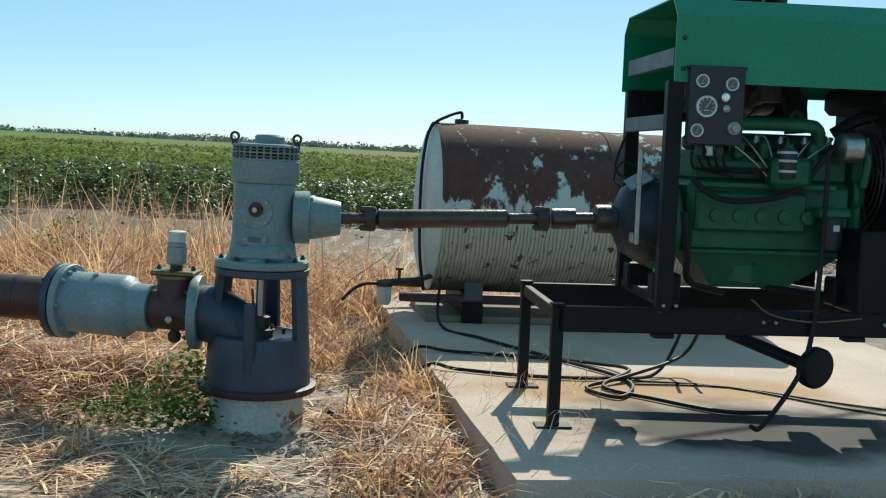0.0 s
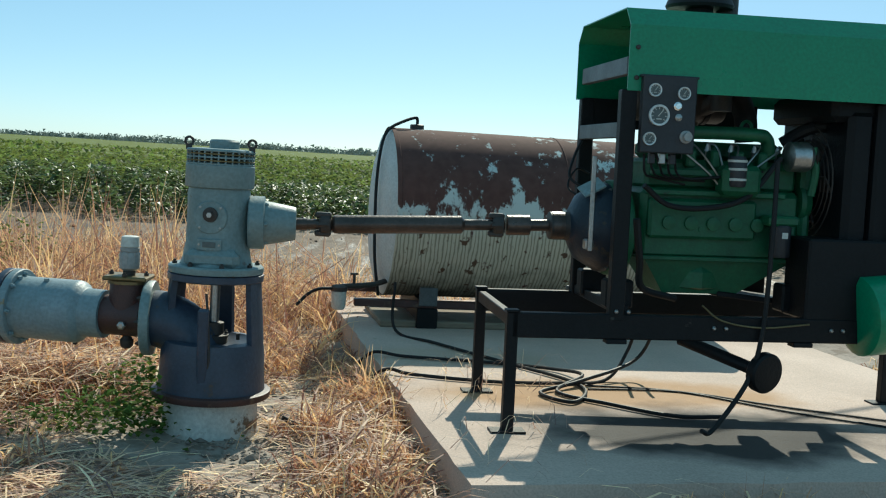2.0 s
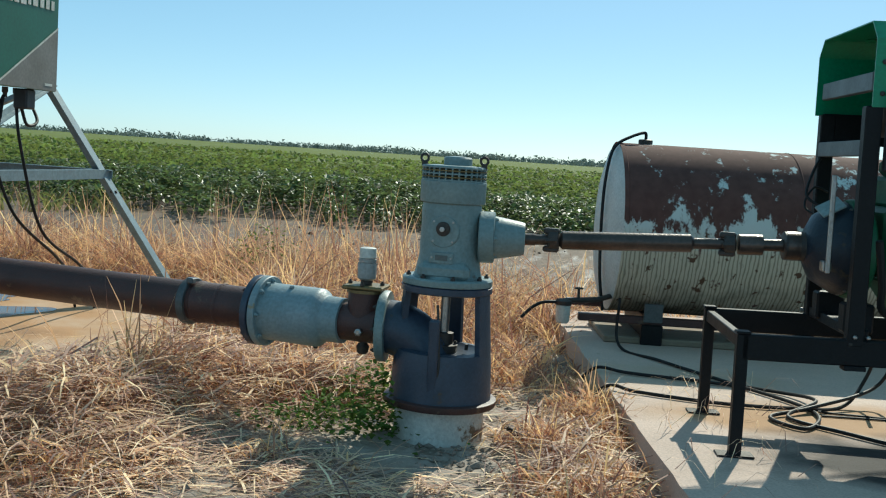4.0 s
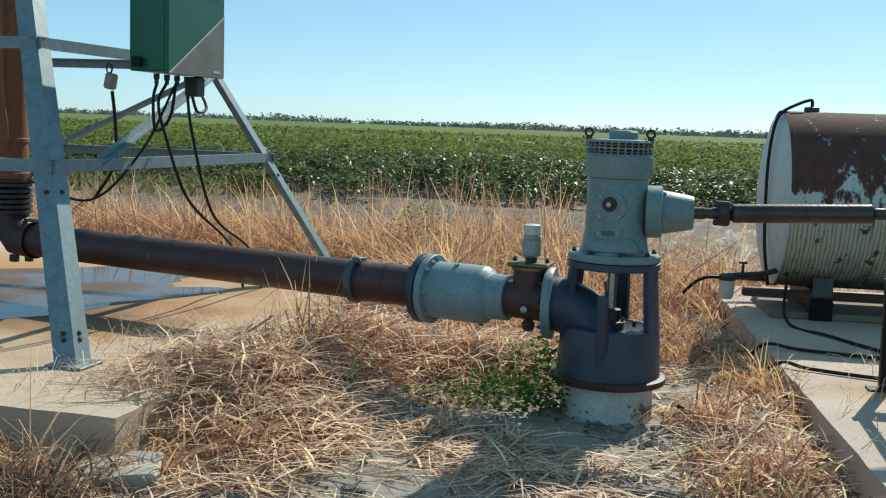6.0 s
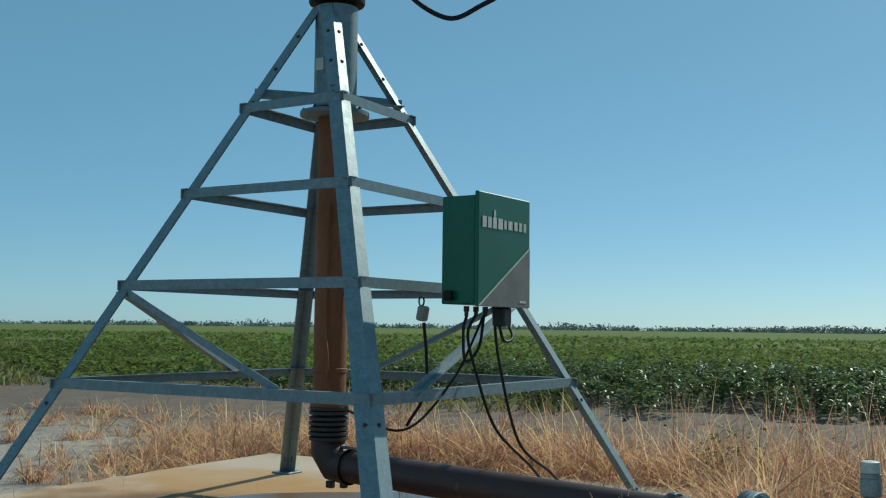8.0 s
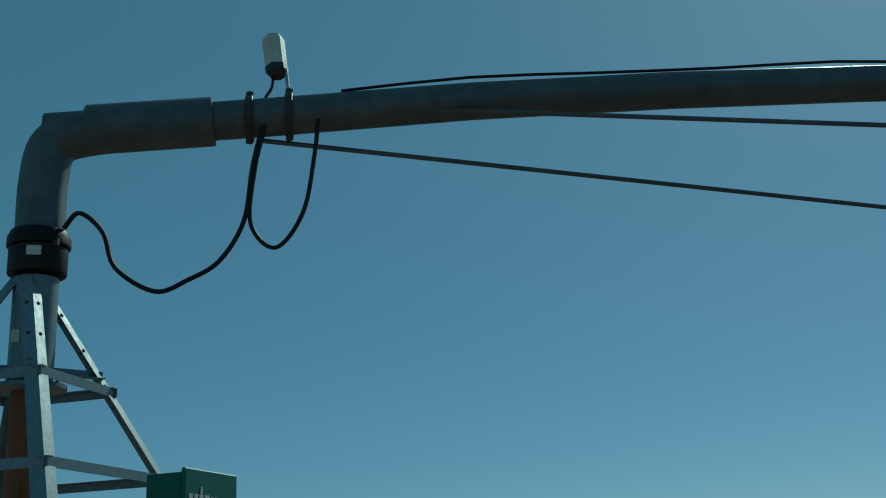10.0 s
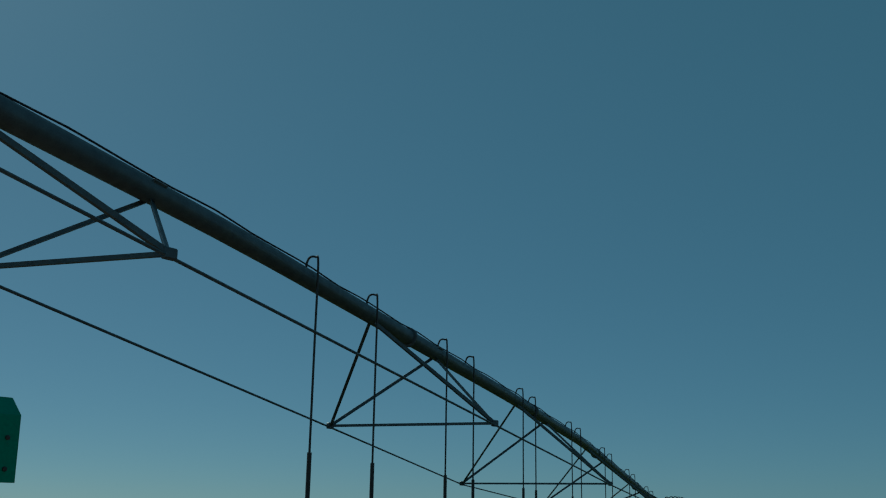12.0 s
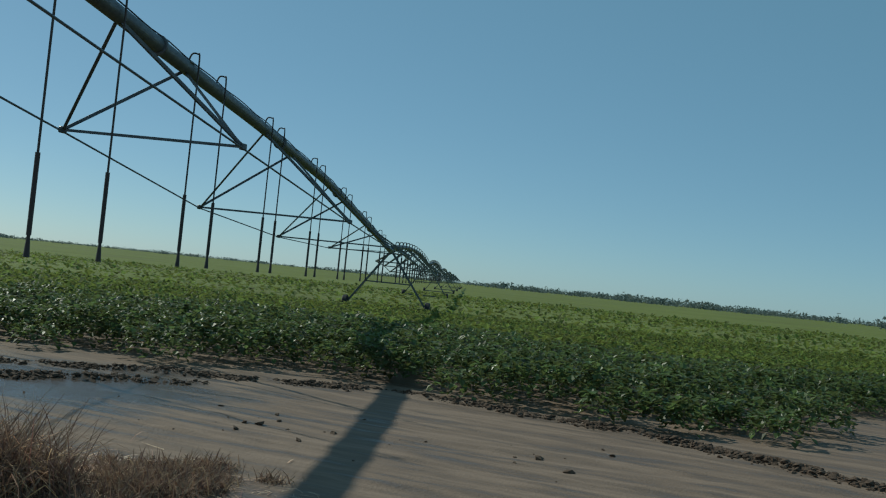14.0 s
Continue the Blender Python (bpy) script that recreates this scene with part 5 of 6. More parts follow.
# ---- fuel tank ----
def tank_material():
    """White paint peeling over brown rust on the upper half, dirty run-down streaks below."""
    m = bpy.data.materials.new("tank_shell")
    m.use_nodes = True
    n, l = m.node_tree.nodes, m.node_tree.links
    b = n["Principled BSDF"]
    tc = n.new("ShaderNodeTexCoord")
    sep = n.new("ShaderNodeSeparateXYZ")
    l.new(tc.outputs["Object"], sep.inputs[0])
    nz = n.new("ShaderNodeTexNoise")
    mp = n.new("ShaderNodeMapping")
    mp.inputs["Scale"].default_value = (1.0, 1.0, 0.55)
    l.new(tc.outputs["Object"], mp.inputs[0]), l.new(mp.outputs[0], nz.inputs[0])
    nz.inputs["Scale"].default_value, nz.inputs["Detail"].default_value, nz.inputs["Roughness"].default_value = 4.6, 10, 0.7
    # rust grows with height on the shell
    hr = n.new("ShaderNodeMapRange")
    hr.inputs[1].default_value, hr.inputs[2].default_value, hr.inputs[3].default_value, hr.inputs[4].default_value = -0.26, 0.34, -0.13, 0.115
    l.new(sep.outputs[2], hr.inputs[0])
    ad = n.new("ShaderNodeMath")
    l.new(nz.outputs[0], ad.inputs[0]), l.new(hr.outputs[0], ad.inputs[1])
    th = n.new("ShaderNodeMapRange")
    th.inputs[1].default_value, th.inputs[2].default_value = 0.5, 0.54
    l.new(ad.outputs[0], th.inputs[0])
    # drip streaks
    wv = n.new("ShaderNodeTexWave")
    wv.bands_direction = "X"
    wv.inputs["Scale"].default_value, wv.inputs["Distortion"].default_value, wv.inputs["Detail"].default_value, wv.inputs["Detail Scale"].default_value = 11.0, 5.0, 5, 1.6
    mp2 = n.new("ShaderNodeMapping")
    mp2.inputs["Scale"].default_value = (1, 0.3, 0.3)
    l.new(tc.outputs["Object"], mp2.inputs[0]), l.new(mp2.outputs[0], wv.inputs[0])
    st = n.new("ShaderNodeMapRange")
    st.inputs[1].default_value, st.inputs[2].default_value = 0.5, 1.15
    l.new(wv.outputs[0], st.inputs[0])
    lo = n.new("ShaderNodeMapRange")
    lo.inputs[1].default_value, lo.inputs[2].default_value, lo.inputs[3].default_value, lo.inputs[4].default_value = 0.05, -0.12, 0, 0.8
    l.new(sep.outputs[2], lo.inputs[0])
    mu = n.new("ShaderNodeMath")
    mu.operation = "MULTIPLY"
    l.new(st.outputs[0], mu.inputs[0]), l.new(lo.outputs[0], mu.inputs[1])

    def mixc(a, bcol, fac):
        x = n.new("ShaderNodeMix")
        x.data_type = "RGBA"
        if isinstance(a, tuple):
            x.inputs[6].default_value = (*a, 1)
        else:
            l.new(a, x.inputs[6])
        x.inputs[7].default_value = (*bcol, 1)
        l.new(fac, x.inputs[0])
        return x.outputs[2]
    n2 = n.new("ShaderNodeTexNoise")
    n2.inputs["Scale"].default_value, n2.inputs["Detail"].default_value = 14, 6
    l.new(tc.outputs["Object"], n2.inputs[0])
    dirt = mixc((0.62, 0.66, 0.64), (0.60, 0.52, 0.38), lo.outputs[0])
    dirt = mixc(dirt, (0.09, 0.065, 0.04), mu.outputs[0])
    grime, gsum = n.new("ShaderNodeMapRange"), n.new("ShaderNodeMath")
    gsum.operation, gsum.inputs[1].default_value = "MULTIPLY_ADD", 0.7
    l.new(nz.outputs[0], gsum.inputs[0]), l.new(sep.outputs[2], gsum.inputs[2])
    grime.inputs[1].default_value, grime.inputs[2].default_value, grime.inputs[4].default_value = -0.02, -0.3, 0.85
    l.new(gsum.outputs[0], grime.inputs[0])
    dirt = mixc(dirt, (0.055, 0.042, 0.03), grime.outputs[0])
    sp = n.new("ShaderNodeMapRange")
    sp.inputs[1].default_value, sp.inputs[2].default_value = 0.62, 0.66
    l.new(n2.outputs[0], sp.inputs[0])
    dirt = mixc(dirt, (0.13, 0.075, 0.05), sp.outputs[0])
    rs = n.new("ShaderNodeMix")
    rs.data_type = "RGBA"
    rs.inputs[6].default_value, rs.inputs[7].default_value = (0.17, 0.085, 0.073, 1), (0.075, 0.037, 0.032, 1)
    l.new(n2.outputs[0], rs.inputs[0])
    fin = n.new("ShaderNodeMix")
    fin.data_type = "RGBA"
    l.new(th.outputs[0], fin.inputs[0]), l.new(dirt, fin.inputs[6]), l.new(rs.outputs[2], fin.inputs[7])
    l.new(fin.outputs[2], b.inputs["Base Color"])
    b.inputs["Roughness"].default_value = 0.85
    b.inputs["Specular IOR Level"].default_value = 0.15
    bp = n.new("ShaderNodeBump")
    bp.inputs["Strength"].default_value, bp.inputs["Distance"].default_value = 0.35, 0.006
    l.new(th.outputs[0], bp.inputs["Height"]), l.new(bp.outputs[0], b.inputs["Normal"])
    return m


def build_tank():
    t = thing("fuel_tank", pose(-0.12, 7.98, 0.97, 0, 0, 9.5), "rusty fuel tank with peeling white paint on skids", "fuel tank")
    R = 0.65
    shell = part("shell", lathe([(R, 0), (R + 0.006, 0.0), (R + 0.006, 0.03), (R, 0.034), (R, 2.6), (R + 0.006, 2.604), (R + 0.006, 2.64), (R, 2.64)], (0, 0, 0), (1, 0, 0), 64, False), tank_material(), t, "", True)
    for x, sg in ((0.01, -1), (2.63, 1)):
        part("end", lathe([(R - 0.002, 0), (R * 0.93, 0.035), (R * 0.7, 0.075), (R * 0.35, 0.1), (0.01, 0.108)], (x, 0, 0), (sg, 0, 0), 56), M_TANKEND, t, "white painted dished end", True)
    part("weld_seam", lathe([(R + 0.002, 1.3), (R + 0.005, 1.306), (R + 0.002, 1.312)], (0, 0, 0), (1, 0, 0), 64, False), shell.data.materials[0], t, "", True)
    for x in (0.3, 2.3):
        part("saddle", box((x, 0, -0.73), (0.12, 0.9, 0.22), 0.01), M_BLACK, t, "black steel saddle")
        part("saddle_clip", box((x, -0.46, -0.6), (0.14, 0.02, 0.14), 0.005), M_GALVD, t)
        part("saddle_leg", box((x, -0.42, -0.765), (0.16, 0.08, 0.15), 0.008), M_BLACK, t)
    for y in (-0.42, 0.42):
        part("skid", box((1.2, y, -0.66), (2.9, 0.07, 0.055), 0.006), M_RUST, t, "rusty steel skid bar")
    part("timber", box((1.3, 0.02, -0.815), (2.7, 0.9, 0.05), 0.008), M_WOOD, t, "weathered timber bearer")
    part("vent_base", lathe([(0.05, 0.64), (0.055, 0.645), (0.055, 0.68), (0.045, 0.685)], (0.22, 0, 0), seg=16), M_DARK, t)
    v = part("vent_pipe", tube([(0.22, 0, 0.67), (0.22, 0, 0.72), (0.2, -0.01, 0.735), (0.1, -0.08, 0.7), (-0.02, -0.15, 0.63), (-0.08, -0.22, 0.5), (-0.11, -0.27, 0.2), (-0.1, -0.3, -0.3), (-0.06, -0.33, -0.62)], 0.012, 8), M_CABLE, t, "black vent hose over the end", True)
    part("outlet_pipe", tube([(0.0, -0.36, -0.5), (-0.12, -0.4, -0.53), (-0.3, -0.46, -0.54), (-0.42, -0.5, -0.55)], 0.02, 8), M_DARK, t)
    f = part("filter_bowl", lathe([(0.04, 0), (0.052, 0.02), (0.055, 0.13), (0.045, 0.14)], (-0.37, -0.48, -0.71), seg=20), M_WHITE, t, "white fuel filter bowl", True)
    part("filter_head", lathe([(0.06, 0), (0.062, 0.03), (0.03, 0.045)], (-0.37, -0.48, -0.575), seg=18), M_DARK, f)
    part("valve_handle", add_box(add_box(bmesh.new(), (-0.26, -0.45, -0.49), (0.02, 0.02, 0.07), 0.003), (-0.26, -0.45, -0.45), (0.06, 0.025, 0.015), 0.003), M_DARK, t)
    part("fuel_hose", tube([(-0.42, -0.5, -0.555), (-0.52, -0.52, -0.56), (-0.6, -0.53, -0.6), (-0.68, -0.54, -0.68)], 0.012, 8), M_CABLE, t)


build_tank()


def build_hoses():
    z = 0.145
    runs = [
        [(0.0, 7.3, 0.5), (0.02, 7.25, z + 0.02), (0.3, 6.9, z), (0.75, 6.3, z), (1.05, 5.9, z), (1.12, 5.6, z), (1.0, 5.3, z), (0.85, 5.5, z), (1.1, 5.75, z + 0.02), (1.5, 6.1, z + 0.1), (1.6, 6.0, 0.5)],
        [(-0.2, 6.47, 0.06), (-0.13, 6.43, 0.135), (-0.06, 6.4, 0.155), (0.1, 6.35, z), (0.6, 6.3, z), (1.0, 6.2, z), (1.15, 5.9, z + 0.03), (0.95, 5.55, z), (1.2, 5.3, z), (1.5, 5.1, z), (1.75, 5.05, z + 0.02)],
        [(-0.12, 5.93, 0.05), (-0.05, 5.9, 0.13), (0.02, 5.87, 0.155), (0.15, 5.8, z), (0.6, 5.72, z), (1.0, 5.78, z), (1.3, 5.95, z), (1.45, 6.1, 0.3), (1.48, 6.0, 0.52)],
    ]
    for r in runs:
        o = part("fuel_hose", tube(r, 0.011, 8), M_CABLE, None, "", True)
        tagged(o, "black rubber hose lying in loops on the slab", "hose", "hoses on the slab")
    for k in range(2):
        o = part("thin_cable", tube([(1.15, 5.7 + 0.1 * k, z - 0.008), (1.7, 5.75, z - 0.008), (2.2, 5.5 - 0.12 * k, z - 0.008), (2.9, 5.2 - 0.2 * k, z - 0.008)], 0.006, 6), M_CABLE, None, "", True)
        tagged(o, "thin dark cable across the slab", "cable", "cables on the slab")
    g = part("ground_hose", tube([(-0.5, 4.9, 0.08), (-0.4, 4.95, 0.03), (-0.2, 5.1, 0.03), (-0.1, 5.2, 0.02)], 0.012, 8), M_CABLE, None, "", True)
    tagged(g, "short black hose at the pump's foot", "hose")


build_hoses()

# ---- lateral pipe of the pivot with trusses, drops and drive towers ----
PH = 0.3936
PROFILE_S, PROFILE_Z = (-2, 0, 1, 4, 8, 15, 22, 30, 41, 54, 64.3), (4.95, 4.98, 5.05, 5.3, 5.42, 5.42, 5.24, 5.03, 4.62, 3.68, 2.86)
PHB = 0.4276
SPAN1 = 64.3


class Span:
    """A pipe span that starts at a point of the plan and runs along a bearing; height along it by a parabola."""

    def __init__(self, o, ph, z):
        self.o, self.u, self.v, self.z = o, Vector((math.cos(ph), math.sin(ph), 0)), Vector((-math.sin(ph), math.cos(ph), 0)), z

    def at(self, s, side=0.0, dz=0.0):
        p = self.o + self.u * s + self.v * side
        return Vector((p.x, p.y, self.z(s) + dz))




def profile(s):
    """Height of the first span's pipe, eased between its known heights."""
    w = np.linspace(-1.5, 1.5, 7)
    return float(np.mean(np.interp(s + w * min(1.0, 0.25 + abs(s) / 6), PROFILE_S, PROFILE_Z)))


first = Span(Vector((TX, TY, 0)), PH, profile)
end1 = first.at(SPAN1)


def bar(p, q, w):
    return add_profile(bmesh.new(), p, q, [(-w / 2, -w / 2), (w / 2, -w / 2), (w / 2, -w / 2 + w * 0.2), (-w / 2 + w * 0.2, -w / 2 + w * 0.2), (-w / 2 + w * 0.2, w / 2), (-w / 2, w / 2)])


def build_span(sp, L, s0, trusses, drops, r, label, fine, dh=(2.2, 1.4)):
    t = thing("pivot_span", Matrix(), label, "irrigation span", "spans of the pivot")
    n = 40 if fine else 14
    part("pipe", tube([sp.at(s0 + (L - s0) * i / n) for i in range(n + 1)], r, 16 if fine else 8, 0), M_GALVD, t, "weathered galvanised water pipe", True)
    rods = {1: [sp.at(s0 + 1.6, 0.03, -r - 0.03)], -1: [sp.at(s0 + 2.9, -r * 0.6, -r * 0.6)]}
    for s, h, w in trusses:
        nodes = {sg: sp.at(s, sg * w / 2, -h) for sg in (1, -1)}
        for sg in (1, -1):
            bw = 0.06 if fine else 0.09
            part("strut", bar(sp.at(s - dh[0], sg * 0.05, -r * 0.8), nodes[sg], bw), M_GALVD, t)
            part("strut", bar(sp.at(s + dh[1], sg * 0.05, -r * 0.8), nodes[sg], bw), M_GALVD, t)
            part("node_shoe", box(nodes[sg], (0.16, 0.08, 0.12), 0.015), M_GALVD, t)
            rods[sg].append(nodes[sg] + Vector((0, 0, -0.03)))
            if fine:
                part("saddle_plate", box(sp.at(s + (-dh[0] if sg > 0 else dh[1]), sg * r * 0.5, 0), (0.28, 0.24, 0.03), 0.006, Euler((sg * 0.9, 0, PH)).to_matrix()), M_GALVD, t)
        part("cross_tie", bar(nodes[1], nodes[-1], 0.05 if fine else 0.07), M_GALVD, t)
        if fine:
            j = part("joint_flange", lathe([(r + 0.01, -0.05), (r + 0.045, -0.04), (r + 0.045, 0.04), (r + 0.01, 0.05)], sp.at(s - 0.25), sp.u, 18), M_GALVD, t, "", True) if s > s0 + 15 else None
    for sg in (1, -1):
        rods[sg].append(sp.at(L - 1.6, 0.0, -r - 0.02))
        for p, q in zip(rods[sg], rods[sg][1:]):
            part("truss_rod", rod(p, q, 0.019 if fine else 0.03, seg=6), M_GALVD, t)
    for i, s in enumerate(drops):
        sg = 1 if i % 2 == 0 else -1
        zb = 1.4 + float(drop(sp.at(s).x)) * 0.3
        o = 0.2
        d = part("drop_hose", tube([sp.at(s, 0, r), sp.at(s, 0, 0.22), sp.at(s, -o * 0.25, 0.32), sp.at(s, -o * 0.75, 0.32), sp.at(s, -o, 0.2), sp.at(s, -o, -1.0), Vector((*sp.at(s, -o).xy, 2.68))], 0.018 if fine else 0.03, 6, 4), M_DARK, t, "gooseneck and drop pipe")
        b = sp.at(s, -o)
        part("drop_weight", rod((b.x, b.y, 2.68), (b.x, b.y, zb + 0.2), 0.035 if fine else 0.05, seg=8), M_DARK, d, "dark hose sleeve")
        part("nozzle", rod((b.x, b.y, zb + 0.22), (b.x, b.y, zb - 0.1), 0.022, 0.045, 8), M_DARK, d)
    return t


TR1 = [(11.55, 1.2, 2.5), (22.3, 1.67, 3.4), (33.0, 2.03, 4.35), (43.6, 1.87, 4.3), (54.35, 1.1, 3.9)]
HK1 = [17.3, 19.85, 23.95, 26.0, 30.8, 32.3, 37.6, 39.2, 44.2, 45.9, 50.7, 52.5, 57.2, 59.1]
lateral = build_span(first, SPAN1, 0.0, TR1, HK1, 0.15, "long galvanised pipe span on bowed trusses with hanging drops", True)
part("long_cable", tube([first.at(s, -0.05, 0.168 + 0.018 * math.sin(s * 2.3)) for s in np.linspace(2.2, 62, 60)], 0.014, 6, 2), M_CABLE, lateral, "black cable clipped along the pipe")
part("cable_clip", lathe([(0.02, -0.03), (0.03, 0.0), (0.01, 0.03)], first.at(8.15, 0, 0.19), (0, 0, 1), 8), M_DARK, lateral)
part("pivot_elbow", tube([(TX, TY, 4.15), (TX, TY, 4.6), Vector((TX, TY, 4.88)) + first.u * 0.06, Vector((TX, TY, 4.98)) + first.u * 0.3, first.at(0.9), first.at(1.1)], 0.175, 18, 6), M_GALVD, lateral, "", True)
part("sleeve", lathe([(0.18, 0.3), (0.19, 0.31), (0.19, 1.22), (0.18, 1.235)], first.at(0.0), first.at(1.2) - first.at(0), 24), M_GALVD, lateral, "", True)
for s in (1.5, 1.8):
    part("clamp", lathe([(0.17, -0.03), (0.18, -0.025), (0.18, 0.025), (0.17, 0.03)], first.at(s), first.u, 20), M_DARK, lateral)
    part("clamp_bolt", lathe([(0.03, -0.21), (0.03, 0.21)], first.at(s, -0.02), (0, 0, 1), 8), M_DARK, lateral)


def build_pipe_cables():
    def down(s, z):
        return Vector((*first.at(s, -0.12).xy, z))
    a = tube([first.at(1.6, -0.1, -0.12), down(1.53, 4.64), down(1.47, 4.22), down(1.3, 3.92), down(1.08, 3.78), down(0.85, 3.70), down(0.57, 3.88), down(0.47, 4.15), down(0.3, 4.30), Vector((TX + 0.2, TY, 4.2))], 0.018, 8)
    tagged(part("power_cable", a, M_CABLE, None, "", True), "black cable looping from the pipe to the collector", "cable", "cables of the tower")
    b = tube([first.at(1.62, -0.1, -0.12), down(1.55, 4.64), down(1.52, 4.20), down(1.7, 4.01), down(1.9, 4.28), down(1.99, 4.74), first.at(2.02, -0.1, -0.1)], 0.017, 8)
    tagged(part("power_cable", b, M_CABLE, None, "", True), "black cable loop hanging below the pipe", "cable", "cables of the tower")
    g = thing("antenna_box", Matrix.Translation(first.at(1.72, 0.0, 0.26)), "small pale plastic receiver standing on the pipe", "receiver")
    part("case", lathe([(0.05, 0.14), (0.085, 0.17), (0.09, 0.4), (0.07, 0.44)], (0, 0, 0), (-0.12, 0, 1), 6), M_WHITE, g)
    part("base", lathe([(0.06, 0.08), (0.09, 0.12), (0.09, 0.17)], (0, 0, 0), (-0.12, 0, 1), 6), M_PANEL, g)
    part("mast", rod((0.08, 0, -0.06), (0.06, 0, 0.13), 0.014), M_STEEL, g)
    part("lead", tube([(-0.05, 0, 0.1), (-0.06, 0, 0.0), (-0.1, -0.05, -0.12)], 0.012, 6), M_CABLE, g)


build_pipe_cables()


def build_drive_tower(sp, s, label):
    t = thing("drive_tower", Matrix(), label, "drive tower", "drive towers of the pivot")
    top = sp.at(s, 0, 0.05)
    feet = {}
    for sg in (1, -1):
        hub = Vector((*sp.at(s, sg * 2.4).xy, 0.32 + float(drop(sp.at(s).x))))
        feet[sg] = hub
        for d in (-0.25, 0.25):
            part("leg", bar(top + sp.u * d, hub + sp.u * d * 0.3 + Vector((0, 0, 0.1)), 0.1), M_GALVD, t)
        w = part("wheel", lathe([(0.3, -0.13), (0.56, -0.15), (0.62, -0.1), (0.62, 0.1), (0.56, 0.15), (0.3, 0.13)], hub, sp.v, 22), M_CABLE, t, "black lugged tyre", True)
        part("rim", lathe([(0.3, -0.1), (0.31, 0.1)], hub, sp.v, 16), M_GALVD, w)
        part("gearbox", box(hub + sp.u * 0.1, (0.3, 0.3, 0.25), 0.03), M_DARK, t)
    part("base_beam", bar(feet[1] + Vector((0, 0, 0.15)), feet[-1] + Vector((0, 0, 0.15)), 0.14), M_GALVD, t)
    for f in (0.45,):
        part("cross_bar", bar(feet[1].lerp(top, f), feet[-1].lerp(top, f), 0.07), M_GALVD, t)


build_drive_tower(first, SPAN1, "distant two-wheeled drive tower standing in the crop")
o, zt = end1.copy(), end1.z
for k in range(6):
    L = 55.0
    sp = Span(Vector((o.x, o.y, 0)), PHB, lambda s, zt=zt: zt + 0.2 + 0.62 * (1 - ((s - 27.5) / 27.5) ** 2))
    tr = [(L * (i + 0.5) / 5, 1.0 + 0.9 * (1 - abs(i - 2) / 2.0), 2.6 + 1.4 * (1 - abs(i - 2) / 2.0)) for i in range(5)]
    build_span(sp, L, 0.0, tr, [3 + 3.6 * i for i in range(14)] if k < 2 else [], 0.15, "far galvanised pipe span on bowed trusses", False)
    build_drive_tower(sp, L, "distant two-wheeled drive tower standing in the crop")
    o = sp.at(L)

# ---- crop ----


def leaf_quads(cx, cy, cz, size, tilt, az):
    """Folded leaves: two triangles-pairs hinged on the midrib; arrays in, vertices (n, 6, 3) out."""
    n = len(cx)
    d = np.stack([np.cos(az) * np.cos(tilt), np.sin(az) * np.cos(tilt), np.sin(tilt)], -1)
    s = np.stack([-np.sin(az), np.cos(az), np.zeros(n)], -1)
    u = np.cross(d, s)
    c = np.stack([cx, cy, cz], -1)
    L, w = size[:, None], size[:, None] * 0.42
    base, mid, tip = c, c + d * L * 0.55 + u * (-0.06 * L), c + d * L - u * (0.0 * L)
    fold = 0.16 * L
    a, b = c + d * L * 0.45 + s * w - u * fold * -1, c + d * L * 0.45 - s * w + u * fold
    return np.stack([base, a, tip, mid, b], 1)


def build_leaves(name, cx, cy, cz, size, tilt, az, material):
    v = leaf_quads(cx, cy, cz, size, tilt, az)
    n = len(cx)
    k = (np.arange(n) * 5)[:, None]
    f = np.concatenate([k + np.array([[0, 3, 2, 1]]), k + np.array([[0, 4, 2, 3]])])
    return sheet(name, v.reshape(-1, 3), f, material)


def crop_plants(r0, r1, dx, dy, leaves, size, hgt):
    """Plants on rows of the field between two distances from the pump, as leaf positions."""
    xs, ys = np.meshgrid(np.arange(-r1, r1, dx), np.arange(-30, r1 + 10, dy))
    x, y = xs.ravel(), ys.ravel()
    c, s = math.cos(0.28), math.sin(0.28)
    x, y = x * c - y * s, x * s + y * c
    x, y = x + rng.normal(0, 0.09, len(x)) * dx, y + rng.normal(0, 0.2, len(x)) * dy
    d = np.hypot(x, y)
    a = np.degrees(np.arctan2(-x, y))
    edge = value_noise(x, y, 1.7, 9) * 1.3
    ok = inside(x + (value_noise(x, y, 2.5, 8) - 0.5) * 1.2, y - edge, FIELD) & (d > r0) & (d <= r1) & (a < 78) & (a > -100)
    # the planting thins out near the edge
    near = ~inside(x, y - 2.6, FIELD)
    ok &= ~(near & (rng.random(len(x)) < 0.5))
    x, y = x[ok], y[ok]
    h = hgt * (0.78 + 0.4 * value_noise(x, y, 6, 11)) * rng.uniform(0.8, 1.15, len(x)) * np.where(near[ok], rng.uniform(0.55, 1.0, len(x)), 1)
    n = len(x)
    t = np.repeat(np.arange(n), leaves)
    m = len(t)
    az = rng.uniform(0, 2 * math.pi, m)
    q = rng.random(m) ** 0.55
    rr = (0.12 + 0.5 * np.sqrt(rng.random(m)) * (1.05 - 0.55 * q)) * min(dx, 0.95) * 0.75
    z = h[t] * (0.08 + 0.92 * q) + drop(x[t])
    cx, cy = x[t] + rr * np.cos(az), y[t] + rr * np.sin(az)
    tilt = rng.normal(-0.05, 0.45, m)
    return cx, cy, z, size * rng.uniform(0.6, 1.25, m), tilt, az + rng.normal(0, 0.7, m)


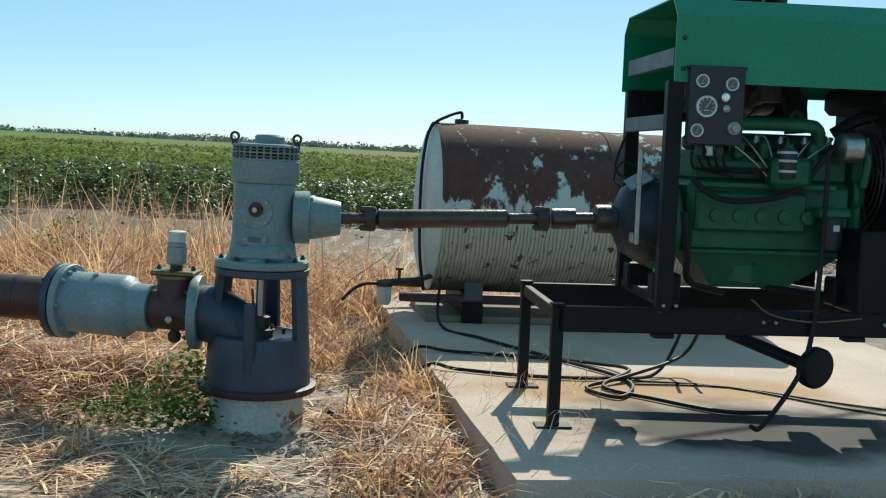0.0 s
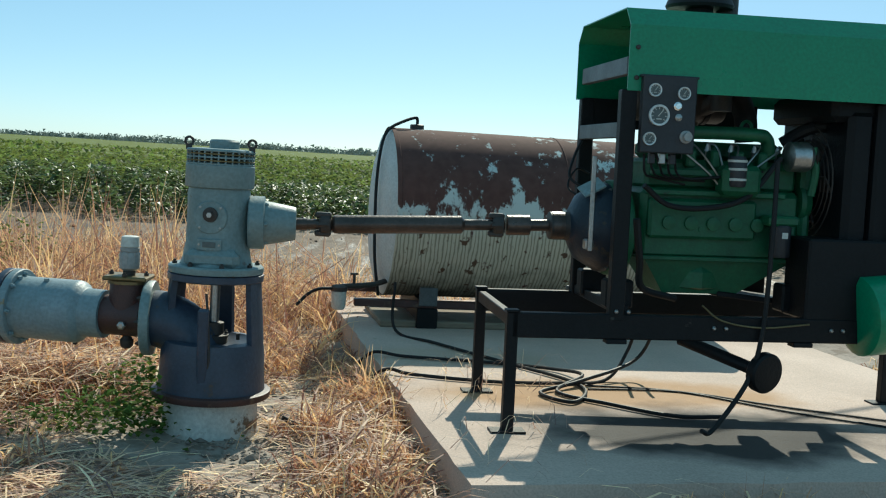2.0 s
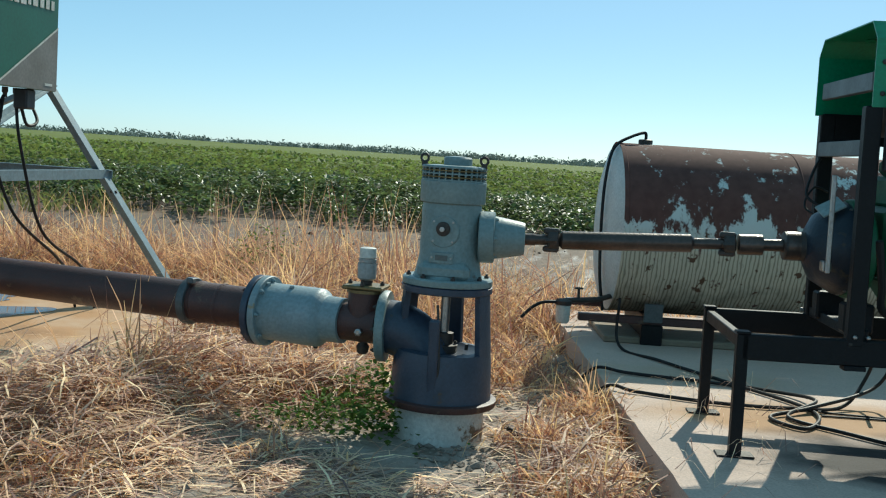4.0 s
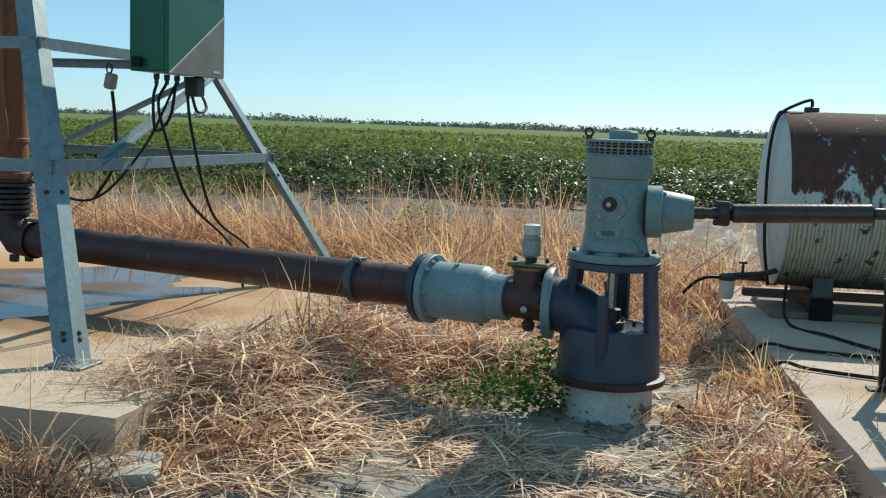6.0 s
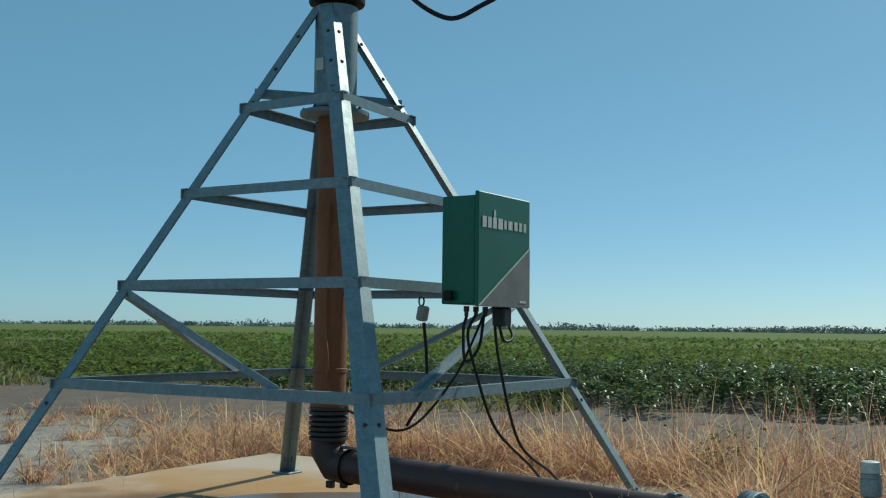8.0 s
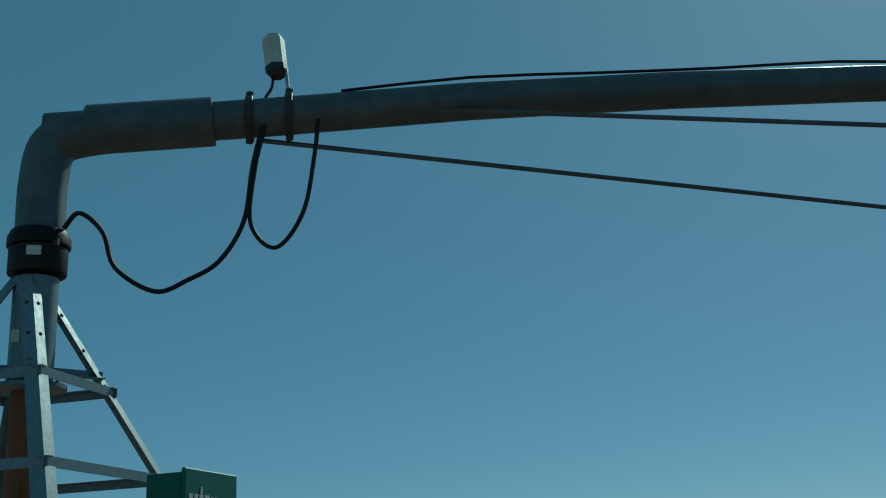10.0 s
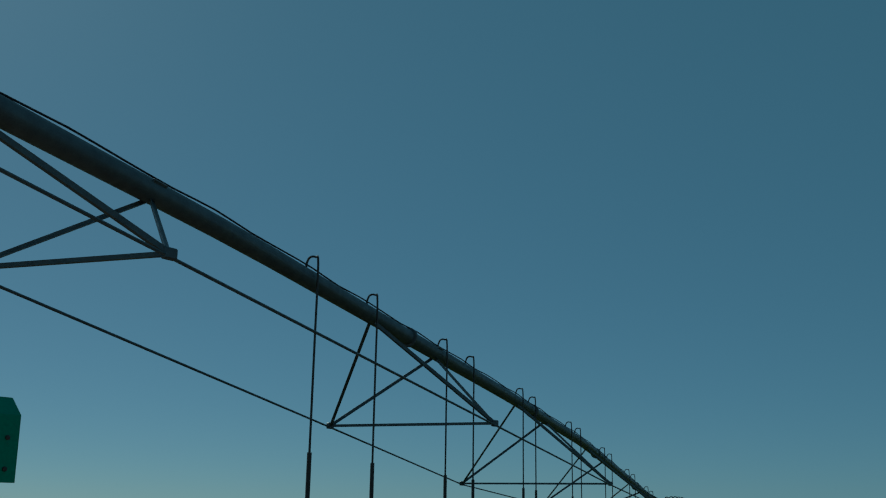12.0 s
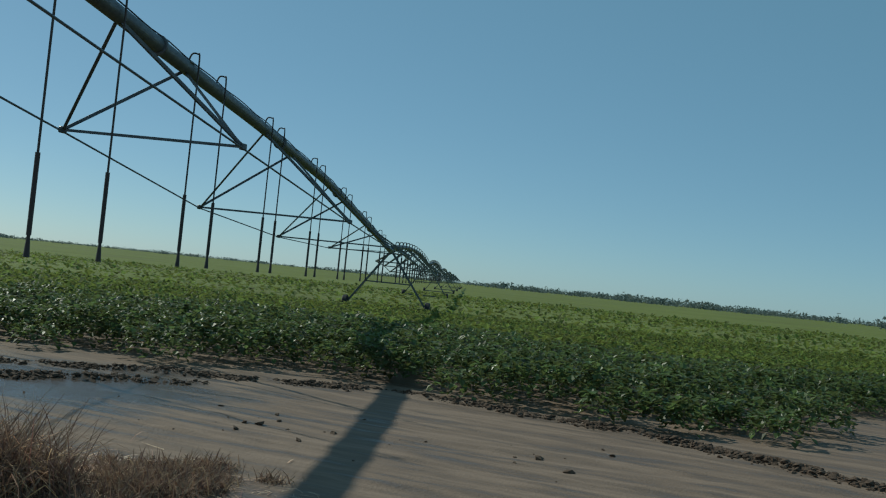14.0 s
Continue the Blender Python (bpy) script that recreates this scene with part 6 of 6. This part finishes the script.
def build_crop():
    a = crop_plants(6, 27, 0.9, 0.42, 130, 0.12, 0.66)
    b = crop_plants(27, 62, 1.0, 0.55, 32, 0.2, 0.55)
    c = crop_plants(62, 150, 1.7, 1.4, 6, 0.46, 0.52)
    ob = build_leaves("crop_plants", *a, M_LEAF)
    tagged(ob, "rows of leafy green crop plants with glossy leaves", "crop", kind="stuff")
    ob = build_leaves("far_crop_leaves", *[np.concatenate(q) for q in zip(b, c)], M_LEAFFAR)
    tagged(ob, "broad green field of crop reaching far back", "crop", kind="stuff")
    # bumpy canopy from the middle distance to the horizon
    rad = np.concatenate([np.linspace(30, 300, 220), np.geomspace(304, 4300, 60)])
    ang = np.radians(np.linspace(-14, 168, 700))
    R, A = np.meshgrid(rad, ang, indexing="ij")
    x, y = R * np.cos(A), R * np.sin(A)
    z = 0.3 + 0.13 * value_noise(x, y, 1.6, 21) + 0.08 * value_noise(x, y, 6, 22) + 0.1 * (value_noise(x, y, 40, 23) - 0.5)
    out = ~inside(x, y - 1, FIELD) & (R < 390)
    z = np.where(out, -0.6, z) + drop(x) - 0.3 * np.clip((75 - R) / 40, 0, 1)
    n = len(ang)
    i, j = np.meshgrid(np.arange(len(rad) - 1), np.arange(n - 1), indexing="ij")
    f = np.stack([i * n + j, (i + 1) * n + j, (i + 1) * n + j + 1, i * n + j + 1], -1).reshape(-1, 4)
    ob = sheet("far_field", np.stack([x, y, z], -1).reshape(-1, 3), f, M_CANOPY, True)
    tagged(ob, "distant green crop canopy stretching to the horizon", "field", kind="stuff")


build_crop()


def build_far_trees():
    v, f = [], []
    tri = 0
    for k in range(2400):
        az = rng.uniform(-98, 76)
        d = rng.uniform(1300, 2200) * (1.0 if az > -66 else 0.7)
        lump = value_noise(np.array([az * 1.0]), np.array([3.0]), 5.0, 31)[0]
        h = rng.uniform(4.5, 9.0) * (0.45 + 0.75 * lump) * (0.95 if az < -66 else 0.6 if az < -35 else 1.35 if az < 14 else 0.95)
        if rng.random() < 0.03:
            h *= 1.35
        cx, cy = -math.sin(radians(az)) * d, math.cos(radians(az)) * d
        wdt = h * rng.uniform(0.9, 3.2)
        m = 34
        p = np.clip(rng.normal(0, 1, (m, 3)), -1.7, 1.7) * np.array([wdt * 0.42, wdt * 0.42, h * 0.3]) + np.array([cx, cy, h * 0.42])
        p[:, 2] = np.maximum(p[:, 2], 0.3)
        s = h * 0.24
        for q in range(3):
            v.append(p + np.clip(rng.normal(0, s, (m, 3)), -1.3 * s, 1.3 * s))
    # a nearer clump beside the field
    for k in range(26):
        az, d, h = rng.uniform(-91, -86.6), rng.uniform(380, 430), rng.uniform(5.0, 9.0)
        p = np.clip(rng.normal(0, 1, (60, 3)), -1.7, 1.7) * np.array([h * 0.4, h * 0.4, h * 0.3]) + np.array([-math.sin(radians(az)) * d, math.cos(radians(az)) * d, h * 0.42 - 0.8])
        for q in range(3):
            v.append(p + np.clip(rng.normal(0, h * 0.12, (60, 3)), -0.16 * h, 0.16 * h))
    pts = np.concatenate([np.stack(v[i:i + 3], 1).reshape(-1, 3) for i in range(0, len(v), 3)])
    # the trees take their haze from the foliage colour
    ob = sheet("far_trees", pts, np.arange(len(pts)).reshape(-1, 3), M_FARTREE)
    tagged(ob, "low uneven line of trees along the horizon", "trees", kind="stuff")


build_far_trees()

# ---- dry grass, straw and weeds ----


def blades(name, x, y, z, h, lean, az, w, material, label, category, lift=1.0):
    """Grass blades as bent tapering strips of three pieces."""
    n = len(x)
    d = np.stack([np.cos(az), np.sin(az), np.zeros(n)], -1)
    s = np.stack([-np.sin(az + 0.8), np.cos(az + 0.8), np.zeros(n)], -1) * (w / 2)[:, None]
    c = np.stack([x, y, z], -1)
    up = np.array([0, 0, 1.0])
    p = []
    for t, k in ((0, 1.0), (0.4, 0.85), (0.75, 0.6), (1.0, 0.12)):
        q = c + up * (h * t * np.cos(lean * t) * lift)[:, None] + d * (h * t * np.sin(lean * (0.35 + 0.75 * t)))[:, None]
        p += [q - s * k, q + s * k]
    v = np.stack(p, 1).reshape(-1, 3)
    k = (np.arange(n) * 8)[:, None]
    f = np.concatenate([k + np.array([[0, 1, 3, 2]]), k + np.array([[2, 3, 5, 4]]), k + np.array([[4, 5, 7, 6]])])
    ob = sheet(name, v, f, material)
    return tagged(ob, label, category, kind="stuff")


OUT1, OUT2 = pad_poly(PAD1, 0.0), pad_poly(PAD2, 0.0)


def scatter(n, cx, cy, sx, sy, rz=0.0):
    a, b = rng.normal(0, 1, n) * sx, rng.normal(0, 1, n) * sy
    c, s = math.cos(radians(rz)), math.sin(radians(rz))
    return cx + a * c - b * s, cy + a * s + b * c


def build_grass():
    def clean(x, y, pads=True):
        ok = ~inside(x, y, OUT1) & ~inside(x, y, OUT2) & (np.hypot(x - PX, y - PY) > 0.3) & (np.hypot(x, y) > 2.3)
        return ok & ~((np.hypot(x - PX, y - PY + 0.35) < 0.42) & (rng.random(len(x)) < 0.85))
    # standing dry grass: (centre, spread, count, height)
    clumps = [(-2.3, 6.6, 0.6, 0.5, 3600, 0.5), (-3.2, 9.2, 1.6, 0.55, 14000, 0.95), (-6.6, 9.5, 1.6, 0.4, 10500, 0.8), (-9.0, 8.2, 0.5, 1.0, 3800, 0.55), (-2.4, 7.9, 0.6, 0.7, 9000, 0.85),
              (-2.78, 6.2, 0.12, 0.8, 1800, 0.5), (-1.95, 5.6, 0.3, 0.22, 1900, 0.42), (-0.06, 5.2, 0.12, 0.7, 1300, 0.32), (-0.2, 6.7, 0.12, 0.5, 500, 0.3), (-0.02, 4.2, 0.14, 0.35, 700, 0.28), (-0.35, 4.9, 0.08, 0.1, 260, 0.36),
              (-1.5, 6.9, 0.45, 0.4, 1500, 0.42), (-0.75, 6.2, 0.2, 0.5, 500, 0.28), (-4.2, 2.7, 0.9, 0.1, 700, 0.4), (-3.0, 2.8, 0.35, 0.1, 300, 0.36), (-5.9, 2.5, 1.0, 0.2, 300, 0.42), (-2.35, 3.5, 0.1, 0.12, 260, 0.32), (-2.6, 4.9, 0.12, 0.3, 700, 0.55),
              (1.4, 3.84, 0.6, 0.09, 500, 0.2), (5.75, 6.5, 0.18, 0.2, 500, 0.55), (4.7, 7.6, 0.4, 0.5, 500, 0.3), (-12, 11, 3.0, 1.6, 3000, 0.4), (-1.6, 8.6, 0.8, 0.5, 2000, 0.5), (-1.1, 4.15, 0.5, 0.25, 90, 0.3)]
    X, Y, H = [], [], []
    for cx, cy, sx, sy, n, h in clumps:
        tx, ty = scatter(max(n // 40, 6), cx, cy, sx, sy)
        k = rng.integers(0, len(tx), n)
        X.append(tx[k] + rng.normal(0, 0.06, n))
        Y.append(ty[k] + rng.normal(0, 0.055, n))
        H.append(h * 0.9 * rng.uniform(0.3, 1.2, n) * (0.7 + 0.6 * value_noise(tx[k], ty[k], 0.5, 41)))
    x, y, h = np.concatenate(X), np.concatenate(Y), np.concatenate(H)
    ok = clean(x, y)
    x, y, h = x[ok], y[ok], h[ok]
    n = len(x)
    blades("dry_grass", x, y, ground_z(x, y), h, np.where(rng.random(n) < 0.06, np.abs(rng.normal(0.25, 0.25, n)), rng.uniform(0.8, 2.4, n)), rng.uniform(0, 2 * math.pi, n), rng.uniform(0.005, 0.017, n), M_STRAW, "tall straw-coloured dry grass in clumps", "dry grass")
    # fallen straw and stems lying in heaps
    heaps = [(-2.55, 4.25, 0.3, 0.42, 3400, 0.36), (-2.2, 3.9, 0.35, 0.3, 1500, 0.16), (-2.3, 5.3, 0.35, 0.4, 2600, 0.32), (-1.7, 5.6, 0.3, 0.25, 1500, 0.22), (-1.4, 3.7, 0.8, 0.5, 1900, 0.03), (-0.5, 3.7, 0.6, 0.4, 600, 0.02), (-0.12, 4.7, 0.16, 0.8, 1700, 0.1), (-0.5, 5.6, 0.4, 0.6, 1000, 0.03),
             (-2.0, 3.0, 0.8, 0.4, 1300, 0.03), (-1.0, 4.2, 0.3, 0.12, 260, 0.03), (-0.55, 4.1, 0.3, 0.12, 300, 0.05), (-0.35, 4.3, 0.3, 0.3, 400, 0.04), (-4.5, 2.65, 1.4, 0.25, 1500, 0.1), (-2.2, 6.5, 0.8, 0.6, 2600, 0.22), (1.4, 3.8, 0.8, 0.12, 1600, 0.1), (6.4, 6.3, 0.6, 0.4, 1200, 0.03), (-1.2, 7.2, 0.8, 0.9, 1400, 0.03), (-6, 9.4, 2.0, 0.6, 4000, 0.28), (-2.6, 8.4, 0.9, 0.7, 2600, 0.26), (0.0, 10.5, 2.6, 2.0, 900, 0.01), (-4, 13, 5, 1.6, 1200, 0.01)]
    X, Y, Z = [], [], []
    for cx, cy, sx, sy, n, top in heaps:
        a, b = scatter(n, cx, cy, sx, sy)
        g = np.exp(-(((a - cx) / sx) ** 2 + ((b - cy) / sy) ** 2) / 2)
        X.append(a), Y.append(b), Z.append(0.01 + rng.random(n) * top * g)
    x, y, z = np.concatenate(X), np.concatenate(Y), np.concatenate(Z)
    patch = value_noise(x, y, 0.42, 51) * 0.7 + value_noise(x, y, 0.15, 52) * 0.3
    lies = inside(x, y, OUT2) & (x > -3.1) & (y < 4.9) & (z > 0.06)
    z = np.where(lies, z * 0.5 + 0.18, z)
    ok = (clean(x, y) | lies) & ((patch > 0.54) | (z > 0.07) | (rng.random(len(x)) < 0.1))
    deep = z[ok] > 0.07
    x, y, z = x[ok], y[ok], z[ok] + ground_z(x[ok], y[ok])
    n = len(x)
    blades("fallen_straw", x, y, z, rng.uniform(0.1, 0.42, n), rng.uniform(1.1, 1.75, n), rng.uniform(0, 2 * math.pi, n) + (value_noise(x, y, 0.5, 61) - 0.5) * 3, rng.uniform(0.006, 0.021, n), M_STRAWG, "bleached straw lying in matted heaps", "straw", rng.random(n) ** 2 * np.where(deep, 0.7, 0.3))
    # chaff: short broken bits of straw strewn over the bare silt
    x = np.concatenate([rng.uniform(-4.0, 0.4, 5200), rng.uniform(-6, 0.3, 2200), rng.uniform(4.4, 7.5, 1100)])
    y = np.concatenate([rng.uniform(2.4, 5.2, 5200), rng.uniform(5.2, 9.5, 2200), rng.uniform(4.4, 7.5, 1100)])
    ok = clean(x, y) & (value_noise(x, y, 0.3, 91) + rng.random(len(x)) * 0.5 > 0.55)
    x, y = x[ok], y[ok]
    n = len(x)
    blades("chaff", x, y, ground_z(x, y) + 0.006, rng.uniform(0.03, 0.16, n), np.full(n, 1.5), rng.uniform(0, 6.28, n), rng.uniform(0.004, 0.011, n), M_STRAWG, "short broken straw strewn over the bare silt", "straw", rng.random(n) * 0.15)
    # a little straw blown on to the slabs
    x = np.concatenate([rng.uniform(0.3, 0.9, 90), rng.uniform(-3.6, -2.5, 320)])
    y = np.concatenate([rng.uniform(3.7, 6.5, 90), rng.uniform(3.4, 5.2, 320)])
    top = np.where(inside(x, y, OUT1), 0.134, np.where(inside(x, y, OUT2), 0.184, 0.02))
    blades("loose_straw", x, y, top + rng.random(len(x)) * 0.01, rng.uniform(0.08, 0.3, len(x)), np.full(len(x), 1.5), rng.uniform(0, 6.28, len(x)), rng.uniform(0.003, 0.006, len(x)), M_STRAWG, "loose straw stalks scattered on the slabs", "straw")
    # thin seed stalks
    n = 190
    x, y = np.concatenate([rng.uniform(-6.5, -2.6, 70), rng.uniform(-4.5, 0.2, 120)]), np.concatenate([rng.uniform(2.2, 2.9, 70), rng.uniform(7.0, 10.5, 120)])
    ok = clean(x, y)
    x, y = x[ok], y[ok]
    n = len(x)
    blades("seed_stalks", x, y, ground_z(x, y), rng.uniform(0.45, 0.95, n), np.abs(rng.normal(0.3, 0.25, n)), rng.uniform(0, 6.28, n), rng.uniform(0.004, 0.007, n), M_STRAW, "thin tall seed stalks above the dry grass", "dry grass")
    # dead weeds beside the track
    tx, ty = np.concatenate([rng.normal(5.85, 0.2, 26), rng.normal(7.1, 0.35, 30), rng.normal(6.4, 0.3, 16)]), np.concatenate([rng.normal(6.5, 0.2, 26), rng.normal(6.1, 0.35, 30), rng.normal(5.7, 0.25, 16)])
    th = np.concatenate([np.full(26, 0.6), np.full(30, 0.15), np.full(16, 0.22)])
    k = rng.integers(0, len(tx), 6000)
    x, y = tx[k] + rng.normal(0, 0.07, len(k)), ty[k] + rng.normal(0, 0.07, len(k))
    n = len(x)
    blades("dead_weeds", x, y, ground_z(x, y), th[k] * rng.uniform(0.3, 1.2, n), rng.uniform(0.3, 2.2, n), rng.uniform(0, 6.28, n), rng.uniform(0.005, 0.014, n), M_DEAD, "withered grey-brown weeds beside the track", "dead weeds")
    tx, ty = rng.uniform(-6.6, -2.5, 150), rng.normal(2.62, 0.2, 150)
    k = rng.integers(0, len(tx), 7000)
    x, y = tx[k] + rng.normal(0, 0.09, len(k)), ty[k] + rng.normal(0, 0.08, len(k))
    ok = clean(x, y)
    x, y = x[ok], y[ok]
    n = len(x)
    blades("matted_weeds", x, y, ground_z(x, y), rng.uniform(0.08, 0.32, n) * np.where(x < -3.2, 1.5, 1.0), rng.uniform(0.6, 2.1, n), rng.uniform(0, 6.28, n), rng.uniform(0.005, 0.015, n), M_DEAD, "matted brown weeds along the slab's edge", "dead weeds")
    for sx, sy, sh in ((4.2, 5.75, 0.95), (4.27, 5.85, 0.72), (4.02, 5.97, 1.0), (4.1, 5.85, 0.8), (4.15, 5.65, 0.62)):
        g = float(ground_z(np.array([sx]), np.array([sy]))[0])
        st = thing("seed_spike", pose(sx, sy, g, rng.uniform(-4, 4), rng.uniform(-4, 4), 0), "dark brown seed spike standing beside the slab", "dead weed", "seed spikes by the slab")
        part("stem", rod((0, 0, -0.05), (0, 0, sh * 0.5), 0.006, 0.004, 6), M_DEAD, st)
        hd = bmesh.new()
        for q in range(90):
            f = q / 90
            a, w = q * 2.4, 0.028 * (0.35 + math.sin(math.pi * min(f * 1.05 + 0.1, 1)))
            c = Vector((math.cos(a) * w * rng.uniform(0.3, 1), math.sin(a) * w * rng.uniform(0.3, 1), sh * (0.45 + 0.55 * f)))
            bmesh.ops.create_icosphere(hd, subdivisions=1, radius=rng.uniform(0.006, 0.013), matrix=Matrix.Translation(c))
        part("seed_head", hd, M_SEED, st, "dense dark seed head")
    # rough grass on the bank between the bare ground and the crop
    n = 80000
    x, y = rng.uniform(-85, -9, n), rng.uniform(14, 62, n)
    ok = inside(x, y + (value_noise(x, y, 3, 81) - 0.5) * 4, [(-9, 16.5), (-25, 15.5), (-85, 22), (-85, 58), (-46, 36), (-33, 24), (-24, 18.5), (-9, 18)])
    x, y = x[ok], y[ok]
    n = len(x)
    blades("rough_grass", x, y, ground_z(x, y), rng.uniform(0.15, 0.5, n) * (0.5 + value_noise(x, y, 2.5, 82)), rng.uniform(0.2, 1.4, n), rng.uniform(0, 6.28, n), rng.uniform(0.03, 0.09, n), M_ROUGH, "rough yellow-green grass on the bank beside the crop", "grass")
    # green weeds
    for cx, cy, sx, sy, hh, n, lab in ((-1.38, 4.78, 0.2, 0.1, 0.2, 420, "creeping green weed at the pump's foot"), (-1.13, 4.7, 0.08, 0.06, 0.4, 170, "creeping green weed at the pump's foot"), (-3.2, 8.9, 0.3, 0.25, 0.75, 700, "leafy green weed behind the tower"), (-1.3, 5.35, 0.2, 0.16, 0.25, 420, "bright green weed below the valve"), (-3.62, 2.75, 0.13, 0.1, 0.5, 600, "grey-green weed at the slab's edge")):
        x, y = scatter(n, cx, cy, sx, sy)
        z = hh * rng.random(n) * np.exp(-((x - cx) ** 2 / sx ** 2 + (y - cy) ** 2 / sy ** 2) / 3) + 0.02
        ob = build_leaves("weed", x, y, z, rng.uniform(0.02, 0.05, n), rng.normal(0, 0.5, n), rng.uniform(0, 6.28, n), M_WEED)
        tagged(ob, lab, "weed", kind="stuff")


build_grass()

# ---- water and stains ----


def blob(cx, cy, rx, ry, z, rz=0.0, n=60, rough=0.22, seed=0):
    bm = bmesh.new()
    c, s = math.cos(radians(rz)), math.sin(radians(rz))
    vs = []
    for i in range(n):
        a = 2 * math.pi * i / n
        k = 1 + rough * 2 * noise.noise((math.cos(a) * 1.4 + seed, math.sin(a) * 1.4, seed * 3.1)) + rough * 0.6 * noise.noise((math.cos(a) * 5 + seed, math.sin(a) * 5, 2.2))
        p, q = rx * k * math.cos(a), ry * k * math.sin(a)
        vs.append(bm.verts.new((cx + p * c - q * s, cy + p * s + q * c, z)))
    bm.faces.new(vs)
    return bm


M_WATER = bpy.data.materials.new("still_water")
M_WATER.use_nodes = True
wb = M_WATER.node_tree.nodes["Principled BSDF"]
wb.inputs["Base Color"].default_value = (0.11, 0.065, 0.035, 1)
# thin water: silt shows through and roughens it in patches
wt = M_WATER.node_tree
wg, wz, wr, wc = wt.nodes.new("ShaderNodeNewGeometry"), wt.nodes.new("ShaderNodeTexNoise"), wt.nodes.new("ShaderNodeMapRange"), wt.nodes.new("ShaderNodeMix")
wz.inputs["Scale"].default_value, wz.inputs["Detail"].default_value = 1.1, 8
wr.inputs[1].default_value, wr.inputs[2].default_value, wr.inputs[3].default_value, wr.inputs[4].default_value = 0.5, 0.64, 0.04, 0.42
wc.data_type = "RGBA"
wc.inputs[6].default_value, wc.inputs[7].default_value = (0.1, 0.06, 0.035, 1), (0.26, 0.13, 0.055, 1)
wt.links.new(wg.outputs["Position"], wz.inputs[0]), wt.links.new(wz.outputs[0], wr.inputs[0]), wt.links.new(wr.outputs[0], wb.inputs["Roughness"])
wt.links.new(wr.outputs[0], wc.inputs[0]), wt.links.new(wc.outputs[2], wb.inputs["Base Color"])
wb.inputs["IOR"].default_value = 1.33
wb.inputs["Specular IOR Level"].default_value = 0.4

pud = part("water", blob(-5.38, 5.2, 2.15, 0.95, 0.1825, 53, 160, 0.22, 4), M_WATER)
tagged(pud, "shallow brown puddle lying on the pivot slab", "puddle", kind="structure")


def build_clods():
    """Lumps of soil along the crop's edge and the ruts."""
    phi = (1 + 5 ** 0.5) / 2
    ico = np.array([(-1, phi, 0), (1, phi, 0), (-1, -phi, 0), (1, -phi, 0), (0, -1, phi), (0, 1, phi), (0, -1, -phi), (0, 1, -phi), (phi, 0, -1), (phi, 0, 1), (-phi, 0, -1), (-phi, 0, 1)]) / 1.9
    tri = np.array([(0, 11, 5), (0, 5, 1), (0, 1, 7), (0, 7, 10), (0, 10, 11), (1, 5, 9), (5, 11, 4), (11, 10, 2), (10, 7, 6), (7, 1, 8), (3, 9, 4), (3, 4, 2), (3, 2, 6), (3, 6, 8), (3, 8, 9), (4, 9, 5), (2, 4, 11), (6, 2, 10), (8, 6, 7), (9, 8, 1)])
    lines = [(p, q, int(520 * math.dist(p, q)), 0.12) for p, q in zip(BERM, BERM[1:])] + [(p, q, 420, 0.13) for p, q in zip(BERM_B, BERM_B[1:])] + [((-9, 16.6), (4, 16.6), 120, 0.5), ((9.5, 9), (11, 3), 40, 0.8)]
    x, y = [], []
    for (ax, ay), (bx, by), n, sp in lines:
        t = rng.random(n)
        x.append(ax + (bx - ax) * t + rng.normal(0, sp, n)), y.append(ay + (by - ay) * t + rng.normal(0, sp, n))
    x, y = np.concatenate(x), np.concatenate(y)
    lump = value_noise(x, y, 0.45, 77) + 0.4 * rng.random(len(x))
    x, y, lump = x[lump > 0.5], y[lump > 0.5], lump[lump > 0.5]
    r = 0.005 + 0.034 * rng.random(len(x)) ** 4 + 0.012 * (lump - 0.5)
    v = ico[None] * r[:, None, None] * rng.uniform(0.35, 1.5, (len(x), 12, 1)) * np.array([1.3, 1.2, 0.75]) + np.stack([x, y, ground_z(x, y) + r * 0.25], -1)[:, None]
    f = (tri[None] + (np.arange(len(x)) * 12)[:, None, None]).reshape(-1, 3)
    tagged(sheet("soil_clods", v.reshape(-1, 3), f, M_CLOD), "brown clods of soil along the field's edge", "soil", kind="stuff")


build_clods()


def build_crumbs():
    """Crumbs of dry soil over the bare silt round the pump."""
    octa = np.array([(1, 0, 0), (-1, 0, 0), (0, 1, 0), (0, -1, 0), (0, 0, 1), (0, 0, -1)], float)
    tri = np.array([(0, 2, 4), (2, 1, 4), (1, 3, 4), (3, 0, 4), (2, 0, 5), (1, 2, 5), (3, 1, 5), (0, 3, 5)])
    x = np.concatenate([rng.uniform(-3.6, 0.3, 7000), rng.uniform(-1.0, 0.2, 2200)])
    y = np.concatenate([rng.uniform(2.5, 4.7, 7000), rng.uniform(4.4, 7.5, 2200)])
    ok = ~inside(x, y, OUT1) & ~inside(x, y, OUT2) & (value_noise(x, y, 0.35, 95) + 0.35 * rng.random(len(x)) > 0.62)
    x, y = x[ok], y[ok]
    r = 0.004 + 0.022 * rng.random(len(x)) ** 4
    v = octa[None] * r[:, None, None] * rng.uniform(0.5, 1.4, (len(x), 6, 1)) * np.array([1.2, 1.2, 0.8]) + np.stack([x, y, ground_z(x, y) + r * 0.3], -1)[:, None]
    f = (tri[None] + (np.arange(len(x)) * 6)[:, None, None]).reshape(-1, 3)
    tagged(sheet("soil_crumbs", v.reshape(-1, 3), f, M_CRUMB), "grey crumbs of dry soil on the bare ground", "soil", kind="stuff")


build_crumbs()
